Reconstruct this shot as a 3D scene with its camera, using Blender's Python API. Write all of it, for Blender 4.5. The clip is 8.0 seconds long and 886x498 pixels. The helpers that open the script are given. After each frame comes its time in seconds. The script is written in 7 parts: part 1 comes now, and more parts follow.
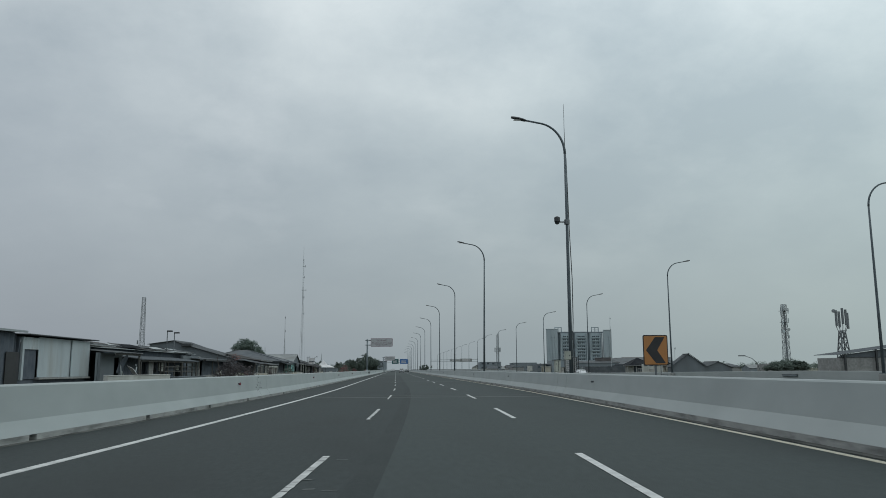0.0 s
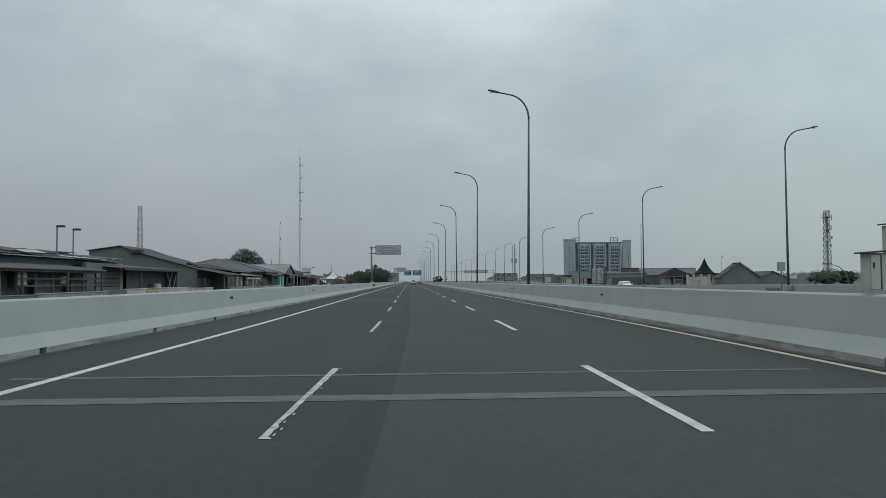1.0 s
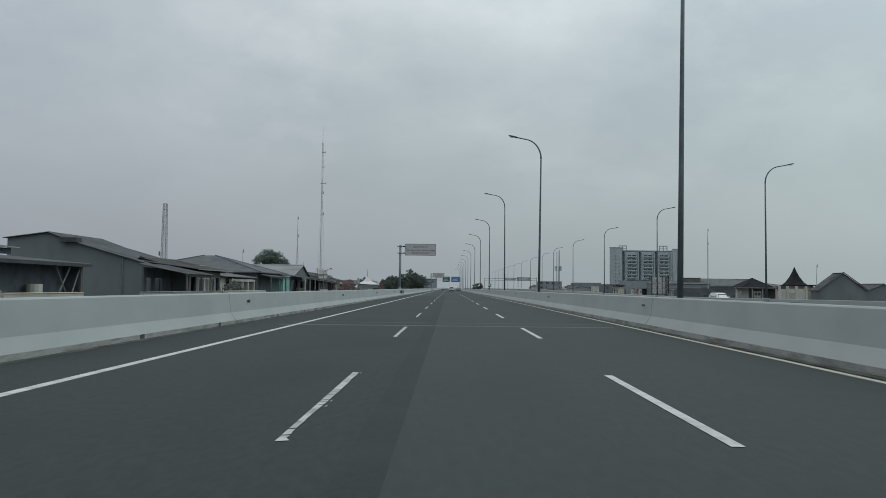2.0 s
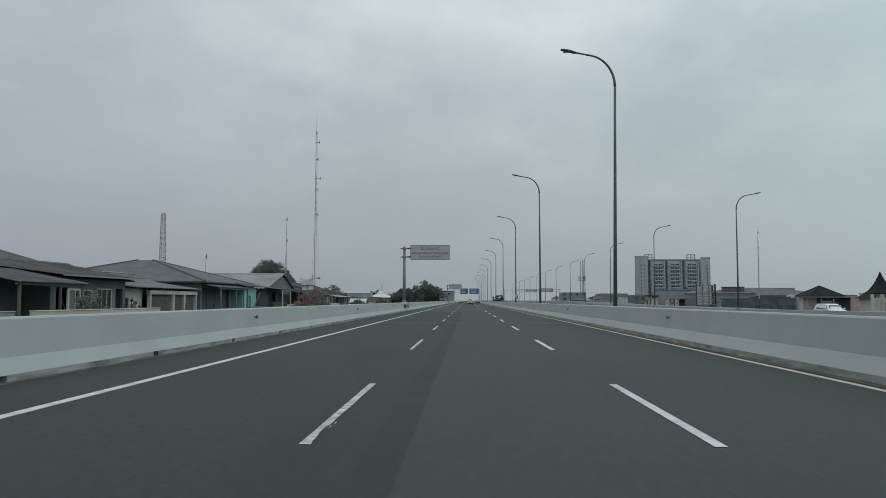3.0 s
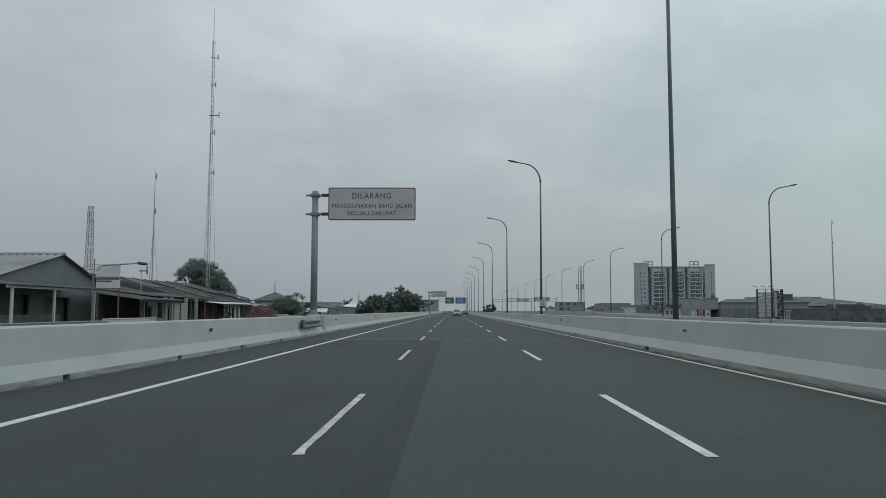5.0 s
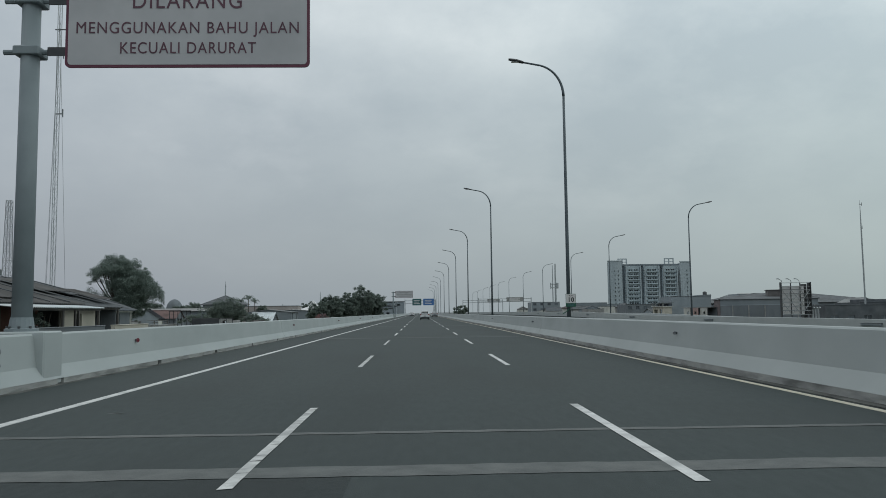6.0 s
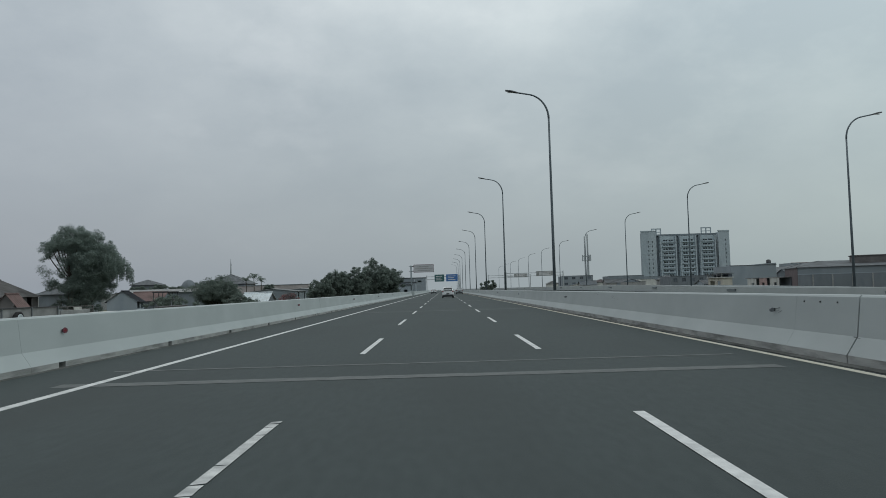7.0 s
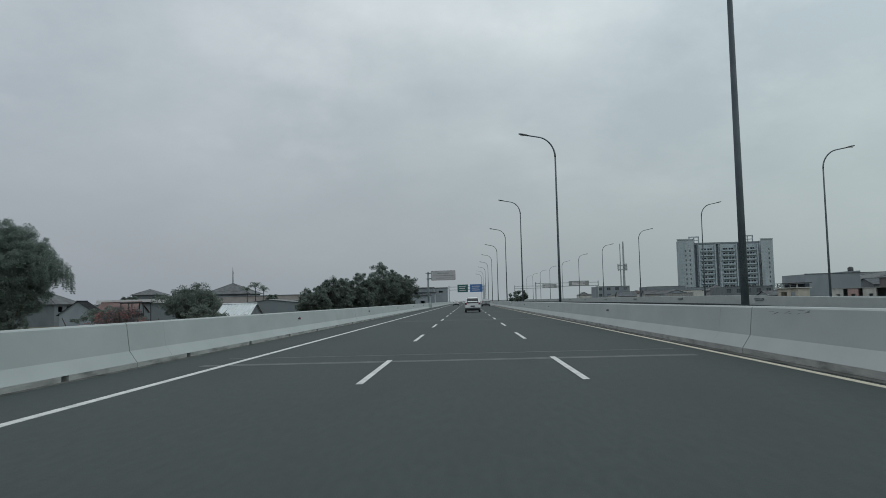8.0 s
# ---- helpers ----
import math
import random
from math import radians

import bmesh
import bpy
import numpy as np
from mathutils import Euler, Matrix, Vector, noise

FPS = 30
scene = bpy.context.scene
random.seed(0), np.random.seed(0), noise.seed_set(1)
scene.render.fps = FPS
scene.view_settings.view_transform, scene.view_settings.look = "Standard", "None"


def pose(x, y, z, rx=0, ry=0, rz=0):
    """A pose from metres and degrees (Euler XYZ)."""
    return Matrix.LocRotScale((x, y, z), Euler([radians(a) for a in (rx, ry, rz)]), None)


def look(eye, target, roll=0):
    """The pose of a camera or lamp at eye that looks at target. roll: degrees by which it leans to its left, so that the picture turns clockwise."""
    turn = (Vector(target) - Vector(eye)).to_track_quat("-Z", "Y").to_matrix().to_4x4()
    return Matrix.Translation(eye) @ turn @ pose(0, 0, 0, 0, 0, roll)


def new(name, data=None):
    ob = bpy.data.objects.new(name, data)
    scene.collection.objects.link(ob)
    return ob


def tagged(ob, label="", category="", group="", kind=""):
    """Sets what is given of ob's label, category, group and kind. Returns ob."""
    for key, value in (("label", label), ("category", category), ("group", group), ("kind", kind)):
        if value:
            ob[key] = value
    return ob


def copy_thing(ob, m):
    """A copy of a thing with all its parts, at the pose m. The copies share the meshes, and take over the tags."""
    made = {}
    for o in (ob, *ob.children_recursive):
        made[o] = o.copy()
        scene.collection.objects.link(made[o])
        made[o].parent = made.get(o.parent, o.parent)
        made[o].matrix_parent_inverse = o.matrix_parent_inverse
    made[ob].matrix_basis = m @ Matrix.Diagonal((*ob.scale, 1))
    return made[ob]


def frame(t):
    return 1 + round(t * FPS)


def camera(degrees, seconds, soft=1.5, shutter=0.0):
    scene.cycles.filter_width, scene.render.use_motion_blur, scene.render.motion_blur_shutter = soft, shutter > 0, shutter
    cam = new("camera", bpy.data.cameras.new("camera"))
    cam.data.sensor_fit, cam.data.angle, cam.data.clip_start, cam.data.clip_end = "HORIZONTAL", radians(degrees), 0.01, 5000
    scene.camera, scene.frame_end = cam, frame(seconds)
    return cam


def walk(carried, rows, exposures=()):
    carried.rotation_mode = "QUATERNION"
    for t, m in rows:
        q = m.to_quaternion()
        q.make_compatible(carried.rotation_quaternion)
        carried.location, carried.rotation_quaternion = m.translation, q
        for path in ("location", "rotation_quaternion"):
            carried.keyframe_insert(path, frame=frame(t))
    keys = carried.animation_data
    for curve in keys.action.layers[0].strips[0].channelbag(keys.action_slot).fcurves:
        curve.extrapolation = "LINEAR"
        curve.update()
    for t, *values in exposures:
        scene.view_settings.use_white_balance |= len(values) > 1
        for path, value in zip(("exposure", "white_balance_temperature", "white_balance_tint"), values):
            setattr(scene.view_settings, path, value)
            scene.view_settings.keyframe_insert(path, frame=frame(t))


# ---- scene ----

PATH = [
    (0.0, -1.456, 0.250, 1.211, 98.860, 0.295, -3.472),
    (0.5, -1.010, 13.652, 1.261, 94.195, 0.531, -2.839),
    (1.0, -0.587, 26.353, 1.254, 92.362, 0.436, -2.485),
    (1.5, -0.340, 39.237, 1.239, 92.450, 0.104, -1.226),
    (1.7, -0.262, 44.520, 1.226, 92.580, -0.320, -0.545),
    (2.8, -0.054, 72.980, 1.253, 93.700, -0.200, 1.810),
    (3.0, -0.059, 77.862, 1.259, 93.802, -0.078, 1.763),
    (3.5, -0.086, 91.425, 1.262, 94.470, 0.079, 2.114),
    (4.0, -0.105, 104.064, 1.298, 95.036, -0.014, 1.634),
    (4.2, -0.135, 109.480, 1.279, 95.100, -0.240, 1.380),
    (5.3, -0.115, 137.700, 1.262, 94.330, 0.360, -0.080),
    (5.5, -0.095, 143.187, 1.280, 94.257, 0.820, -0.942),
    (6.0, 0.000, 156.794, 1.299, 94.700, 0.679, -1.690),
    (6.5, 0.155, 171.667, 1.237, 94.032, 1.825, -1.313),
    (7.0, 0.223, 185.902, 1.271, 93.000, 1.653, 0.044),
    (7.5, 0.244, 201.114, 1.241, 93.819, 1.258, 1.893),
    (8.0, 0.285, 215.425, 1.285, 93.878, 1.458, 1.806),
]
cam = camera(59.75, 8.0, soft=0.9)
walk(cam, [(t, pose(x, y, z, rx, ry, rz)) for t, x, y, z, rx, ry, rz in PATH],
     exposures=((0.0, -0.12, 6390, 8.0), (0.5, -0.08, 6390, 8.0), (1.0, -0.01, 6420, 8.5), (1.5, -0.02, 6480, 9.3), (8.0, -0.03, 6480, 9.3)))

# ---- sky, sun ----
SUN_AZ, SUN_EL = radians(-45), radians(55)
world = bpy.data.worlds.new("overcast_sky")
scene.world = world
world.use_nodes = True


def build_sky():
    nt = world.node_tree
    nd, lk = nt.nodes, nt.links
    nd.clear()
    out = nd.new("ShaderNodeOutputWorld")
    bg = nd.new("ShaderNodeBackground")
    sky = nd.new("ShaderNodeTexSky")
    sky.sky_type = "NISHITA"
    sky.sun_disc = False
    sky.sun_elevation, sky.sun_rotation = SUN_EL, SUN_AZ
    sky.air_density, sky.dust_density = 1.5, 4.0
    tc = nd.new("ShaderNodeTexCoord")
    sep = nd.new("ShaderNodeSeparateXYZ")
    lk.new(tc.outputs["Generated"], sep.inputs[0])

    def maths(op, a, b=None, clamp=False):
        m = nd.new("ShaderNodeMath")
        m.operation, m.use_clamp = op, clamp
        for i, v in enumerate((a, b)):
            if v is None:
                continue
            if isinstance(v, (int, float)):
                m.inputs[i].default_value = v
            else:
                lk.new(v, m.inputs[i])
        return m.outputs[0]

    def mix(f, a, b):
        m = nd.new("ShaderNodeMix")
        m.data_type = "RGBA"
        for i, v in ((0, f), (6, a), (7, b)):
            if isinstance(v, (int, float)):
                m.inputs[i].default_value = v
            elif isinstance(v, tuple):
                m.inputs[i].default_value = (*v, 1)
            else:
                lk.new(v, m.inputs[i])
        return m.outputs[2]

    up = maths("MAXIMUM", sep.outputs[2], 0.0)
    den = maths("ADD", up, 0.42)
    com = nd.new("ShaderNodeCombineXYZ")
    lk.new(maths("DIVIDE", sep.outputs[0], den), com.inputs[0])
    lk.new(maths("DIVIDE", sep.outputs[1], den), com.inputs[1])
    com.inputs[2].default_value = 3.7

    def noise_tex(scale, detail, rough):
        n = nd.new("ShaderNodeTexNoise")
        n.inputs["Scale"].default_value = scale
        n.inputs["Detail"].default_value = detail
        n.inputs["Roughness"].default_value = rough
        lk.new(com.outputs[0], n.inputs["Vector"])
        return n.outputs[0]

    big, fine = noise_tex(1.5, 3, 0.45), noise_tex(4.6, 8, 0.62)
    cloud = maths("ADD", maths("MULTIPLY", big, 0.73), maths("MULTIPLY", fine, 0.27))
    cloud = maths("MULTIPLY", maths("SUBTRACT", cloud, 0.368), 2.7, True)
    # dull blue grey cloud with paler breaks, brighter higher up
    hi = maths("MULTIPLY", maths("SUBTRACT", up, 0.02), 2.05, True)
    dark = mix(hi, (0.335, 0.385, 0.418), (0.49, 0.575, 0.63))
    pale = mix(hi, (0.425, 0.49, 0.51), (1.13, 1.19, 1.19))
    cover = mix(maths("MULTIPLY", cloud, maths("ADD", 0.2, hi), True), dark, pale)
    # the cover is thinner and paler to the east
    side = maths("ADD", 1.0, maths("MULTIPLY", sep.outputs[0], maths("ADD", maths("ADD", 0.30, maths("MULTIPLY", hi, 0.13)), maths("MULTIPLY", sep.outputs[0], 0.2))))
    lit = nd.new("ShaderNodeVectorMath")
    lit.operation = "SCALE"
    lk.new(cover, lit.inputs[0])
    lk.new(side, lit.inputs[3])
    # small white tufts high up, and a cooler tone to the west
    tuft = maths("MULTIPLY", maths("MULTIPLY", maths("SUBTRACT", noise_tex(3.1, 6, 0.55), 0.56), 4.5, True), maths("MULTIPLY", hi, 0.3))
    tint = nd.new("ShaderNodeCombineXYZ")
    east = maths("MULTIPLY", sep.outputs[0], maths("SUBTRACT", 1.0, maths("MULTIPLY", hi, 0.9)))
    lk.new(maths("SUBTRACT", 1.0, maths("MULTIPLY", east, 0.04)), tint.inputs[0])
    tint.inputs[1].default_value = 1.0
    lk.new(maths("SUBTRACT", 0.997, maths("MULTIPLY", east, 0.125)), tint.inputs[2])
    toned = nd.new("ShaderNodeVectorMath")
    toned.operation = "MULTIPLY"
    lk.new(mix(tuft, lit.outputs[0], (1.12, 1.15, 1.15)), toned.inputs[0])
    lk.new(tint.outputs[0], toned.inputs[1])
    cover = toned.outputs[0]
    sky_dim = nd.new("ShaderNodeVectorMath")
    sky_dim.operation = "SCALE"
    sky_dim.inputs[3].default_value = 0.08
    lk.new(sky.outputs[0], sky_dim.inputs[0])
    lk.new(mix(0.92, sky_dim.outputs[0], cover), bg.inputs[0])
    bg.inputs[1].default_value = 1.0
    lk.new(bg.outputs[0], out.inputs[0])


build_sky()
sun_data = bpy.data.lights.new("sun", "SUN")
sun_data.energy, sun_data.angle, sun_data.color = 0.2, radians(25), (1.0, 0.985, 0.95)
sun_ob = new("sun", sun_data)
to_sun = Vector((math.sin(SUN_AZ) * math.cos(SUN_EL), math.cos(SUN_AZ) * math.cos(SUN_EL), math.sin(SUN_EL)))
sun_ob.matrix_world = look(to_sun * 100, (0, 0, 0))


# ---- materials ----
def material(name, a, b, scale=1.0, rough=0.8, bump=0.0, bump_scale=20.0, metal=0.0, stretch=(1, 1, 1), stain=None, stain_scale=0.15,
             stain_amount=0.5, piece=0.0, spec=0.4):
    """A surface of two tones a and b mixed by grain, with larger stains, fine relief and, where asked, a tone of its own for each piece."""
    m = bpy.data.materials.new(name)
    m.use_nodes = True
    nd, lk = m.node_tree.nodes, m.node_tree.links
    bsdf = nd["Principled BSDF"]
    geo = nd.new("ShaderNodeNewGeometry")
    mp = nd.new("ShaderNodeMapping")
    mp.inputs["Scale"].default_value = stretch
    lk.new(geo.outputs["Position"], mp.inputs[0])

    def noise_tex(sc, det, vec):
        n = nd.new("ShaderNodeTexNoise")
        n.inputs["Scale"].default_value, n.inputs["Detail"].default_value = sc, det
        lk.new(vec, n.inputs["Vector"])
        return n.outputs[0]

    def ramp(v, lo, hi):
        r = nd.new("ShaderNodeMapRange")
        r.inputs[1].default_value, r.inputs[2].default_value = lo, hi
        lk.new(v, r.inputs[0])
        return r.outputs[0]

    def mix(f, x, y):
        q = nd.new("ShaderNodeMix")
        q.data_type = "RGBA"
        for i, v in ((0, f), (6, x), (7, y)):
            if isinstance(v, tuple):
                q.inputs[i].default_value = (*v, 1)
            elif isinstance(v, (int, float)):
                q.inputs[i].default_value = v
            else:
                lk.new(v, q.inputs[i])
        return q.outputs[2]

    col = mix(ramp(noise_tex(scale, 6, mp.outputs[0]), 0.32, 0.68), a, b)
    if stain:
        s = nd.new("ShaderNodeMath")
        s.operation = "MULTIPLY"
        s.inputs[1].default_value = stain_amount
        lk.new(ramp(noise_tex(stain_scale, 5, mp.outputs[0]), 0.48, 0.72), s.inputs[0])
        col = mix(s.outputs[0], col, stain)
    if piece:
        info = nd.new("ShaderNodeObjectInfo")
        h = nd.new("ShaderNodeHueSaturation")
        h.inputs["Value"].default_value = 1
        lk.new(col, h.inputs["Color"])
        r = nd.new("ShaderNodeMapRange")
        r.inputs[3].default_value, r.inputs[4].default_value = 1 - piece, 1 + piece
        lk.new(info.outputs["Random"], r.inputs[0])
        lk.new(r.outputs[0], h.inputs["Value"])
        col = h.outputs[0]
    lk.new(col, bsdf.inputs["Base Color"])
    bsdf.inputs["Roughness"].default_value = rough
    bsdf.inputs["Metallic"].default_value = metal
    bsdf.inputs["Specular IOR Level"].default_value = spec
    if bump:
        bp = nd.new("ShaderNodeBump")
        bp.inputs["Strength"].default_value = bump
        bp.inputs["Distance"].default_value = 0.02
        lk.new(noise_tex(bump_scale, 4, mp.outputs[0]), bp.inputs["Height"])
        lk.new(bp.outputs[0], bsdf.inputs["Normal"])
    return m


def leaf_material(name, a, b):
    m = material(name, a, b, 1.5, 0.75, spec=0.15)
    nd, lk = m.node_tree.nodes, m.node_tree.links
    bsdf = nd["Principled BSDF"]
    geo = nd.new("ShaderNodeNewGeometry")
    h = nd.new("ShaderNodeHueSaturation")
    r = nd.new("ShaderNodeMapRange")
    r.inputs[3].default_value, r.inputs[4].default_value = 0.82, 1.18
    lk.new(geo.outputs["Random Per Island"], r.inputs[0])
    lk.new(r.outputs[0], h.inputs["Value"])
    lk.new(bsdf.inputs["Base Color"].links[0].from_socket, h.inputs["Color"])
    lk.new(h.outputs[0], bsdf.inputs["Base Color"])
    through_leaf = nd.new("ShaderNodeBsdfTranslucent")
    lk.new(h.outputs[0], through_leaf.inputs["Color"])
    both = nd.new("ShaderNodeAddShader")
    lk.new(bsdf.outputs[0], both.inputs[0])
    lk.new(through_leaf.outputs[0], both.inputs[1])
    lk.new(both.outputs[0], nd["Material Output"].inputs["Surface"])
    return m


M = {}
M["asphalt_old"] = material("asphalt_old", (0.0196, 0.0278, 0.0290), (0.0296, 0.0396, 0.0409), 13, 0.9, 0.22, 110, stain=(0.0183, 0.0243, 0.025), stain_scale=0.55, stain_amount=0.75, stretch=(1, 0.35, 1))
M["asphalt_new"] = material("asphalt_new", (0.0285, 0.0396, 0.0405), (0.0366, 0.0491, 0.0498), 11, 0.88, 0.2, 110, stain=(0.0262, 0.0343, 0.0347), stain_scale=0.5, stain_amount=0.7, stretch=(1, 0.25, 1))
M["asphalt_seam"] = material("asphalt_seam", (0.0168, 0.0242, 0.0253), (0.0256, 0.0346, 0.0358), 13, 0.9, 0.3, 90, stain=(0.029, 0.037, 0.038), stain_scale=0.8, stain_amount=0.8)
M["paint_white"] = material("road_paint_white", (0.46, 0.47, 0.47), (0.62, 0.63, 0.62), 6, 0.6, 0.4, 50, stain=(0.22, 0.23, 0.23), stain_scale=2.2, stain_amount=0.55)
M["paint_worn"] = material("road_paint_worn", (0.34, 0.35, 0.35), (0.58, 0.59, 0.58), 5, 0.65, 0.5, 50, stain=(0.06, 0.065, 0.065), stain_scale=3.5, stain_amount=0.45)
M["paint_yellow"] = material("road_paint_yellow", (0.49, 0.46, 0.355), (0.57, 0.54, 0.445), 5, 0.6, 0.3, 50, stain=(0.5, 0.5, 0.46), stain_scale=0.05, stain_amount=0.9)
M["joint"] = material("joint_mortar", (0.078, 0.087, 0.087), (0.115, 0.125, 0.123), 4, 0.8, 0.4, 50, stretch=(1, 1, 1))
M["scuff"] = material("scuffed_concrete", (0.11, 0.118, 0.118), (0.19, 0.20, 0.20), 6, 0.9)
M["gutter"] = material("gutter_dirt", (0.022, 0.026, 0.025), (0.125, 0.13, 0.122), 2.6, 0.95, 0.6, 30, stretch=(1, 0.4, 1))
M["barrier"] = material("painted_concrete", (0.33, 0.365, 0.367), (0.372, 0.408, 0.41), 1.2, 0.75, 0.04, 25, stretch=(1, 0.5, 1), stain=(0.28, 0.30, 0.302), stain_scale=0.9, stain_amount=0.22)
M["toe"] = material("bare_concrete_toe", (0.26, 0.27, 0.265), (0.36, 0.37, 0.36), 2.5, 0.85, 0.3, 25, stain=(0.085, 0.09, 0.087), stain_scale=1.9, stain_amount=0.75, stretch=(1, 0.6, 3))
M["concrete"] = material("raw_concrete", (0.24, 0.25, 0.25), (0.34, 0.35, 0.34), 1.0, 0.85, 0.2, 15, stain=(0.15, 0.155, 0.15), stain_scale=0.4, stain_amount=0.6)
M["galv"] = material("galvanised_steel", (0.14, 0.155, 0.165), (0.20, 0.215, 0.225), 2.0, 0.5, 0.05, 20, metal=0.5)
M["lamp_steel"] = material("lamp_pole_steel", (0.085, 0.108, 0.122), (0.12, 0.145, 0.162), 2.0, 0.55, 0.05, 20, metal=0.25)
M["tower_steel"] = material("tower_steel", (0.185, 0.205, 0.22), (0.245, 0.265, 0.28), 2.0, 0.6, metal=0.3)
M["galv_pale"] = material("pale_galvanised_steel", (0.30, 0.33, 0.34), (0.38, 0.41, 0.42), 2.0, 0.45, 0.05, 20, metal=0.4)
M["post_steel"] = material("sign_post_steel", (0.165, 0.20, 0.215), (0.205, 0.242, 0.258), 1.5, 0.6, 0.05, 20, metal=0.1)
M["dark_metal"] = material("dark_metal", (0.045, 0.05, 0.054), (0.075, 0.08, 0.084), 2.0, 0.5, metal=0.4)
M["glass_dark"] = material("dark_glass", (0.02, 0.024, 0.028), (0.03, 0.034, 0.038), 1.0, 0.12, spec=0.6)
M["lens"] = material("lamp_lens", (0.5, 0.52, 0.52), (0.6, 0.62, 0.62), 3.0, 0.2)
M["sign_white"] = material("sign_white", (0.56, 0.56, 0.57), (0.62, 0.62, 0.62), 1.5, 0.5, stain=(0.45, 0.45, 0.45), stain_scale=0.7, stain_amount=0.5)
M["sign_face"] = material("dull_sign_face", (0.40, 0.405, 0.42), (0.45, 0.455, 0.468), 1.5, 0.5, stain=(0.31, 0.315, 0.325), stain_scale=0.7, stain_amount=0.5)
M["sign_red"] = material("sign_dark_red", (0.105, 0.026, 0.05), (0.135, 0.036, 0.064), 2.0, 0.5)
M["sign_text"] = material("sign_text", (0.085, 0.036, 0.056), (0.115, 0.05, 0.072), 2.0, 0.5)
M["sign_yellow"] = material("chevron_orange", (0.38, 0.17, 0.055), (0.45, 0.21, 0.075), 1.5, 0.5, stain=(0.30, 0.13, 0.04), stain_scale=1.5, stain_amount=0.4)
M["black"] = material("black_sheet", (0.025, 0.026, 0.028), (0.035, 0.036, 0.038), 2.0, 0.5)
M["sign_blue"] = material("sign_blue", (0.045, 0.13, 0.32), (0.06, 0.16, 0.38), 1.0, 0.45)
M["sign_green"] = material("sign_green", (0.03, 0.095, 0.10), (0.042, 0.12, 0.125), 1.0, 0.45)
M["sign_dark_green"] = material("dark_green_sheet", (0.012, 0.075, 0.05), (0.02, 0.10, 0.07), 1.0, 0.45)
M["red_lens"] = material("red_reflector", (0.115, 0.026, 0.04), (0.16, 0.042, 0.058), 6.0, 0.3)
M["cabinet"] = material("grey_green_enamel", (0.36, 0.38, 0.34), (0.43, 0.45, 0.40), 2.0, 0.5, stain=(0.22, 0.2, 0.16), stain_scale=2.5, stain_amount=0.5)
M["soil"] = material("ground_soil", (0.07, 0.075, 0.05), (0.13, 0.115, 0.085), 0.2, 0.95, 0.5, 3, stain=(0.05, 0.07, 0.03), stain_scale=0.03, stain_amount=0.9)
M["zinc"] = material("corrugated_zinc_white", (0.42, 0.475, 0.50), (0.52, 0.575, 0.60), 0.8, 0.55, 0.05, 10, metal=0.25, stretch=(1, 1, 0.15), stain=(0.36, 0.36, 0.34), stain_scale=1.2, stain_amount=0.6)
M["roof_grey"] = material("weathered_grey_roof", (0.066, 0.075, 0.083), (0.12, 0.131, 0.14), 0.9, 0.8, 0.2, 8, stain=(0.045, 0.046, 0.047), stain_scale=0.35, stain_amount=0.8)
M["roof_dark"] = material("dark_roof", (0.066, 0.079, 0.091), (0.108, 0.123, 0.136), 0.8, 0.8, 0.2, 8, stain=(0.10, 0.10, 0.10), stain_scale=0.3, stain_amount=0.5)
M["roof_black"] = material("near_black_roof", (0.016, 0.018, 0.022), (0.028, 0.031, 0.036), 0.9, 0.9, 0.2, 8, stain=(0.04, 0.042, 0.046), stain_scale=0.5, stain_amount=0.4, spec=0.12)
M["tar"] = material("tar_crack", (0.0185, 0.0255, 0.0263), (0.0255, 0.0335, 0.0343), 4, 0.8, 0.2, 60)
M["roof_pale"] = material("pale_cement_roof", (0.20, 0.215, 0.22), (0.275, 0.29, 0.29), 0.8, 0.8, 0.2, 8, stain=(0.13, 0.132, 0.13), stain_scale=0.4, stain_amount=0.7)
M["roof_maroon"] = material("maroon_roof", (0.046, 0.035, 0.037), (0.075, 0.058, 0.058), 0.8, 0.8, 0.2, 8, stain=(0.03, 0.025, 0.025), stain_scale=0.4, stain_amount=0.6)
M["roof_rust"] = material("rusty_red_roof", (0.12, 0.06, 0.05), (0.18, 0.09, 0.075), 1.2, 0.85, 0.3, 10, stain=(0.10, 0.05, 0.04), stain_scale=0.5, stain_amount=0.7)
M["wall_grey"] = material("grey_plaster", (0.128, 0.148, 0.163), (0.172, 0.194, 0.212), 0.7, 0.9, 0.15, 12, stain=(0.09, 0.097, 0.10), stain_scale=0.35, stain_amount=0.6, stretch=(1, 1, 0.5))
M["wall_pale"] = material("pale_plaster", (0.42, 0.43, 0.41), (0.52, 0.53, 0.50), 0.7, 0.9, 0.15, 12, stain=(0.27, 0.265, 0.245), stain_scale=0.5, stain_amount=0.7, stretch=(1, 1, 0.4))
M["wall_beige"] = material("beige_plaster", (0.40, 0.385, 0.33), (0.48, 0.46, 0.40), 0.7, 0.9, 0.15, 12, stain=(0.28, 0.26, 0.21), stain_scale=0.3, stain_amount=0.6, stretch=(1, 1, 0.4))
M["wall_lime"] = material("faded_lime_plaster", (0.30, 0.33, 0.20), (0.36, 0.39, 0.25), 0.8, 0.9, 0.1, 12, stain=(0.22, 0.23, 0.15), stain_scale=0.6, stain_amount=0.6)
M["shutter"] = material("brown_shutter", (0.075, 0.066, 0.066), (0.11, 0.098, 0.096), 2.5, 0.85, 0.2, 20, stretch=(1, 0.3, 1))
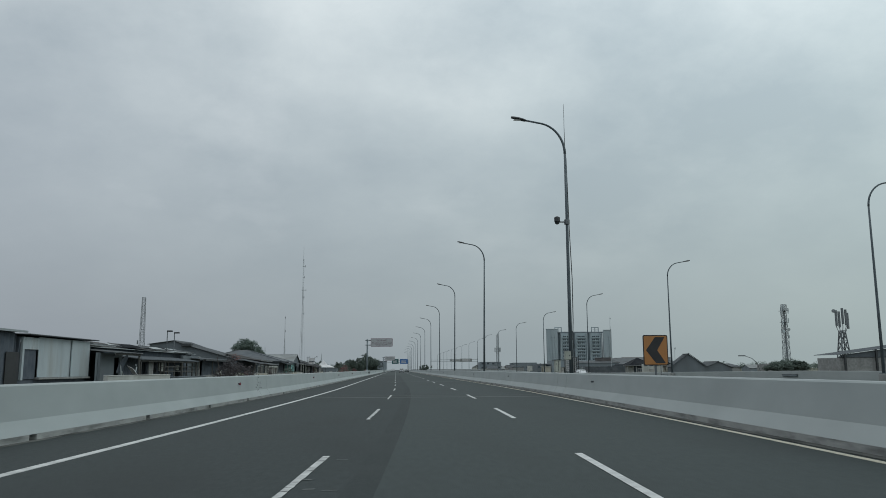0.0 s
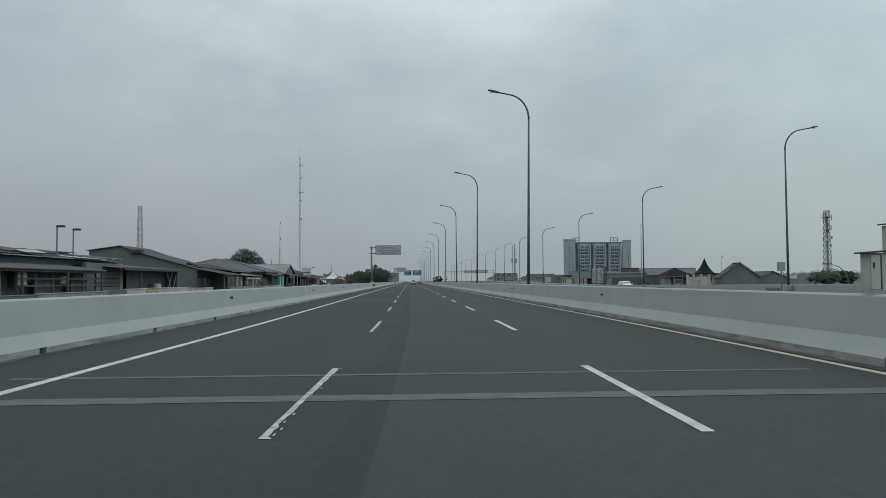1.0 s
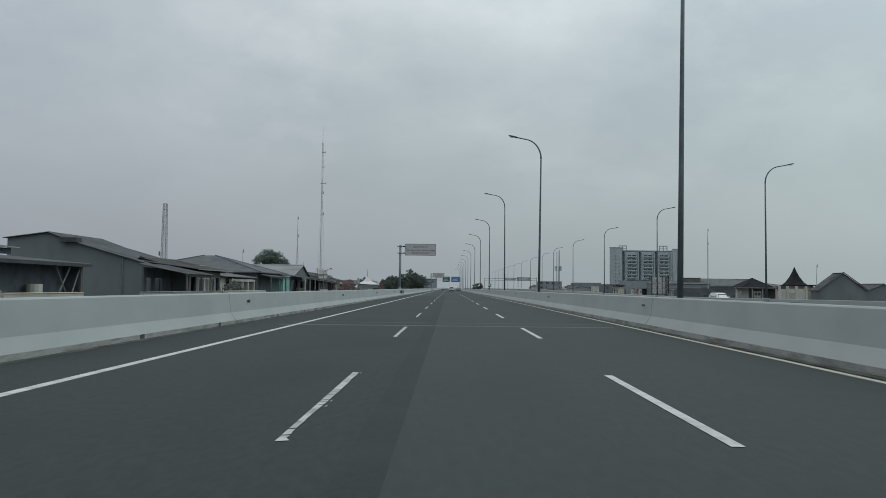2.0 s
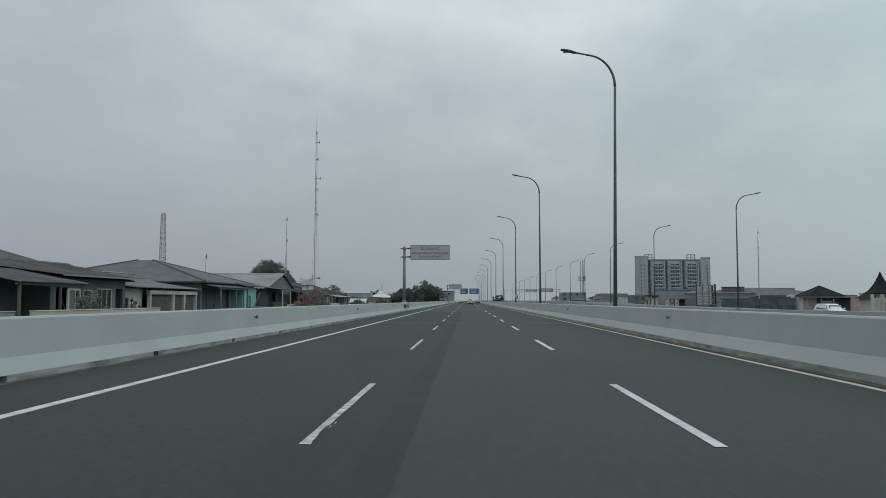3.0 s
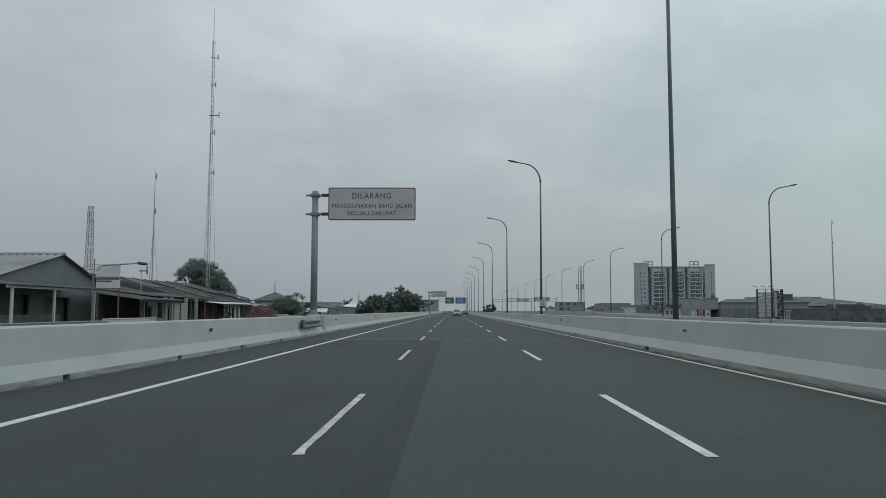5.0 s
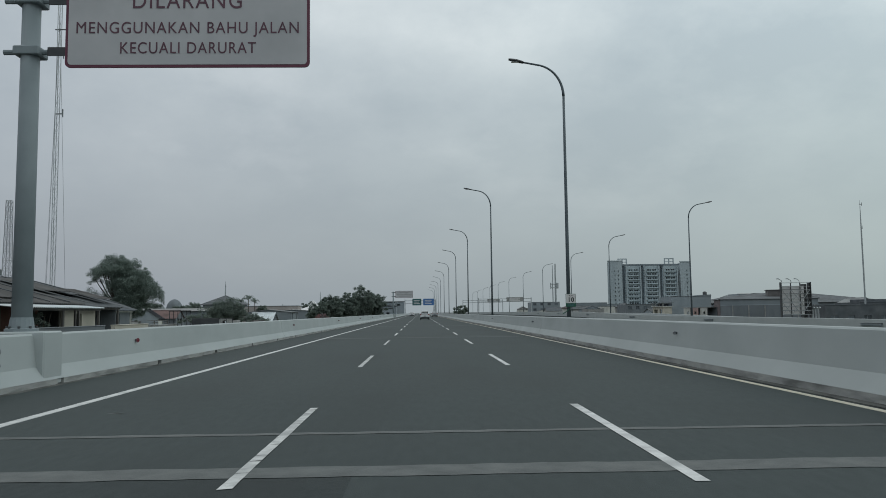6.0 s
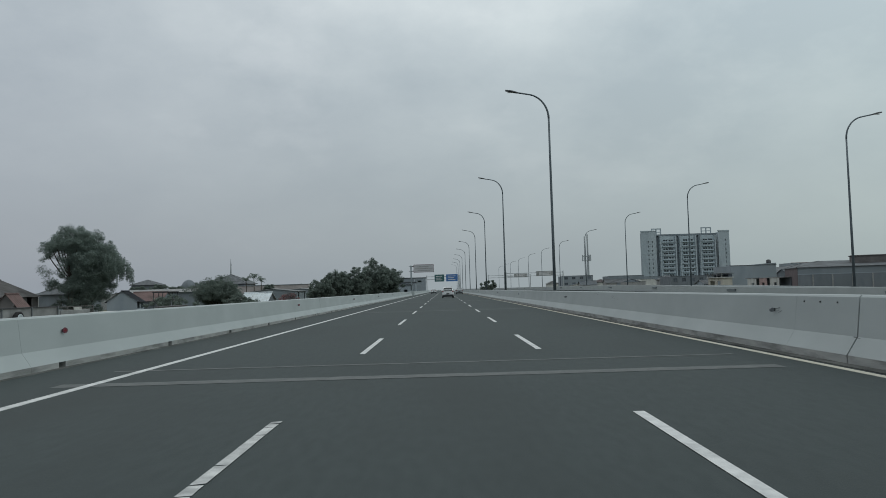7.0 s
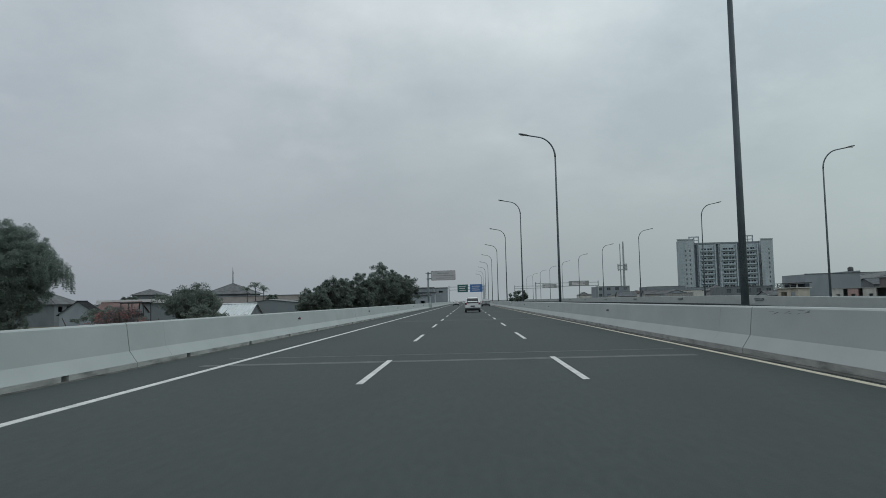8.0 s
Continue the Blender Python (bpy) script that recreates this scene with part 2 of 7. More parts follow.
M["roof_brown"] = material("stained_brown_grey_roof", (0.062, 0.062, 0.063), (0.105, 0.104, 0.103), 0.7, 0.85, 0.25, 8, stain=(0.042, 0.04, 0.039), stain_scale=0.5, stain_amount=0.85)
M["wall_pink"] = material("faded_pink_plaster", (0.36, 0.25, 0.235), (0.43, 0.32, 0.30), 0.8, 0.9, 0.1, 12, stain=(0.27, 0.2, 0.19), stain_scale=0.6, stain_amount=0.6)
M["wall_brown"] = material("brown_grey_plaster", (0.11, 0.105, 0.105), (0.16, 0.152, 0.15), 0.8, 0.9, 0.1, 12, stain=(0.07, 0.065, 0.065), stain_scale=0.5, stain_amount=0.6)
M["wall_slate"] = material("slate_grey_plaster", (0.075, 0.087, 0.098), (0.115, 0.128, 0.14), 0.8, 0.9, 0.1, 12, stain=(0.055, 0.06, 0.066), stain_scale=0.5, stain_amount=0.6)
M["wall_mauve"] = material("dull_mauve_paint", (0.105, 0.084, 0.088), (0.14, 0.114, 0.118), 0.8, 0.85, 0.1, 12, stain=(0.08, 0.07, 0.074), stain_scale=0.5, stain_amount=0.6)
M["wall_rose"] = material("pale_rose_plaster", (0.33, 0.305, 0.30), (0.40, 0.37, 0.362), 0.5, 0.9, 0.1, 12, stain=(0.25, 0.235, 0.23), stain_scale=0.3, stain_amount=0.6)
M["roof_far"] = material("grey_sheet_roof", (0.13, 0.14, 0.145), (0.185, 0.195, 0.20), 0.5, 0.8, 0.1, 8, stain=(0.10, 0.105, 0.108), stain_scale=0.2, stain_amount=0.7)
# pale bluish tone carries the haze of far buildings in its colour
M["wall_far"] = material("hazed_grey_plaster", (0.20, 0.235, 0.26), (0.255, 0.29, 0.315), 0.4, 0.9, stain=(0.17, 0.19, 0.20), stain_scale=0.2, stain_amount=0.7, stretch=(1, 1, 0.4), piece=0.2)
M["wall_turquoise"] = material("turquoise_plaster", (0.20, 0.42, 0.40), (0.26, 0.50, 0.47), 0.8, 0.9, 0.1, 12, stain=(0.16, 0.28, 0.27), stain_scale=0.6, stain_amount=0.6)
M["wall_block"] = material("block_wall", (0.22, 0.225, 0.225), (0.32, 0.325, 0.32), 3.0, 0.9, 0.3, 15, stain=(0.15, 0.15, 0.145), stain_scale=0.5, stain_amount=0.6)
M["wood"] = material("old_timber", (0.075, 0.074, 0.072), (0.13, 0.127, 0.12), 3.0, 0.85, 0.2, 20, stretch=(1, 1, 0.2))
# dark boards, also panels standing for interior shade; tone lifted for veiling haze
M["dark_inside"] = material("dark_boards_and_shade", (0.07, 0.086, 0.108), (0.11, 0.128, 0.152), 1.5, 0.9, 0.2, 10)
# apartment tones are paled and blued to include the haze
M["apt_wall"] = material("apartment_render", (0.315, 0.37, 0.40), (0.38, 0.435, 0.462), 0.12, 0.9, stain=(0.175, 0.21, 0.235), stain_scale=0.25, stain_amount=0.7, stretch=(1, 1, 0.15))
M["apt_band"] = material("apartment_pale_band", (0.345, 0.415, 0.45), (0.395, 0.465, 0.50), 0.2, 0.9, stain=(0.27, 0.315, 0.34), stain_scale=0.3, stain_amount=0.6)
# darker version of the render, recess shade painted in
M["apt_recess"] = material("apartment_render_shaded", (0.155, 0.185, 0.21), (0.20, 0.235, 0.26), 0.2, 0.9)
M["apt_pane"] = material("apartment_glass", (0.07, 0.085, 0.10), (0.115, 0.135, 0.152), 0.3, 0.25, piece=0.4)
# both greens are lightened to hold the haze over the trees
M["leaf"] = leaf_material("leaf_green", (0.066, 0.085, 0.075), (0.094, 0.112, 0.098))
M["leaf_deep"] = leaf_material("deep_green_leaf", (0.082, 0.106, 0.095), (0.108, 0.132, 0.118))
M["leaf_dusk"] = leaf_material("brownish_dark_leaf", (0.042, 0.04, 0.043), (0.068, 0.061, 0.062))
M["bract"] = leaf_material("red_bracts", (0.10, 0.054, 0.053), (0.15, 0.083, 0.08))
M["bark"] = material("bark", (0.05, 0.042, 0.035), (0.09, 0.078, 0.065), 4.0, 0.95, 0.6, 15, stretch=(1, 1, 0.2))
M["car_white"] = material("white_car_paint", (0.62, 0.64, 0.65), (0.66, 0.68, 0.69), 0.5, 0.25, spec=0.6)
M["car_silver"] = material("silver_car_paint", (0.36, 0.38, 0.39), (0.40, 0.42, 0.43), 0.5, 0.25, metal=0.5)
M["rubber"] = material("tyre_rubber", (0.015, 0.015, 0.016), (0.025, 0.025, 0.026), 5, 0.9)
M["tail_red"] = material("tail_lamp_red", (0.17, 0.02, 0.025), (0.22, 0.035, 0.04), 5, 0.2)
M["tile_red"] = material("red_clay_tiles", (0.122, 0.08, 0.076), (0.168, 0.112, 0.106), 2.0, 0.85, 0.4, 8, stain=(0.07, 0.05, 0.045), stain_scale=0.5, stain_amount=0.7)


# ---- building helpers ----
class Solid:
    """Collects vertices and faces of one mesh."""

    def __init__(self):
        self.v, self.f, self.mi = [], [], []

    def add(self, verts, faces, mi=0):
        o = len(self.v)
        self.v.extend(verts)
        self.f.extend([tuple(o + i for i in q) for q in faces])
        self.mi.extend([mi] * len(faces))
        return self

    def box(self, x0, x1, y0, y1, z0, z1, bev=0.0, mi=0):
        if bev <= 0:
            vs = [(x, y, z) for z in (z0, z1) for y in (y0, y1) for x in (x0, x1)]
            return self.add(vs, [(0, 2, 3, 1), (4, 5, 7, 6), (0, 1, 5, 4), (2, 6, 7, 3), (0, 4, 6, 2), (1, 3, 7, 5)], mi)
        b = min(bev, (x1 - x0) * 0.45, (y1 - y0) * 0.45, (z1 - z0) * 0.45)
        rings = []
        for z, i in ((z0, b), (z0 + b, 0), (z1 - b, 0), (z1, b)):
            a, c, d, e = x0 + i, x1 - i, y0 + i, y1 - i
            k = b if i == 0 else b * 0.5
            rings.append([(a + k, d, z), (c - k, d, z), (c, d + k, z), (c, e - k, z), (c - k, e, z), (a + k, e, z), (a, e - k, z), (a, d + k, z)])
        vs = [p for r in rings for p in r]
        fs = [tuple(range(7, -1, -1)), tuple(range(24, 32))]
        for r in range(3):
            for j in range(8):
                k = (j + 1) % 8
                fs.append((r * 8 + j, r * 8 + k, r * 8 + 8 + k, r * 8 + 8 + j))
        return self.add(vs, fs, mi)

    def tube(self, path, radii, n=8, mi=0, caps=True):
        path = [Vector(p) for p in path]
        if isinstance(radii, (int, float)):
            radii = [radii] * len(path)
        vs, fs = [], []
        ref = None
        for i, p in enumerate(path):
            d = (path[min(i + 1, len(path) - 1)] - path[max(i - 1, 0)]).normalized()
            if ref is None:
                ref = Vector((0, 1, 0)) if abs(d.y) < 0.9 else Vector((1, 0, 0))
            u = (ref - d * ref.dot(d)).normalized()
            w = d.cross(u)
            ref = u
            for j in range(n):
                a = 2 * math.pi * j / n
                vs.append(tuple(p + (u * math.cos(a) + w * math.sin(a)) * radii[i]))
        for i in range(len(path) - 1):
            for j in range(n):
                k = (j + 1) % n
                fs.append((i * n + j, i * n + k, i * n + n + k, i * n + n + j))
        if caps:
            fs.append(tuple(range(n - 1, -1, -1)))
            fs.append(tuple((len(path) - 1) * n + j for j in range(n)))
        return self.add(vs, fs, mi)

    def prism(self, outline, axis, a, b, mi=0):
        """Extrudes an outline of 2D points along x or y from a to b."""
        n = len(outline)
        if axis == "y":
            vs = [(p, a, q) for p, q in outline] + [(p, b, q) for p, q in outline]
        elif axis == "x":
            vs = [(a, p, q) for p, q in outline] + [(b, p, q) for p, q in outline]
        else:
            vs = [(p, q, a) for p, q in outline] + [(p, q, b) for p, q in outline]
        fs = [tuple(range(n)), tuple(range(2 * n - 1, n - 1, -1))]
        fs += [(i, (i + 1) % n, n + (i + 1) % n, n + i) for i in range(n)]
        return self.add(vs, fs, mi)

    def ribbed(self, e0, e1, r1, r0, pitch=0.25, amp=0.03, thick=0.03, mi=0):
        """A corrugated sheet: eave from e0 to e1, far edge from r0 to r1, ribs running from eave to far edge."""
        e0, e1, r0, r1 = Vector(e0), Vector(e1), Vector(r0), Vector(r1)
        nrm = (e1 - e0).cross(r0 - e0).normalized()
        n = max(2, int((e1 - e0).length / pitch) * 2)
        vs, fs = [], []
        for i in range(n + 1):
            s = i / n
            o = nrm * (amp if i % 2 else -amp)
            for p, q in ((e0, e1), (r0, r1)):
                c = p.lerp(q, s) + o
                vs.append(tuple(c))
                vs.append(tuple(c - nrm * thick))
        for i in range(n):
            a, b = i * 4, i * 4 + 4
            fs += [(a, b, b + 2, a + 2), (a + 1, a + 3, b + 3, b + 1), (a, a + 1, b + 1, b), (a + 2, b + 2, b + 3, a + 3)]
        fs += [(0, 2, 3, 1), (n * 4, n * 4 + 1, n * 4 + 3, n * 4 + 2)]
        return self.add(vs, fs, mi)

    def wall(self, axis, at, thick, a0, a1, z0, z1, holes=(), mi=0):
        """A wall in the plane axis = at, from a0 to a1, with rectangular openings that go through it."""
        cuts_a = sorted({a0, a1, *[h[0] for h in holes], *[h[1] for h in holes]})
        cuts_z = sorted({z0, z1, *[h[2] for h in holes], *[h[3] for h in holes]})
        na, nz = len(cuts_a) - 1, len(cuts_z) - 1

        def full(i, j):
            if not (0 <= i < na and 0 <= j < nz):
                return False
            ca, cz = (cuts_a[i] + cuts_a[i + 1]) / 2, (cuts_z[j] + cuts_z[j + 1]) / 2
            return not any(h[0] < ca < h[1] and h[2] < cz < h[3] for h in holes)

        vs = [(at + d, p, z) if axis == "x" else (p, at + d, z) for d in (0, thick) for p in cuts_a for z in cuts_z]
        m = nz + 1
        back = (na + 1) * m
        fs = []
        for i in range(na):
            for j in range(nz):
                if not full(i, j):
                    continue
                p, q, r, s = i * m + j, i * m + m + j, i * m + m + j + 1, i * m + j + 1
                cell = [(s, r, q, p), (p + back, q + back, r + back, s + back)]
                if not full(i, j - 1):
                    cell.append((p, q, q + back, p + back))
                if not full(i + 1, j):
                    cell.append((q, r, r + back, q + back))
                if not full(i, j + 1):
                    cell.append((r, s, s + back, r + back))
                if not full(i - 1, j):
                    cell.append((s, p, p + back, s + back))
                fs += [c[::-1] for c in cell] if axis == "y" else cell
        used = sorted({k for f in fs for k in f})
        where = {k: n for n, k in enumerate(used)}
        self.add([vs[k] for k in used], [tuple(where[k] for k in f) for f in fs], mi)
        return self

    def mesh(self, name, mats):
        me = bpy.data.meshes.new(name)
        me.from_pydata([tuple(p) for p in self.v], [], self.f)
        for m in mats:
            me.materials.append(M[m] if isinstance(m, str) else m)
        if len(mats) > 1:
            me.polygons.foreach_set("material_index", self.mi)
        me.update()
        return me


def thing(name, label="", category="", group="", kind="", at=(0, 0, 0), turn=0):
    ob = new(name)
    ob.empty_display_size = 0.3
    ob.matrix_basis = pose(*at, 0, 0, turn)
    return tagged(ob, label, category, group, kind)


def part(name, solid, mats, parent=None, label="", smooth=False):
    me = solid if isinstance(solid, bpy.types.Mesh) else solid.mesh(name, (mats,) if isinstance(mats, str) else mats)
    if smooth:
        me.polygons.foreach_set("use_smooth", [True] * len(me.polygons))
    ob = new(name, me)
    if parent is not None:
        ob.parent = parent
    if label:
        ob["label"] = label
    return ob


# ---- the line of the road: a gentle left-hand bend that ends where the straight begins ----
BEND_END, BEND = 57.2, 0.000912


def road_x(y):
    return -BEND * max(0.0, BEND_END - y) ** 2 / 2


def stations(y0, y1):
    ys = [y0]
    y = y0
    while y < y1 - 0.01:
        y += 3.0 if y < 60 else (12.0 if y < 400 else 60.0)
        ys.append(min(y, y1))
    return ys


def sweep(solid, profile, y0, y1, mi=0, closed=True):
    """A profile of (x, z) carried along the road, closed all round and at its ends."""
    ys = stations(y0, y1)
    n = len(profile)
    vs = [(x + road_x(y), y, z) for y in ys for x, z in profile]
    fs = []
    for i in range(len(ys) - 1):
        for j in range(n if closed else n - 1):
            k = (j + 1) % n
            fs.append((i * n + j, i * n + k, i * n + n + k, i * n + n + j))
    if closed:
        fs += [tuple(range(n - 1, -1, -1)), tuple((len(ys) - 1) * n + j for j in range(n))]
    return solid.add(vs, fs, mi)


GROUND = -2.4
FAR = 1600.0
X_LEFT_LINE, X_DASH_A, X_DASH_B, X_RIGHT_LINE = -5.06, -1.471, 2.129, 5.79
X_LEFT_BASE, X_RIGHT_BASE = -7.01, 6.17
JOINTS = [-8.3, 34.75, 77.4, 120.3, 163.3, 197.4, 232.3, 266.8, 301.2]
JOINT_GAP = 2.05

# ---- ground and carriageways ----
ground = Solid()
ground.add([(-4000, -800, GROUND), (4000, -800, GROUND), (4000, 4800, GROUND), (-4000, 4800, GROUND)], [(0, 1, 2, 3)])
tagged(part("ground", ground, "soil"), "brown and green earth below the raised road", "ground", kind="structure")


def build_road():
    deck = Solid()
    seam = -0.56
    # two lengths of paving: an old and a newer strip side by side, then one tone
    for a, b, mi in ((-7.9, seam - 0.34, 0), (seam - 0.34, seam, 2), (seam, 6.9, 1)):
        sweep(deck, [(a, GROUND), (b, GROUND), (b, 0), (a, 0)], -60, 163.3, mi)
    sweep(deck, [(-7.9, GROUND), (6.9, GROUND), (6.9, 0), (-7.9, 0)], 163.3, FAR, 1)
    road = part("road", deck, ("asphalt_old", "asphalt_new", "asphalt_seam"))
    tagged(road, "grey asphalt carriageway with three lanes and worn joints", "road", kind="structure")
    for name, x, w, m, lab in (("edge_line", X_LEFT_LINE, 0.15, "paint_white", "solid white edge line"), ("edge_line", X_RIGHT_LINE, 0.12, "paint_yellow", "faded yellow edge line")):
        s = Solid()
        sweep(s, [(x - w / 2, -0.01), (x + w / 2, -0.01), (x + w / 2, 0.006), (x - w / 2, 0.006)], -60, FAR)
        part(name, s, m, road, lab)
    for x0, x1 in ((X_LEFT_BASE - 0.05, X_LEFT_BASE + 0.12), (X_RIGHT_LINE + 0.14, X_RIGHT_BASE + 0.05)):
        s = Solid()
        sweep(s, [(x0, -0.01), (x1, -0.01), (x1, 0.004), (x0, 0.014)], -60, 420)
        part("gutter_dirt", s, "gutter", road, "dark dirt along the barrier foot")
    # lane dashes, five metres long on a thirteen metre beat
    for k in range(-6, 60):
        y0 = 19.617 + 13.007 * k
        for j, x in enumerate((X_DASH_A, X_DASH_B)):
            s = Solid()
            rnd = random.Random(k * 7 + j)
            xa, xb = road_x(y0), road_x(y0 + 4.96)
            if j == 0 and y0 < 200:
                # chipped left line: short plates split by cracks, its right side broken away in places
                y = y0
                loss = 0.9 if 30 < y0 < 40 else 0.35 if y0 < 30 else 0.06 if y0 > 150 else rnd.choice((0.2, 0.3, 0.4)) if y0 > 70 else rnd.choice((0.45, 0.6, 0.7, 0.8))
                flakes = Solid()
                edge = 0.056
                while y < y0 + 4.9:
                    ln = rnd.uniform(0.18, 0.7) if y0 > 70 else rnd.uniform(0.1, 0.45)
                    e = min(y + ln, y0 + 4.96)
                    f0, f1 = (y - y0) / 4.96, (e - y0) / 4.96
                    c0, c1 = x + xa + (xb - xa) * f0, x + xa + (xb - xa) * f1
                    near = max(0.3, 1 - 1.1 * f0)
                    last, edge = edge, 0.056 - 0.085 * loss * near * rnd.uniform(0.4, 1.2) - rnd.uniform(0, 0.008)
                    sk = rnd.uniform(-0.03, 0.05)
                    m0 = c0 * 0.5 + c1 * 0.5
                    s.add([(c0 - 0.056, y, 0.006), (c0 + last, y + sk, 0.006), (m0 + min(last, edge) - rnd.uniform(-0.004, 0.016) * loss, (y + e) / 2 + sk * 0.5, 0.006),
                           (c1 + edge, e, 0.006), (c1 - 0.056 + rnd.uniform(0, 0.006), e - 0.5 * sk, 0.006)], [(0, 1, 2, 3, 4)])
                    if edge < 0.035 and rnd.random() < 0.6:
                        fx = c1 + edge + rnd.uniform(0.012, 0.03)
                        flakes.add([(fx, e - 0.1, 0.006), (fx + 0.014, e - 0.12, 0.006), (fx + 0.018, e - 0.02, 0.006), (fx + 0.004, e, 0.006)], [(0, 1, 2, 3)])
                    y = e + (rnd.uniform(0.002, 0.012) if y0 > 70 else rnd.uniform(0.005, 0.02))
                dash = part("lane_dash", s, "paint_worn", road, "chipped white lane dash")
                if flakes.f:
                    part("paint_flakes", flakes, "paint_worn", dash, "loose flakes of white paint")
            else:
                w = 0.058
                s.add([(x + xa - w, y0, 0.006), (x + xa + w, y0, 0.006), (x + xb + w, y0 + 4.96, 0.006), (x + xb - w, y0 + 4.96, 0.006)], [(0, 1, 2, 3)])
                part("lane_dash", s, "paint_white", road)
    # small pale scratches and loose chips on the asphalt
    rnd = random.Random(31)
    for x, y in ((-2.41, 103.9), (-0.93, 103.6), (-2.13, 98.8), (-2.44, 9.2), (-2.34, 8.5), (-2.12, 8.4), (-2.18, 11.1), (-6.73, 91.1), (-2.24, 185.8), (-4.09, 167.4), (-4.24, 169.1)):
        w, h = rnd.uniform(0.06, 0.11), rnd.uniform(0.025, 0.05)
        part("scratch", Solid().add([(x - w, y - h, 0.005), (x + w * 0.8, y - h * 0.6, 0.005), (x + w, y + h, 0.005), (x - w * 0.7, y + h * 0.7, 0.005)], [(0, 1, 2, 3)]), "joint", road, "small pale scratch")
    rnd = random.Random(12)
    # thin tar-filled cracks that run across the lanes
    for y, x0, x1, skew in ((47.9, 0.1, 4.6, 0.5), (82.2, 0.9, 5.2, 0.6), (103.4, 1.2, 5.3, 0.5), (116.0, -0.3, 3.2, 0.35)):
        s = Solid()
        n = 26
        vs = []
        off = 0.0
        for i in range(n + 1):
            f = i / n
            off += rnd.uniform(-0.03, 0.03)
            w = 0.011 * min(1.0, 6 * f, 6 * (1 - f)) + 0.002
            x = x0 + (x1 - x0) * f
            vs += [(x + road_x(y), y + skew * f + off - w, 0.004), (x + road_x(y), y + skew * f + off + w, 0.004)]
        s.add(vs, [(2 * i, 2 * i + 2, 2 * i + 3, 2 * i + 1) for i in range(n)])
        part("tar_crack", s, "tar", road, "thin dark tar-filled crack")
    # pairs of mortar strips across the deck
    for y in JOINTS:
        for dy, w in ((0.0, 0.42), (JOINT_GAP, 0.15)):
            s = Solid()
            n = 54
            rnd = random.Random(int(y * 10 + dy))
            vs, fs = [], []
            for i in range(n + 1):
                x = -5.6 + rnd.uniform(-0.05, 0.05) + 10.8 * i / n
                o = rnd.uniform(-0.014, 0.014)
                vs += [(x + road_x(y), y + dy - w / 2 + o, 0.0045), (x + road_x(y), y + dy + w / 2 + o + rnd.uniform(-0.02, 0.02), 0.0045)]
            fs = [(2 * i, 2 * i + 2, 2 * i + 3, 2 * i + 1) for i in range(n)]
            s.add(vs, fs)
            part("joint_strip", s, "joint", road, "pale mortar strip across the lanes")
    return road


build_road()


OPPOSITE_RISE = ((-60, 60, 110, 165, 210, 255, 281, 304, 370), (0.0, 0.0, -0.35, -0.6, -0.42, -0.36, -0.1, 0.18, 0.25))


def lifted(s):
    s.v = [(x, y, z + float(np.interp(y, *OPPOSITE_RISE)) * (z > GROUND + 0.1)) for x, y, z in s.v]
    return s


def opposite_road():
    deck = Solid()
    sweep(deck, [(29.6, GROUND), (44.0, GROUND), (44.0, 0), (29.6, 0)], -60, FAR)
    ob = part("road", lifted(deck), "asphalt_new")
    tagged(ob, "grey asphalt carriageway for traffic the other way", "road", kind="structure")
    for x in (31.9, 42.6):
        s = Solid()
        sweep(s, [(x - 0.08, -0.01), (x + 0.08, -0.01), (x + 0.08, 0.006), (x - 0.08, 0.006)], -60, FAR)
        part("edge_line", lifted(s), "paint_white", ob)


opposite_road()


# ---- concrete barriers ----
def profile(base, side, top=1.04, back=0.52, brk=0.375, foot=0.12):
    """Upper body of a safety barrier: foot slope then a steep face. side: +1 faces +x, -1 faces -x."""
    s = -side
    return [(base, foot), (base + s * 0.17, brk), (base + s * 0.24, top - 0.03), (base + s * 0.27, top), (base + s * (back - 0.02), top), (base + s * back, top - 0.03), (base + s * back, 0.0), (base + s * (back - 0.05), 0.0), (base + s * (back - 0.05), foot)]


def drains(y0, y1, first, beat=5.74):
    ys, y = [], y0 + first
    while y < y1 - 1.0:
        ys.append(y)
        y += beat
    return ys


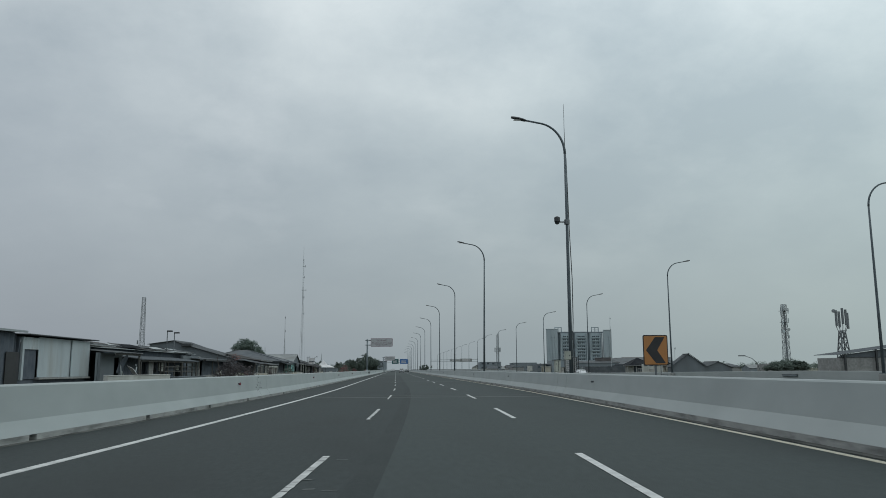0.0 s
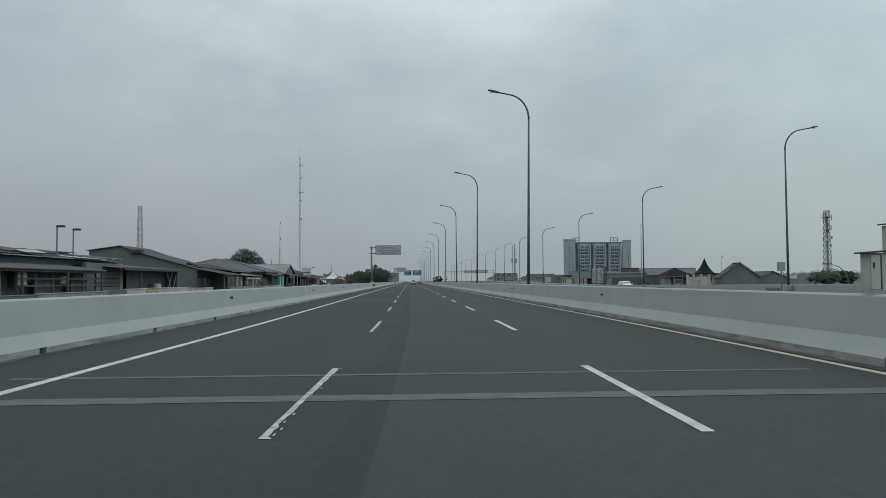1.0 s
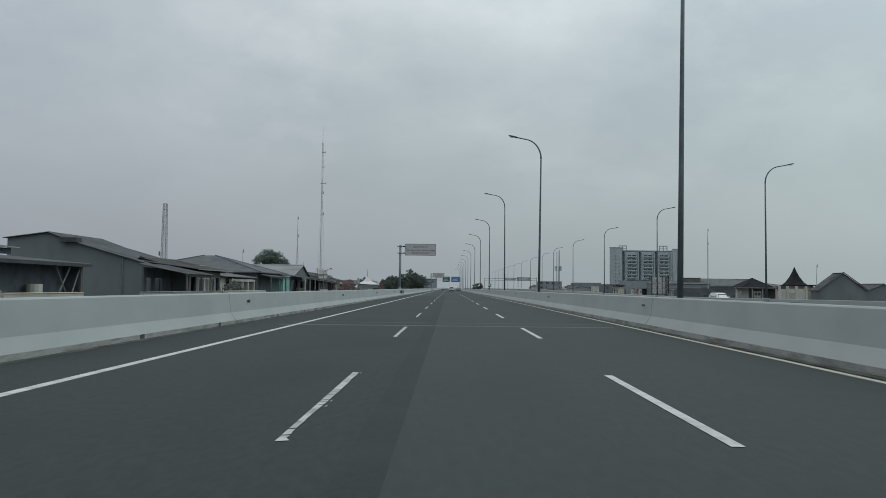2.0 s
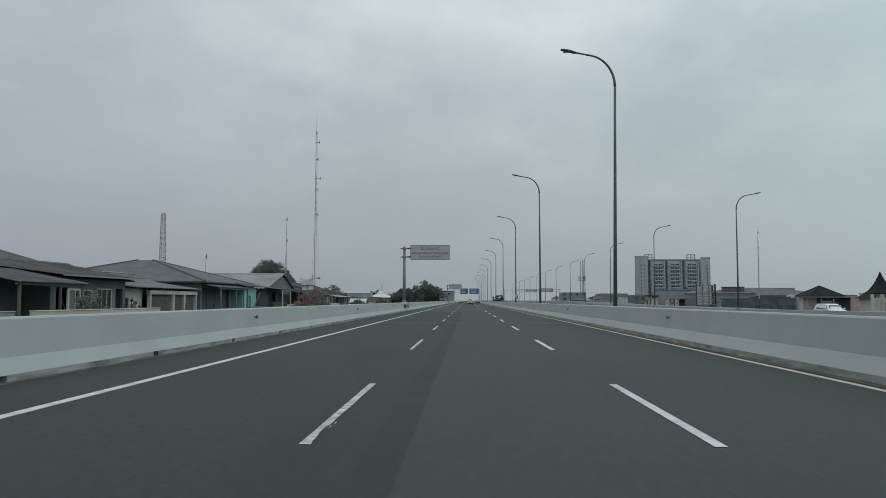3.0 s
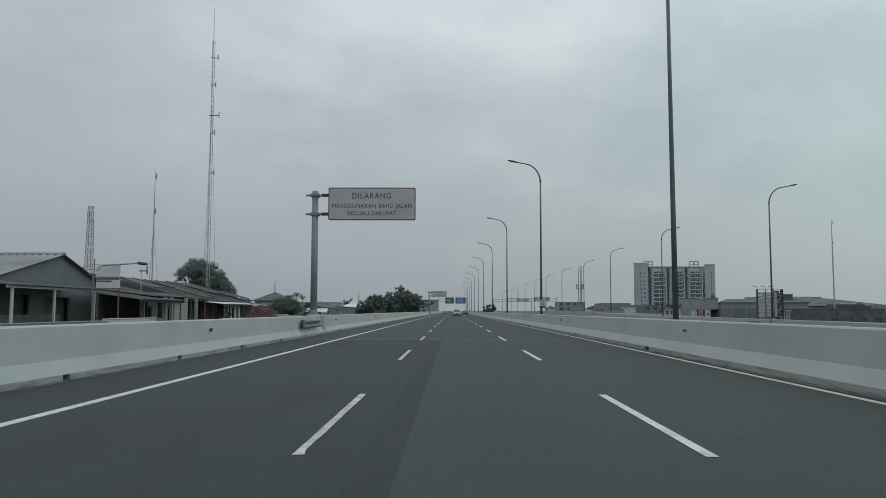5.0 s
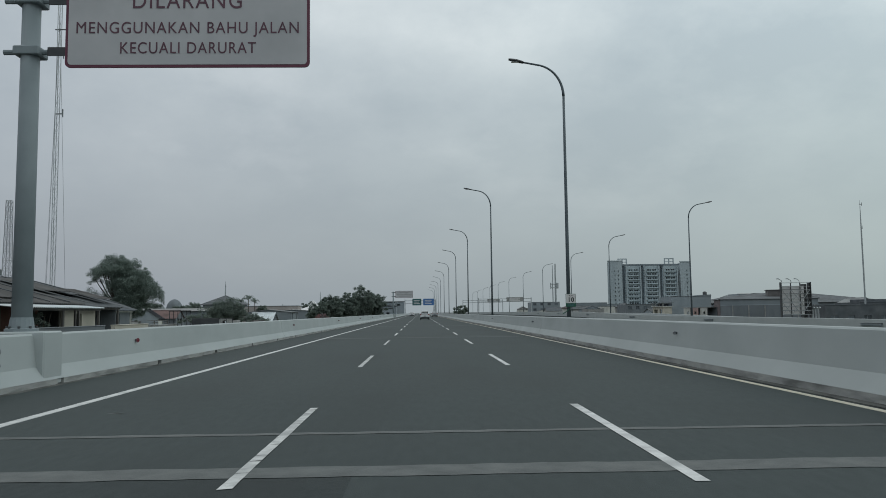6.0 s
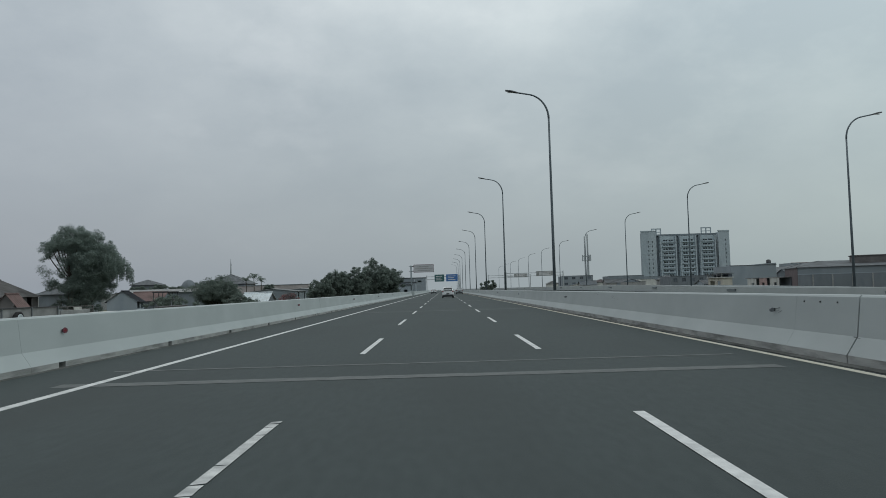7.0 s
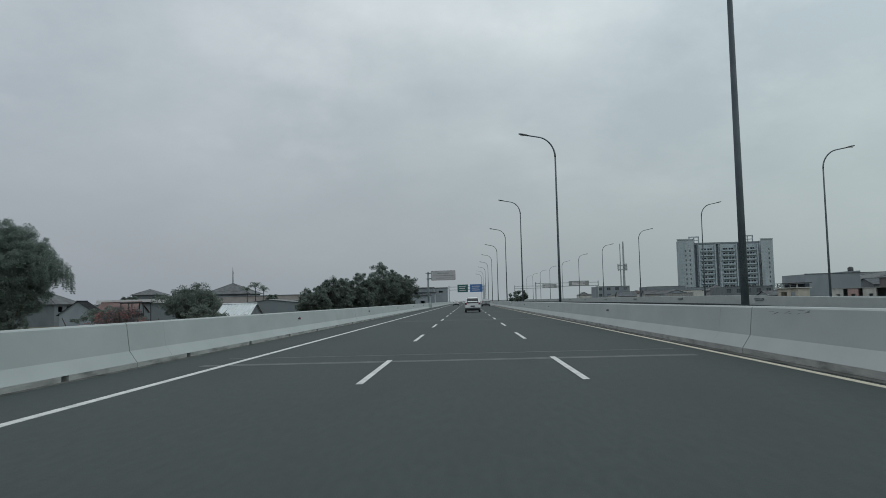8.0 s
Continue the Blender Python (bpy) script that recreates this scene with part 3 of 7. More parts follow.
def build_barrier(name, label, base, side, top, with_drains):
    root = thing(name, label, "barrier", kind="structure")
    edges = [-60.0]
    for y in JOINTS:
        edges += [y, y + JOINT_GAP]
    edges += [420.0, FAR]
    for i in range(len(edges) - 1):
        # the second gap of each pair is tight but for the first pair
        wide = edges[i] < 40 or (side < 0 and 140 < edges[i] < 180)
        gap = 0.02 if side < 0 and edges[i] > 140 else 0.018
        ga = gap if i % 2 or wide else 0.003
        gb = gap if i % 2 == 0 or wide else 0.003
        a, b = edges[i] + ga, edges[i + 1] - gb
        pr = profile(base, side, top, 0.52, 0.365 if side > 0 else 0.39, 0.115 if side > 0 else 0.125)
        if side < 0:
            pr = pr[::-1]
        seg = part("barrier_segment", sweep(Solid(), pr, a, b), "barrier", root)
        # foot, broken by the drain openings
        holes = []
        if with_drains and b - a > 5:
            first, beat = (3.65, 5.74) if a < 0 else (3.7, 5.86) if a < 40 else (4.1, 5.74) if b < 170 else (1.1, 5.74)
            holes = drains(edges[i], min(b, 420), first, beat)
        elif a < 155.1 < b:
            holes = [155.1]
        half = 0.13 if side > 0 else 0.27
        s = -side
        y = a
        foot = Solid()
        top_z = 0.113 if side > 0 else 0.123
        for hy in holes + [None]:
            e = b if hy is None else hy - half
            q = [(base, 0), (base, top_z), (base + s * 0.46, top_z), (base + s * 0.46, 0)]
            if side > 0:
                q = q[::-1]
            sweep(foot, q, y, e)
            if hy is not None:
                y = hy + half
        part("barrier_foot", foot, "toe", seg, "grey unpainted concrete foot" if not holes else "grey concrete foot with drain openings")
    return root


build_barrier("barrier_left", "pale painted concrete safety barrier with drain openings", X_LEFT_BASE, 1, 0.985, True)
build_barrier("barrier_right", "pale painted concrete median barrier with dirty foot", X_RIGHT_BASE, -1, 1.005, False)


def opposite_barriers():
    for name, base, side in (("barrier_opposite", 30.75, 1), ("barrier_far", 43.4, -1)):
        root = thing(name, "grey concrete barrier of the opposite carriageway", "barrier", kind="structure")
        pr = profile(base, side, 0.95)
        if side < 0:
            pr = pr[::-1]
        low = 0.0 if side > 0 else -0.42
        part("barrier_segment", lifted(sweep(Solid(), [(x, z + low) for x, z in pr], -60, FAR)), "barrier", root)


opposite_barriers()


def scupper(y):
    """A dark drain box bolted to the outer face of the opposite barrier."""
    z = float(np.interp(y, *OPPOSITE_RISE))
    root = thing("drain_box", "dark flat drain box on the outer face of a concrete barrier", "drain box", group="drain boxes", at=(30.23 + road_x(y), y, z))
    part("cover", Solid().box(-0.1, -0.002, -1.2, 1.2, 0.5, 0.66, 0.02), "post_steel", root)
    part("lip", Solid().box(-0.12, -0.002, -1.25, 1.25, 0.66, 0.69, 0.01), "galv", root)


for i in range(18):
    scupper(61.3 + 29.3 * i)


# ---- reflectors on the barriers ----
def reflector(x, y, z, side, red):
    root = thing("reflector", "small round red reflector on the concrete barrier" if red else "small dark reflector on the concrete barrier", "reflector",
                 group="barrier reflectors", at=(x + road_x(y), y, z))
    s = Solid().box(-0.05, 0.01, -0.012, 0.012, -0.03, 0.03, 0.004) if side > 0 else Solid().box(-0.01, 0.05, -0.012, 0.012, -0.03, 0.03, 0.004)
    part("bracket", s, "dark_metal", root)
    if red:
        turned = Vector((side * 0.88, -0.47, 0)).normalized()
        c = Vector((side * 0.045, -0.01, 0))
        cup = part("cup", Solid().tube([tuple(c - turned * 0.03), tuple(c), tuple(c + turned * 0.018)], [0.03, 0.05, 0.058], 16), "dark_metal", root, "dark plastic cup")
        part("lens", Solid().tube([tuple(c + turned * 0.016), tuple(c + turned * 0.026)], [0.058, 0.05], 16), "red_lens", cup)
        part("lens_centre", Solid().tube([tuple(c + turned * 0.024), tuple(c + turned * 0.030)], [0.024, 0.02], 12), "tail_red", cup)
    else:
        cx = side * 0.055
        part("lens", Solid().tube([(cx, -0.03, 0), (cx, 0.012, 0)], [0.04, 0.042], 16), "galv", root)
    return root


for i in range(-1, 20):
    reflector(X_LEFT_BASE - 0.2, 31.0 + 24.28 * i, 0.69, 1, True)
for i in range(-1, 20):
    reflector(X_RIGHT_BASE + 0.2, 29.5 + 24.4 * i, 0.72, -1, False)


# ---- street lamps ----
def street_lamp(side, top):
    """A tapered steel pole with a curved arm; side -1 leans to -x."""
    root = thing("street_lamp", "tall grey steel street lamp with a curved arm", "street lamp", group="street lamps of the road")
    plinth = Solid().box(-0.24, 0.24, -0.24, 0.24, GROUND, 0.78, 0.03)
    part("plinth", plinth, "concrete", root)
    base = Solid().box(-0.19, 0.19, -0.19, 0.19, 0.78, 0.81, 0.006)
    part("base_plate", base, "lamp_steel", root)
    pole = Solid().tube([(0, 0, 0.8), (0, 0, 5), (0, 0, 9), (0, 0, top - 1.9)], [0.102, 0.086, 0.07, 0.062], 12)
    part("pole", pole, "lamp_steel", root, smooth=True)
    pts, n = [], 10
    for i in range(n + 1):
        a = math.pi / 2 * i / n * 0.86
        pts.append((side * (1.45 * (1 - math.cos(a))), 0, top - 1.9 + 1.62 * math.sin(a)))
    ex, _, ez = pts[-1]
    pts.append((side * 2.05, 0, ez + 0.17))
    arm = Solid().tube(pts, [0.07 - 0.002 * i for i in range(len(pts))], 8)
    part("arm", arm, "lamp_steel", root, smooth=True)
    hx, hz = side * 2.0, ez + 0.15
    head = Solid()
    n = 9
    vs, fs = [], []
    for i in range(n):
        f = i / (n - 1)
        w = 0.05 + 0.11 * math.sin(math.pi * min(1, f * 0.75 + 0.2))
        th = 0.03 + 0.05 * math.sin(math.pi * (0.15 + 0.7 * f))
        cx, cz = hx + side * 0.75 * f, hz + 0.16 * f
        vs += [(cx, -w, cz), (cx, -w * 0.6, cz + th), (cx, w * 0.6, cz + th), (cx, w, cz), (cx, w * 0.7, cz - 0.03), (cx, -w * 0.7, cz - 0.03)]
    for i in range(n - 1):
        for j in range(6):
            k = (j + 1) % 6
            fs.append((i * 6 + j, i * 6 + k, i * 6 + 6 + k, i * 6 + 6 + j))
    fs += [tuple(range(5, -1, -1)), tuple((n - 1) * 6 + j for j in range(6))]
    head.add(vs, fs)
    hd = part("lamp_head", head, "dark_metal", root, "flat dark luminaire head")
    part("lens", Solid().box(min(hx + side * 0.2, hx + side * 0.62), max(hx + side * 0.2, hx + side * 0.62), -0.08, 0.08, hz + 0.02, hz + 0.035), "lens", hd)
    return root


lamp = street_lamp(-1, 14.02)
LAMP_YS = [-0.6, 38.2, 77.6, 116.7, 155.8, 194.8, 235.3, 274.4] + [313.6 + 39.1 * i for i in range(8)]
lamp.matrix_basis = pose(7.34 + road_x(LAMP_YS[0]), LAMP_YS[0], 0)
LAMP_LEAN = {77.6: 0.75, 116.7: 0.65, 155.8: -0.2}  # a few poles stand a little out of true
for y in LAMP_YS[1:]:
    copy_thing(lamp, pose(7.34 + road_x(y), y, 0, 0, LAMP_LEAN.get(y, 0.0), 0))
lamp_b = street_lamp(1, 13.7)
tagged(lamp_b, "tall grey street lamp along the opposite carriageway", group="street lamps of the opposite road")
LAMP_B_YS = [9.6, 48.8] + [87.4 + 38.85 * i for i in range(15)]
lamp_b.matrix_basis = pose(29.97, LAMP_B_YS[0], 0)
for y in LAMP_B_YS[1:]:
    copy_thing(lamp_b, pose(float(np.interp(y, (87, 243, 282, 320, 360), (29.97, 30.5, 30.95, 32.3, 32.4))), y, float(np.interp(y, *OPPOSITE_RISE)) * 0.5))


# ---- equipment on the first lamp ----
def cctv_camera(x, y, z):
    root = thing("surveillance_camera", "dark dome surveillance camera on a pole arm", "camera", at=(x, y, z))
    part("bracket_arm", Solid().tube([(0, 0, 0), (-0.42, 0, 0), (-0.5, 0, 0.03)], 0.035, 8), "galv", root)
    part("clamp", Solid().tube([(0.0, 0, -0.12), (0.0, 0, 0.12)], 0.14, 10), "galv", root)
    body = Solid().tube([(-0.5, 0, 0.0), (-0.5, 0, 0.02), (-0.5, 0, 0.22), (-0.5, 0, 0.28)], [0.10, 0.15, 0.15, 0.06], 12)
    b = part("housing", body, "dark_metal", root)
    part("dome", Solid().tube([(-0.5, 0, 0.0), (-0.5, 0, -0.08), (-0.5, 0, -0.13)], [0.13, 0.11, 0.04], 12), "glass_dark", b)


def pole_cabinet(x, y, z):
    root = thing("pole_cabinet", "grey-green metal control box strapped to a lamp pole", "electrical cabinet", at=(x, y, z))
    part("body", Solid().box(-0.36, -0.06, -0.2, 0.0, 0, 0.42, 0.01), "cabinet", root)
    part("roof", Solid().prism([(-0.41, 0.43), (-0.02, 0.46), (-0.02, 0.48), (-0.41, 0.45)], "y", -0.25, 0.03), "dark_metal", root, "overhanging dark sheet roof")
    d = part("door", Solid().box(-0.34, -0.08, -0.213, -0.2, 0.03, 0.39, 0.004), "cabinet", root)
    part("handle", Solid().box(-0.16, -0.12, -0.23, -0.213, 0.18, 0.22, 0.004), "dark_metal", d)
    part("strap", Solid().box(-0.08, 0.12, -0.02, 0.1, 0.12, 0.16), "galv", root)
    part("conduit", Solid().tube([(0.13, 0.0, -0.6), (0.14, -0.02, 0.3), (0.1, 0.0, 1.4)], 0.025, 6), "dark_metal", root)


def barrier_cabinet(x, y, z):
    root = thing("roadside_cabinet", "tall grey-green metal cabinet standing on the median barrier", "electrical cabinet", at=(x, y, z))
    part("body", Solid().box(-0.14, 0.14, -0.12, 0.12, 0, 0.57, 0.01), "cabinet", root)
    part("roof", Solid().prism([(-0.2, 0.56), (0.2, 0.59), (0.2, 0.615), (-0.2, 0.585)], "y", -0.18, 0.17), "dark_metal", root, "overhanging dark sheet roof")
    d = part("door", Solid().box(-0.125, 0.02, -0.135, -0.12, 0.03, 0.54, 0.004), "cabinet", root)
    part("hinge_strip", Solid().box(0.02, 0.04, -0.138, -0.12, 0.03, 0.54), "dark_metal", root)
    part("latch", Solid().box(-0.095, -0.07, -0.148, -0.135, 0.34, 0.43, 0.004), "dark_metal", d)


def lightning_rod(x, y, z):
    root = thing("lightning_rod", "thin steel lightning rod on top of a lamp pole", "lightning rod", at=(x, y, z))
    part("rod", Solid().tube([(0, 0, 0), (0, 0, 2.6)], [0.022, 0.008], 6), "galv", root)
    part("cable", Solid().tube([(0.14, 0.1, -9.6), (0.19, 0.12, -8.6), (0.2, 0.1, -6.5), (0.12, 0.05, -4), (0.06, 0.03, -0.3), (0, 0, 0)], 0.022, 6), "dark_metal", root, "dark cable sagging beside the pole")


LX = 7.34 + road_x(38.2)
cctv_camera(LX, 38.2, 8.55)
pole_cabinet(LX, 38.12, 1.64)
barrier_cabinet(6.17 + road_x(37.6) + 0.36, 37.6, 1.05)
lightning_rod(LX, 38.2, 12.2)


def meter_box(y):
    root = thing("box_on_post", "small pale metal box on a slim post", "electrical cabinet", at=(27.0, y, GROUND))
    part("post", Solid().tube([(0, 0, 0), (0, 0, 4.22)], 0.05, 8), "galv", root)
    part("body", Solid().box(-0.25, 0.25, -0.15, 0.15, 4.2, 4.87, 0.02), "galv_pale", root)


meter_box(82.5)


# ---- text ----
def lettering(txt, size, spacing=1.0, depth=0.004, weight=0.0):
    cu = bpy.data.curves.new("lettering", "FONT")
    cu.body, cu.size, cu.align_x, cu.align_y = txt, size, "CENTER", "CENTER"
    cu.extrude, cu.space_character, cu.offset = depth, spacing, weight
    return cu


def put_text(txt, size, at, parent, mat, spacing=1.0, squeeze=1.0, weight=0.0):
    cu = lettering(txt, size, spacing, weight=weight)
    cu.materials.append(M[mat])
    ob = new("lettering", cu)
    ob.parent = parent
    ob.matrix_basis = pose(*at, 90, 0, 0) @ Matrix.Diagonal((squeeze, 1, 1, 1))
    return ob


def rounded_board(x0, x1, z0, z1, r, y0, y1):
    pts = []
    for cx, cz, a0 in ((x1 - r, z1 - r, 0), (x0 + r, z1 - r, 90), (x0 + r, z0 + r, 180), (x1 - r, z0 + r, 270)):
        for k in range(5):
            a = radians(a0 + 22.5 * k)
            pts.append((cx + r * math.cos(a), cz + r * math.sin(a)))
    return Solid().prism(pts, "y", y0, y1)


# ---- roadside sign ----
def shoulder_sign(y, lettered, x0, x1, z0, z1, px, label):
    root = thing("road_sign", label, "road sign", group="shoulder signs", at=(0, y, 0))
    part("post", Solid().tube([(px, 0, 0.0), (px, 0, z1 - 0.2)], [0.19, 0.172], 18), "post_steel", root, smooth=True)
    part("post_cap", Solid().tube([(px, 0, z1 - 0.2), (px, 0, z1 - 0.16)], [0.17, 0.11], 16), "post_steel", root)
    part("flange", Solid().tube([(px, 0, 1.03), (px, 0, 1.08), (px, 0, 1.1), (px, 0, 1.3)], [0.3, 0.3, 0.23, 0.2], 16), "post_steel", root, "bolted post foot")
    for k in range(8):
        a = math.pi / 4 * k + 0.3
        part("bolt", Solid().tube([(px + 0.255 * math.cos(a), 0.255 * math.sin(a), 1.08), (px + 0.255 * math.cos(a), 0.255 * math.sin(a), 1.13)], 0.025, 6), "dark_metal", root)
    part("base_block", Solid().box(px - 0.3, px + 0.66, -0.45, 0.3, 0.0, 1.03, 0.03), "barrier", root, "pale concrete block built into the barrier")
    for zz in (z0 + 0.35, z1 - 0.42):
        part("bracket", Solid().tube([(px - 0.5, -0.03, zz), (x0 + 0.1, -0.03, zz)], 0.055, 8), "post_steel", root)
        part("clamp", Solid().box(px - 0.25, px + 0.25, -0.22, 0.22, zz - 0.09, zz + 0.09, 0.02), "post_steel", root)
        part("bracket_plate", Solid().box(x0 - 0.38, x0 + 0.06, -0.09, -0.07, zz - 0.09, zz + 0.09, 0.005), "dark_metal", root)
    b = part("board", rounded_board(x0, x1, z0, z1, 0.1, -0.16, -0.12), "sign_red", root, "dark red rounded sign edge")
    part("face", rounded_board(x0 + 0.055, x1 - 0.055, z0 + 0.055, z1 - 0.055, 0.07, -0.166, -0.158), "sign_face", b, "dull white sign face")
    for xx in (x0 + (x1 - x0) * 0.25, x0 + (x1 - x0) * 0.75):
        part("stiffener", Solid().box(xx - 0.04, xx + 0.04, -0.12, -0.06, z0 + 0.1, z1 - 0.1, 0.01), "galv", root)
    cx = (x0 + x1) / 2
    if lettered:
        put_text("DILARANG", 0.47, (cx - 0.02, -0.170, z1 - 0.47), b, "sign_text", 1.14, 0.86)
        put_text("MENGGUNAKAN BAHU JALAN", 0.335, (cx, -0.170, z1 - 1.02), b, "sign_text", 1.12, 0.87)
        put_text("KECUALI DARURAT", 0.33, (cx, -0.170, z1 - 1.43), b, "sign_text", 1.12, 0.84)
    else:
        for k, w in enumerate((0.24, 0.42, 0.3)):
            zc = z1 - (z1 - z0) * (0.27 + 0.25 * k)
            part("text_bar", Solid().box(cx - (x1 - x0) * w, cx + (x1 - x0) * w, -0.172, -0.166, zc - 0.06, zc + 0.06), "wall_block", b)


shoulder_sign(172.0, True, -6.95, -2.15, 6.19, 8.0, -7.7, "white sign with a dark red edge on a grey steel post")
shoulder_sign(365.0, False, -6.6, -1.9, 5.35, 7.2, -7.2, "distant white sign with a dark red edge on a steel post")


def guardrail():
    root = thing("guardrail", "short grey steel guardrail bolted along the concrete barrier", "guardrail", at=(X_LEFT_BASE + 0.02, 165.55, 0))
    prof = [(0.0, 0.42), (0.07, 0.45), (0.09, 0.50), (0.07, 0.56), (0.0, 0.60), (0.0, 0.64), (0.07, 0.68), (0.09, 0.73), (0.07, 0.79), (0.0, 0.82)]
    pts = prof + [(x - 0.012, z) for x, z in prof[::-1]]
    part("beam", Solid().prism(pts, "y", 0, 4.25), "galv", root)
    n = 7
    end = Solid()
    vs = []
    for i in range(n):
        a = math.pi * i / (n - 1)
        for z in (0.42, 0.82):
            vs.append((0.02 + 0.07 * math.cos(a), -0.02 - 0.13 * math.sin(a), 0.45 if z < 0.5 else 0.79))
    end.add(vs, [(2 * i, 2 * i + 2, 2 * i + 3, 2 * i + 1) for i in range(n - 1)])
    part("end_cap", end, "galv", root)
    for yy in (0.5, 2.1, 3.8):
        part("spacer", Solid().box(-0.2, 0.0, yy - 0.07, yy + 0.07, 0.44, 0.80, 0.01), "dark_metal", root)


guardrail()


# ---- chevron sign ----
def chevron_sign():
    root = thing("chevron_sign", "orange sign with a black chevron beside the median barrier", "road sign", at=(7.38, 26.25, 0))
    part("post", Solid().tube([(0, 0.06, GROUND), (0, 0.06, 2.22)], 0.045, 8), "galv", root)
    part("board", rounded_board(-0.43, 0.43, 1.30, 2.33, 0.06, 0.0, 0.02), "black", root, "black sheet edge")
    f = part("face", rounded_board(-0.397, 0.397, 1.333, 2.297, 0.04, -0.006, 0.002), "sign_yellow", root, "orange reflective face")
    c = [(-0.335, 1.815), (0.0, 1.375), (0.335, 1.375), (0.055, 1.815), (0.325, 2.255), (-0.01, 2.255)]
    part("chevron", Solid().prism(c, "y", -0.011, -0.004), "black", f, "black arrow shape")


chevron_sign()


def distance_marker():
    y = 194.8 - 0.14
    root = thing("distance_marker", "white marker board with black figures on a lamp pole", "road sign", at=(7.42, y, 0))
    b = part("board", rounded_board(-0.25, 0.25, 1.50, 2.14, 0.03, -0.02, 0.0), "sign_dark_green", root, "dark green board edge")
    f = part("face", rounded_board(-0.232, 0.232, 1.68, 2.122, 0.02, -0.026, -0.018), "sign_white", b, "white upper face")
    put_text("KM", 0.115, (0, -0.029, 2.05), f, "black", 1.3)
    put_text("10", 0.30, (0, -0.029, 1.84), f, "black", 1.12, weight=0.007)
    for k in range(3):
        part("text_bar", Solid().box(-0.14 + 0.1 * k, -0.07 + 0.1 * k, -0.026, -0.019, 1.55, 1.64), "sign_green", b)
    part("stay", Solid().tube([(-0.02, 0.02, 1.42), (-0.4, 0.02, 1.15)], 0.025, 6), "sign_dark_green", root, "leaning green steel stay")
    part("clamp", Solid().box(-0.16, 0.16, 0.0, 0.26, 1.75, 1.83, 0.01), "galv", root)


distance_marker()


# ---- scrapes on the median barrier ----
def scrapes(y0, y1, z0, z1, n, seed):
    rnd = random.Random(seed)
    root = thing("scrape_marks", "dark scuffs and tyre scrapes on the concrete face", "marks", kind="structure")
    for k in range(n):
        y, z = rnd.uniform(y0, y1), rnd.uniform(z0, z1)
        ln, w = rnd.uniform(0.06, 0.4), rnd.uniform(0.004, 0.012)
        f = (z - 0.41) / 0.565
        x = X_RIGHT_BASE + 0.17 + 0.07 * f - 0.005
        sl = rnd.uniform(-0.06, 0.06)
        part("scrape", Solid().add([(x, y, z), (x, y + ln, z + sl), (x - 0.001, y + ln * 0.8, z + sl + w), (x - 0.001, y + ln * 0.1, z + w)], [(0, 1, 2, 3)]), "scuff", root)


scrapes(199.9, 200.3, 0.7, 0.76, 3, 4)
scrapes(197.0, 197.3, 0.16, 0.42, 4, 5)
scrapes(229.4, 231.4, 0.88, 0.955, 9, 1)
scrapes(213.2, 214.2, 0.74, 0.86, 6, 2)
scrapes(216.5, 220.5, 0.9, 0.95, 7, 3)


def bolt_holes():
    root = thing("bolt_holes", "small dark bolt holes along the barrier face", "marks", kind="structure")
    for y in (198.03, 198.59, 199.15):
        part("bolt_hole", Solid().tube([(6.385, y, 0.89), (6.41, y, 0.89)], 0.013, 8), "black", root)


bolt_holes()


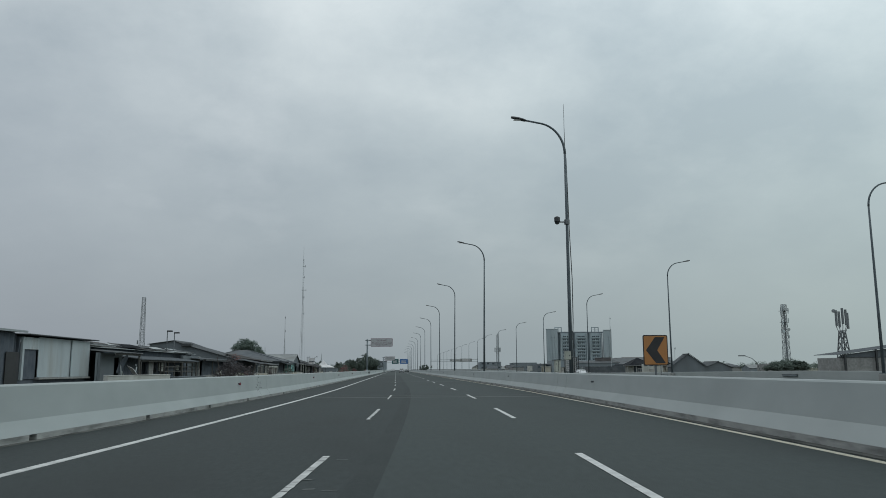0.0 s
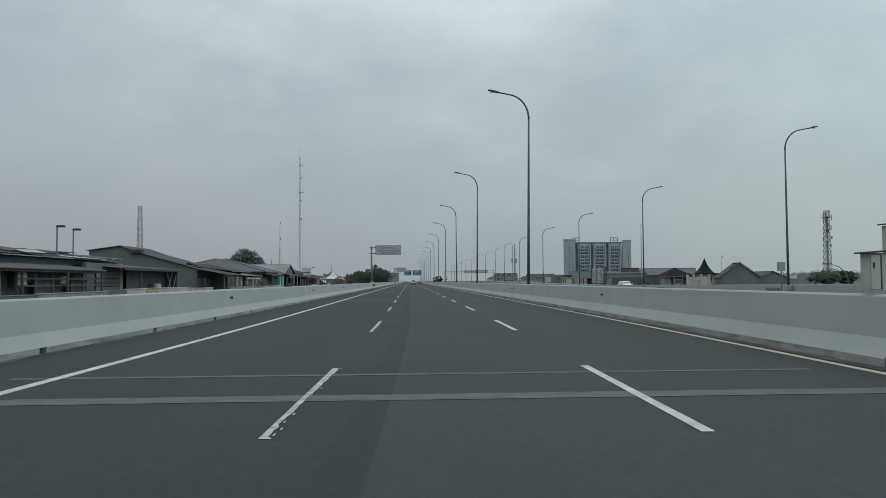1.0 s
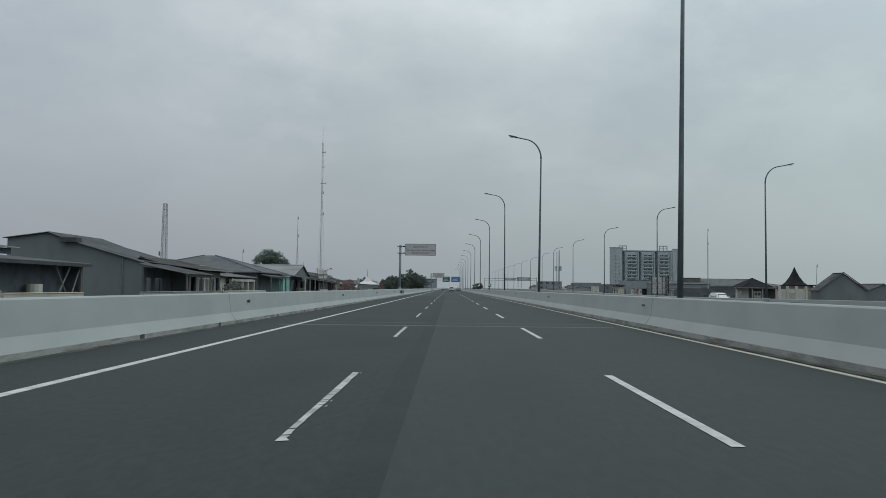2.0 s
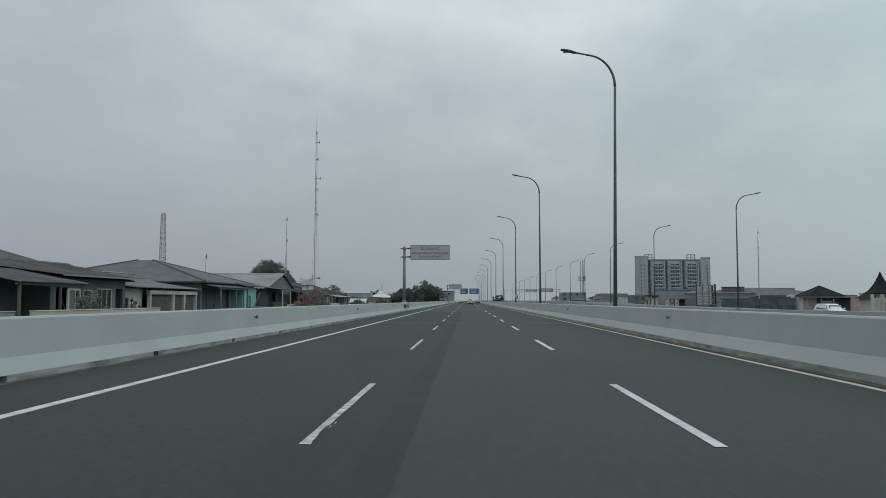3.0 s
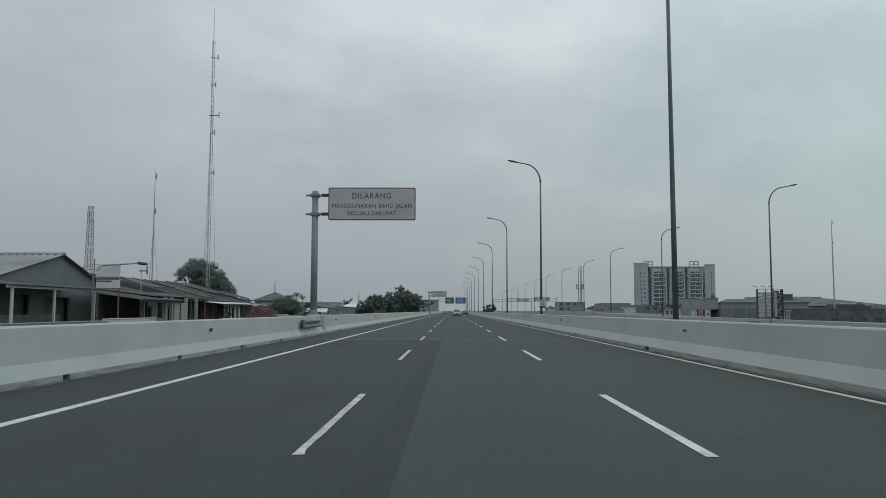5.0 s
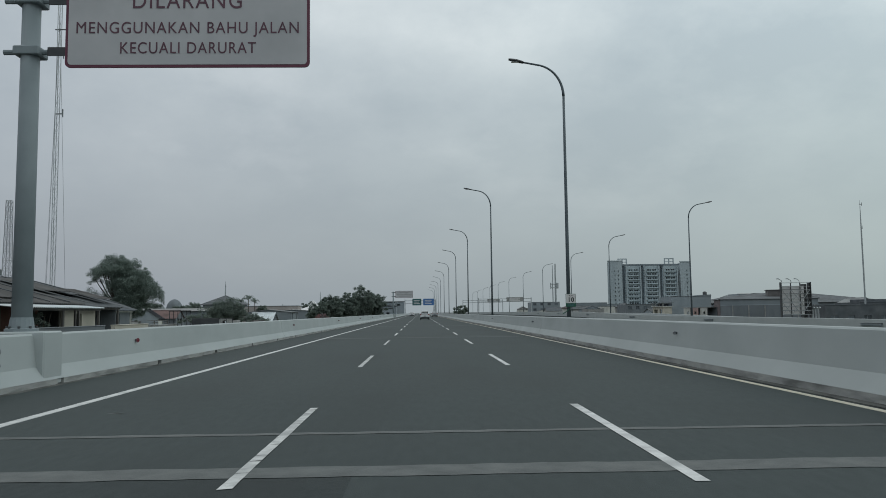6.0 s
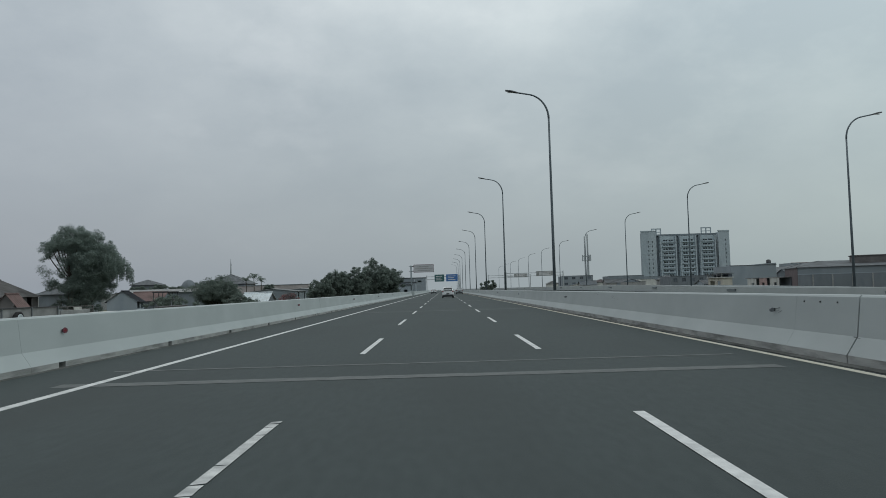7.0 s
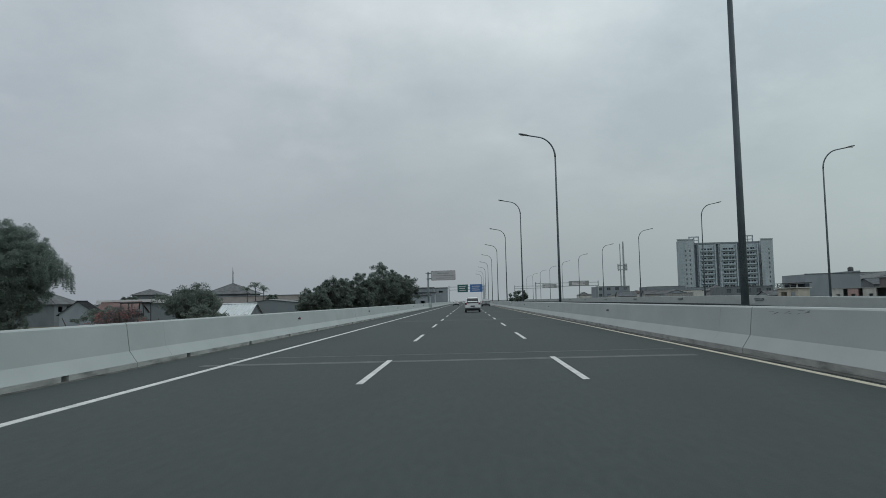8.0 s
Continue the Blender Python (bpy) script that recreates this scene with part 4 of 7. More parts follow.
# ---- sheds and houses on the left ----
def gable_block(root, x0, x1, y0, y1, eave, ridge, along, wall, roof, over=0.5, holes=(), ridge_at=0.5, pitch=0.3, holes_y=()):
    """Walls with openings on the road side, two gables and a ribbed roof whose ridge runs along x or y."""
    w = Solid()
    w.wall("x", x1 - 0.15, 0.15, y0, y1, GROUND, eave, holes)
    w.wall("x", x0, 0.15, y0, y1, GROUND, eave)
    w.wall("y", y0, 0.15, x0 + 0.15, x1 - 0.15, GROUND, eave, holes_y)
    w.wall("y", y1 - 0.15, 0.15, x0 + 0.15, x1 - 0.15, GROUND, eave)
    r = Solid()
    if along == "y":
        rx = x0 + (x1 - x0) * ridge_at
        for yy in (y0, y1 - 0.15):
            w.prism([(x0, eave), (x1, eave), (rx, ridge - 0.05)], "y", yy, yy + 0.15)
        dz = (ridge - eave) / (x1 - rx) * over
        dzl = (ridge - eave) / (rx - x0) * over
        r.ribbed((x1 + over, y0 - 0.3, eave - dz), (x1 + over, y1 + 0.3, eave - dz), (rx, y1 + 0.3, ridge), (rx, y0 - 0.3, ridge), pitch)
        r.ribbed((x0 - over, y1 + 0.3, eave - dzl), (x0 - over, y0 - 0.3, eave - dzl), (rx, y0 - 0.3, ridge), (rx, y1 + 0.3, ridge), pitch)
        cap = Solid().prism([(rx - 0.25, ridge - 0.02), (rx + 0.25, ridge - 0.02), (rx, ridge + 0.09)], "y", y0 - 0.3, y1 + 0.3)
    else:
        ry = y0 + (y1 - y0) * ridge_at
        for xx in (x0, x1 - 0.15):
            w.prism([(y0, eave), (y1, eave), (ry, ridge - 0.05)], "x", xx, xx + 0.15)
        dz = (ridge - eave) / (ry - y0) * over
        r.ribbed((x0 - 0.3, y0 - over, eave - dz), (x1 + 0.3, y0 - over, eave - dz), (x1 + 0.3, ry, ridge), (x0 - 0.3, ry, ridge), pitch)
        r.ribbed((x1 + 0.3, y1 + over, eave - dz), (x0 - 0.3, y1 + over, eave - dz), (x0 - 0.3, ry, ridge), (x1 + 0.3, ry, ridge), pitch)
        cap = Solid().prism([(ry - 0.25, ridge - 0.02), (ry + 0.25, ridge - 0.02), (ry, ridge + 0.09)], "x", x0 - 0.3, x1 + 0.3)
    part("wall", w, wall, root)
    rf = part("roof", r, roof, root)
    part("ridge_cap", cap, roof, rf)
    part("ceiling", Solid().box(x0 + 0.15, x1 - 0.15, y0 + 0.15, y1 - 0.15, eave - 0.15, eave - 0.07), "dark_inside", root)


def hip_block(root, x0, x1, y0, y1, eave, ridge, wall, roof, over=0.6, inset=0.5, holes=()):
    w = Solid()
    w.wall("x", x1 - 0.15, 0.15, y0, y1, GROUND, eave, holes)
    w.wall("x", x0, 0.15, y0, y1, GROUND, eave)
    w.wall("y", y0, 0.15, x0 + 0.15, x1 - 0.15, GROUND, eave)
    w.wall("y", y1 - 0.15, 0.15, x0 + 0.15, x1 - 0.15, GROUND, eave)
    part("wall", w, wall, root)
    a, b, c, d = x0 - over, x1 + over, y0 - over, y1 + over
    cx, cy = (a + b) / 2, (c + d) / 2
    lx, ly = max(0.02, (b - a) / 2 - (d - c) / 2 * 1.0) * inset, max(0.02, (d - c) / 2 - (b - a) / 2) * inset
    r0, r1 = (cx - lx, cy - ly, ridge), (cx + lx, cy + ly, ridge)
    vs = [(a, c, eave), (b, c, eave), (b, d, eave), (a, d, eave), r0, r1, (a, c, eave - 0.12), (b, c, eave - 0.12), (b, d, eave - 0.12), (a, d, eave - 0.12)]
    fs = [(0, 6, 7, 1), (1, 7, 8, 2), (2, 8, 9, 3), (3, 9, 6, 0), (6, 9, 8, 7)]
    if lx > ly:
        fs += [(0, 1, 5, 4), (1, 2, 5), (2, 3, 4, 5), (3, 0, 4)]
    else:
        fs += [(0, 1, 4), (1, 2, 5, 4), (2, 3, 5), (3, 0, 4, 5)]
    rf = part("roof", Solid().add(vs, fs), roof, root)
    for e in (0, 1, 2, 3):
        t = min((r0, r1), key=lambda q: (q[0] - vs[e][0]) ** 2 + (q[1] - vs[e][1]) ** 2)
        part("hip_cap", Solid().tube([vs[e], t], 0.09, 6), roof, rf)


def lean_roof(root, x0, x1, y0, y1, z_back, z_front, roof, pitch=0.2, posts=(), post_mat="wood", name="canopy"):
    """A sheet that falls towards the road on posts with a beam under its edge."""
    r = Solid().ribbed((x1, y0, z_front), (x1, y1, z_front), (x0, y1, z_back), (x0, y0, z_back), pitch)
    c = part(name, r, roof, root)
    if posts:
        part("beam", Solid().box(x1 - 0.3, x1 - 0.2, y0 + 0.05, y1 - 0.05, z_front - 0.17, z_front - 0.05), post_mat, c)
        for yy in posts:
            part("post", Solid().box(x1 - 0.31, x1 - 0.19, yy - 0.06, yy + 0.06, GROUND, z_front - 0.17, 0.01), post_mat, root)


def window_unit(root, x, y0, y1, z0, z1, mat="wall_pale", bars=1, glass="glass_dark"):
    w = part("window", Solid().wall("x", x, 0.06, y0, y1, z0, z1, [(y0 + 0.07, y1 - 0.07, z0 + 0.07, z1 - 0.07)]), mat, root, "pale window casing")
    part("pane", Solid().box(x - 0.03, x - 0.015, y0 + 0.03, y1 - 0.03, z0 + 0.03, z1 - 0.03), glass, w)
    for k in range(bars):
        yy = y0 + (y1 - y0) * (k + 1) / (bars + 1)
        part("mullion", Solid().box(x - 0.01, x + 0.05, yy - 0.03, yy + 0.03, z0 + 0.07, z1 - 0.07), mat, w)


def rails(root, x, y0, y1, zs, mat="wood", r=0.04, uprights=3):
    for z in zs:
        part("rail", Solid().box(x - r, x + r, y0, y1, z - r, z + r), mat, root)
    for k in range(uprights):
        yy = y0 + (y1 - y0) * k / max(1, uprights - 1)
        part("upright", Solid().box(x - r * 1.2, x + r * 1.2, yy - r, yy + r, GROUND, max(zs) + 0.05), mat, root)


def left_row():
    # dark shed and white zinc shack
    r = thing("storage_shed", "dark grey sheet metal shed with a flat roof", "shed")
    part("wall", Solid().ribbed((-23.0, 28, GROUND), (-23.0, 45.6, GROUND), (-23.0, 45.6, 3.4), (-23.0, 28, 3.4), 0.5, 0.025), "dark_inside", r)
    part("end_wall", Solid().ribbed((-29.0, 45.7, GROUND), (-23.0, 45.7, GROUND), (-23.0, 45.7, 3.35), (-29.0, 45.7, 3.35), 0.4), "dark_inside", r)
    part("roof", Solid().ribbed((-22.6, 27.8, 3.48), (-22.6, 46.2, 3.48), (-29.4, 46.2, 3.7), (-29.4, 27.8, 3.7), 0.4), "roof_dark", r)
    for y in (36.0, 39.2, 42.4, 44.6):
        part("door_leaf", Solid().box(-22.97, -22.92, y, y + 1.5, GROUND, 2.3, 0.01), "black", r, "black sheet door leaf")
    part("roof_edge", Solid().box(-22.62, -22.56, 27.8, 46.2, 3.40, 3.52), "galv_pale", r, "bright bent roof edge")
    r = thing("zinc_shack", "white corrugated zinc shack with an open doorway", "shed")
    part("wall", Solid().ribbed((-23, 48.7, 0.85), (-23, 53.38, 0.85), (-23, 53.38, 3.25), (-23, 48.7, 3.25), 0.9, 0.02), "zinc", r)
    part("corner_wall", Solid().ribbed((-22.94, 53.4, 0.85), (-22.94, 56.4, 0.85), (-22.94, 56.4, 3.25), (-22.94, 53.4, 3.25), 1.1, 0.012), "zinc", r)
    part("end_wall", Solid().ribbed((-29, 56.35, 0.85), (-23.05, 56.35, 0.85), (-23.05, 56.35, 3.25), (-29, 56.35, 3.25), 0.3, 0.02), "zinc", r)
    part("lintel_panel", Solid().ribbed((-23, 46.7, 2.5), (-23, 48.7, 2.5), (-23, 48.7, 3.2), (-23, 46.7, 3.2), 0.3, 0.02), "zinc", r)
    part("door_post", Solid().box(-23.08, -22.93, 46.5, 46.72, 0.7, 3.2, 0.01), "zinc", r)
    part("corner_post", Solid().box(-22.97, -22.9, 53.3, 53.38, 0.8, 3.26, 0.01), "zinc", r)
    part("door", Solid().ribbed((-23.12, 46.75, 0.75), (-23.12, 48.65, 0.75), (-23.12, 48.65, 2.5), (-23.12, 46.75, 2.5), 0.45, 0.015), "dark_inside", r, "dark ribbed sheet door")
    part("floor_slab", Solid().box(-29, -22.85, 48.6, 56.5, 0.72, 0.84, 0.01), "wall_block", r)
    part("back_wall", Solid().box(-29.1, -29, 46.4, 56.4, GROUND, 3.2), "dark_inside", r)
    part("side_wall", Solid().box(-29, -23.1, 46.35, 46.5, GROUND, 3.2), "dark_inside", r)
    part("under_wall", Solid().box(-23.4, -23.2, 46.4, 56.4, GROUND, 0.7), "dark_inside", r)
    part("roof", Solid().ribbed((-22.5, 46.2, 3.36), (-22.5, 56.9, 3.36), (-29.4, 56.9, 3.5), (-29.4, 46.2, 3.5), 0.3, 0.02), "roof_dark", r)
    # long open sheds under layered roof sheets
    r = thing("open_shed", "long low open shed with layered weathered roof sheets", "shed")
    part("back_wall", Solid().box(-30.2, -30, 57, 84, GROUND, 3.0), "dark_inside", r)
    part("store_wall", Solid().wall("x", -22.6, 0.14, 56.6, 61.6, GROUND, 2.5, [(59.9, 61.2, GROUND, 2.2)]), "wall_far", r)
    part("store_pillar", Solid().box(-22.44, -22.3, 56.6, 56.8, GROUND, 2.5, 0.01), "wall_grey", r)
    lean_roof(r, -26, -21.0, 56.6, 62.0, 3.0, 2.52, "roof_grey", 0.3, (61.8,), "wood")
    lean_roof(r, -27, -21.0, 61.8, 79.4, 2.95, 2.10, "roof_dark", 0.25, (62.2, 68.5, 74, 79.2), "wood")
    layers = ((-23.6, 57, 88, 2.98, 0.34, "roof_brown"), (-25.2, 56.8, 92, 3.26, 0.3, "roof_dark"), (-27.0, 58, 97, 3.42, 0.28, "roof_brown"), (-29.0, 66, 104, 3.62, 0.3, "roof_dark"))
    for x, ya, yb, z, rise, mat in layers:
        lean_roof(r, x - 2.6, x, ya, yb, z + rise, z, mat, 0.3, name="roof_sheet")
        part("sheet_edge", Solid().box(x, x + 0.03, ya, yb, z - 0.035, z + 0.025), "galv_pale", r, "bright bent sheet edge")
        # dark strip stands in for the shade beneath each sheet
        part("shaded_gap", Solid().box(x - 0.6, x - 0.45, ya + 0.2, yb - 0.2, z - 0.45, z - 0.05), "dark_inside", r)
    for x, ya, yb, z in ((-24.0, 70, 74, 3.12), (-26.0, 80, 83, 3.42), (-23.2, 80.5, 85, 3.04)):
        part("patch_sheet", Solid().ribbed((x, ya, z), (x, yb, z), (x - 1.4, yb, z + 0.16), (x - 1.4, ya, z + 0.16), 0.2, 0.02), "galv_pale", r, "bright new zinc patch")
    rnd = random.Random(15)
    for k in range(34):
        row = k % 4
        x, _, _, z, rise, _ = layers[row]
        y = rnd.uniform(57.5, 92 - 3 * (3 - row))
        ln, dx = rnd.uniform(1.6, 4.6), rnd.uniform(0.7, 1.9)
        lift, tip = rnd.uniform(0.03, 0.16), rnd.uniform(-0.06, 0.06)
        m = rnd.choice(("roof_brown", "roof_dark", "roof_grey", "roof_black", "roof_brown", "galv_pale"))
        part("loose_sheet", Solid().ribbed((x + rnd.uniform(-0.1, 0.35), y, z + lift), (x + rnd.uniform(-0.1, 0.35), y + ln, z + lift + tip), (x - dx, y + ln, z + lift + tip + rise * 0.7), (x - dx, y, z + lift + rise * 0.7), 0.22, 0.02, 0.02), m, r)
    # added sheet near the front; its colour gives the tone of the shaded interior
    part("screen_wall", Solid().ribbed((-22.5, 61.9, GROUND), (-22.5, 81.0, GROUND), (-22.5, 81.0, 2.25), (-22.5, 61.9, 2.25), 0.5, 0.02), "dark_inside", r, "added dark sheet in place of the shade under the roof")
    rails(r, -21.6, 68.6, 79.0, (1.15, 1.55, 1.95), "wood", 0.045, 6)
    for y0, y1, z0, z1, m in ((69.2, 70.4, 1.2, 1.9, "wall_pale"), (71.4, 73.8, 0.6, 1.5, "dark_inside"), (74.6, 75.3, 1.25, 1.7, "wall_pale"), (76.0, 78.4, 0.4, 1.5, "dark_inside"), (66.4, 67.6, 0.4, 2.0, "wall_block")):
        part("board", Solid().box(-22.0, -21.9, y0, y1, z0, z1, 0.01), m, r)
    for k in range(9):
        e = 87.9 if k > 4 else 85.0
        # courses in the darker grey, with the shadow on them put into the colour
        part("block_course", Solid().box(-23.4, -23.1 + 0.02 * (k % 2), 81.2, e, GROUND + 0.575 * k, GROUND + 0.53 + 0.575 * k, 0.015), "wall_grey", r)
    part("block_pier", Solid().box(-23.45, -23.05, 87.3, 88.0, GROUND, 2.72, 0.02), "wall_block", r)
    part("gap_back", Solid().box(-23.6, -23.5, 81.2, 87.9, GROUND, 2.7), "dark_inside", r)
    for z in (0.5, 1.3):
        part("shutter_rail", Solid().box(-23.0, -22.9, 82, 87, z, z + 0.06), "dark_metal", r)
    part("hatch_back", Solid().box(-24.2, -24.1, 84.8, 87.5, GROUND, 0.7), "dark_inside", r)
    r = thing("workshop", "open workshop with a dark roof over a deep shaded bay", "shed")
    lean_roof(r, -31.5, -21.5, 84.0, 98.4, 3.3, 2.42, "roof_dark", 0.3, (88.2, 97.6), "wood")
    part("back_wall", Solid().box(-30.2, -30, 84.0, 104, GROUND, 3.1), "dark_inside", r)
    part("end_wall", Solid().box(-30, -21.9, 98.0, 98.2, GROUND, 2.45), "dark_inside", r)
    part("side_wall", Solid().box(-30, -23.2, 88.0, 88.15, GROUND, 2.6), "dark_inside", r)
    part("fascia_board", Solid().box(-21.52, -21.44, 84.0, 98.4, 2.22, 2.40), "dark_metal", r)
    # added sheet whose dark colour replaces the depth of shade in the bay
    part("screen_wall", Solid().ribbed((-22.9, 88.3, GROUND), (-22.9, 97.9, GROUND), (-22.9, 97.9, 2.4), (-22.9, 88.3, 2.4), 0.6, 0.02), "dark_inside", r, "added dark sheet in place of the shade in the bay")
    for y0, y1 in ((94.8, 96.4), (96.4, 97.6), (96.4, 94.8)):
        part("frame_brace", Solid().tube([(-21.8, y0, 0.2), (-21.8, y1, 2.2)], 0.05, 6), "galv", r)
    part("drum", Solid().tube([(-22.3, 93.6, GROUND), (-22.3, 93.6, 1.2)], 0.4, 12), "wall_pale", r, "pale upright drum")
    part("bench", Solid().box(-22.8, -22.2, 89.5, 92.5, 0.2, 0.4, 0.01).box(-22.7, -22.6, 89.7, 89.8, GROUND, 0.2).box(-22.7, -22.6, 92.2, 92.3, GROUND, 0.2), "wood", r)
    # low garden walls in front
    rnd = random.Random(4)
    known = [(38.0, 10.2, 0.96, "wall_pale"), (48.4, 8.6, 0.8, "wall_grey"), (57.2, 6.8, 0.84, "wall_block"), (64.0, 2.4, 0.88, "wall_grey"), (66.5, 2.8, 0.92, "wall_pale"), (69.4, 1.8, 0.94, "wall_lime"),
             (71.3, 6.7, 0.94, "wall_pale"), (78.2, 5.6, 0.86, "wall_beige")]
    y = 38.0
    while y < 232:
        ln = rnd.uniform(3.5, 9.5)
        root = thing("garden_wall", "low weathered plaster wall along the yards", "wall", group="yard walls")
        m = rnd.choice(("wall_grey", "wall_pale", "wall_block", "wall_beige", "wall_block", "wall_brown"))
        top = rnd.choice((0.58, 0.76, 0.84, 0.68))
        if known:
            y, ln, top, m = known.pop(0)
        part("wall_body", Solid().box(-15.2, -15.0, y, y + ln, GROUND, top), m, root)
        part("coping", Solid().box(-15.23, -14.97, y, y + ln, top, top + 0.04, 0.01), m, root)
        y += ln + rnd.choice((0.02, 0.02, 1.2))
    # tall grey gable building
    r = thing("warehouse", "grey plastered warehouse with a long dark gable roof", "building")
    prof = [(-38.0, GROUND), (-24.4, GROUND), (-24.4, 2.6), (-32.0, 4.75), (-34.4, 5.6), (-38.0, 5.1)]
    part("wall", Solid().prism(prof, "y", 118.2, 128), "wall_grey", r)
    roof = Solid()
    for (xa, za), (xb, zb) in (((-23.8, 2.5), (-32.0, 4.82)), ((-32.0, 4.82), (-34.4, 5.68)), ((-34.4, 5.68), (-38.3, 5.14))):
        roof.ribbed((xa, 117.9, za), (xa, 128.3, za), (xb, 128.3, zb), (xb, 117.9, zb), 0.3)
    part("roof", roof, "roof_grey", r)
    part("roof_vent", Solid().box(-33.2, -31.8, 117.6, 118.6, 4.75, 5.2, 0.03), "dark_metal", r)
    part("downpipe", Solid().tube([(-28, 118.1, GROUND), (-28, 118.1, 3.6)], 0.05, 6), "galv", r)
    part("side_door", Solid().box(-25.6, -24.8, 118.1, 118.2, GROUND, 1.7, 0.01), "dark_inside", r)
    for y, z in ((79.1, 6.1), (81.6, 6.05)):
        root = thing("flood_light", "flood light on a slim pole behind the sheds", "flood light", group="flood lights", at=(-24.2, y, GROUND))
        part("pole", Solid().tube([(0, 0, 0), (0, 0, z - GROUND - 1)], 0.045, 6), "galv", root)
        part("lamp_head", Solid().box(-0.02, 0.5, -0.16, 0.16, z - GROUND - 1.06, z - GROUND - 0.92, 0.03), "dark_metal", root)
    # low house with verandah
    r = thing("house", "low house with layered cement roofs and pale windows", "house", group="houses by the road")
    gable_block(r, -30, -22.6, 119, 128.2, 2.6, 3.6, "y", "wall_grey", "roof_brown", 0.5, [(119.6, 121, GROUND, 1.95), (121.6, 123.6, 0.3, 1.85), (124.2, 126.2, 0.3, 1.95), (126.8, 127.8, GROUND, 1.95)], 0.45, 0.2)
    lean_roof(r, -24.3, -20.4, 112.5, 118.9, 2.9, 2.12, "roof_grey", 0.2, (112.8, 116.4, 118.6), "wood")
    part("door_frame", Solid().wall("x", -20.75, 0.08, 117.2, 118.6, 0.3, 1.85, [(117.35, 118.45, 0.4, 1.75)]), "wall_pale", r, "pale door casing")
    lean_roof(r, -27.5, -21.6, 118.4, 129, 3.45, 2.66, "roof_brown", 0.2, name="upper_roof")
    lean_roof(r, -31, -25.6, 120.5, 131, 4.1, 3.3, "roof_brown", 0.2, name="top_roof")
    for x, y0, y1, z in ((-21.57, 118.4, 129, 2.63), (-25.57, 120.5, 131, 3.27)):
        part("sheet_edge", Solid().box(x - 0.02, x + 0.02, y0, y1, z - 0.08, z + 0.02), "roof_pale", r, "pale bent roof edge")
    part("side_wall", Solid().wall("x", -24.2, 0.14, 112.8, 118.9, GROUND, 2.6, [(113.4, 114.4, GROUND, 1.8), (115.2, 116.8, 0.4, 1.8)]), "dark_inside", r)
    window_unit(r, -22.62, 121.6, 123.6, 0.3, 1.85, "wall_pale", 1)
    window_unit(r, -22.62, 124.2, 126.2, 0.3, 1.95, "wall_pale", 2)
    # porch house
    r = thing("house", "small pale house with a white framed porch", "house", group="houses by the road")
    gable_block(r, -31, -25.0, 129.2, 141.4, 2.4, 3.4, "y", "wall_pale", "roof_far", 0.4, [(133, 136.3, GROUND, 1.6), (137, 139.6, GROUND, 1.6)], 0.5, 0.2)
    lean_roof(r, -27, -22.4, 129, 142.4, 2.85, 2.15, "roof_far", 0.2)
    part("side_room", Solid().wall("x", -23.4, 0.15, 127.6, 132.4, GROUND, 2.05, [(129.4, 130.2, 0.2, 1.4)]).box(-25.0, -23.4, 127.6, 127.75, GROUND, 2.05), "wall_pale", r, "pale plaster side room")
    part("side_pane", Solid().box(-23.36, -23.33, 129.4, 130.2, 0.2, 1.4), "glass_dark", r)
    for yy in (132.5, 136.9, 139.2, 141.8):
        part("porch_post", Solid().box(-22.9, -22.65, yy - 0.12, yy + 0.12, GROUND, 1.66, 0.015), "wall_pale", r)
    part("porch_beam", Solid().box(-22.92, -22.62, 132.3, 142.0, 1.66, 1.95, 0.015), "wall_pale", r)
    for ya, yb in ((132.64, 136.76), (137.04, 139.06), (139.34, 141.66)):
        part("shutter", Solid().ribbed((-22.86, ya, GROUND), (-22.86, yb, GROUND), (-22.86, yb, 1.64), (-22.86, ya, 1.64), 0.5, 0.012), "shutter", r, "brown slatted shutter")
    # hip roof house with turquoise end
    r = thing("house", "wide house with a dark hip roof and shaded front", "house", group="houses by the road")
    hip_block(r, -38, -22.6, 142.6, 156.4, 2.85, 5.0, "wall_grey", "roof_dark", 0.6, 0.9, [(143, 150.5, GROUND, 2.3)])
    hip_block(r, -40.5, -24.6, 157.4, 166.2, 2.85, 4.95, "wall_grey", "roof_dark", 0.5, 0.25)
    # added inner wall; its dark colour holds the shade of the bay
    part("inner_wall", Solid().box(-22.95, -22.85, 142.9, 150.8, GROUND, 2.4), "dark_inside", r, "dark blue-grey inner wall close behind the opening")
    for yy in (144.9, 146.8, 148.7):
        part("front_joint", Solid().box(-22.85, -22.82, yy, yy + 0.05, GROUND, 2.4), "dark_metal", r)
    lean_roof(r, -25, -20.8, 142.8, 151.4, 3.05, 2.35, "roof_dark", 0.2, (143.2, 147.6, 151.2), "galv")
    part("painted_wall", Solid().wall("x", -21.6, 0.14, 151.6, 155.8, GROUND, 2.5, [(153.0, 153.9, GROUND, 1.7)]), "wall_turquoise", r, "turquoise plaster wall")
    part("painted_side", Solid().box(-22.6, -21.6, 151.5, 151.64, GROUND, 2.5), "wall_turquoise", r)
    lean_roof(r, -22.6, -20.9, 151.0, 157.0, 2.98, 2.6, "roof_dark", 0.2, name="side_canopy")
    part("stair_rail", Solid().tube([(-20.6, 151.8, 0.3), (-20.6, 154.0, 2.0)], 0.06, 6), "dark_metal", r)
    # pale roof gable house
    r = thing("house", "house with a pale corrugated roof and dark gable", "house", group="houses by the road")
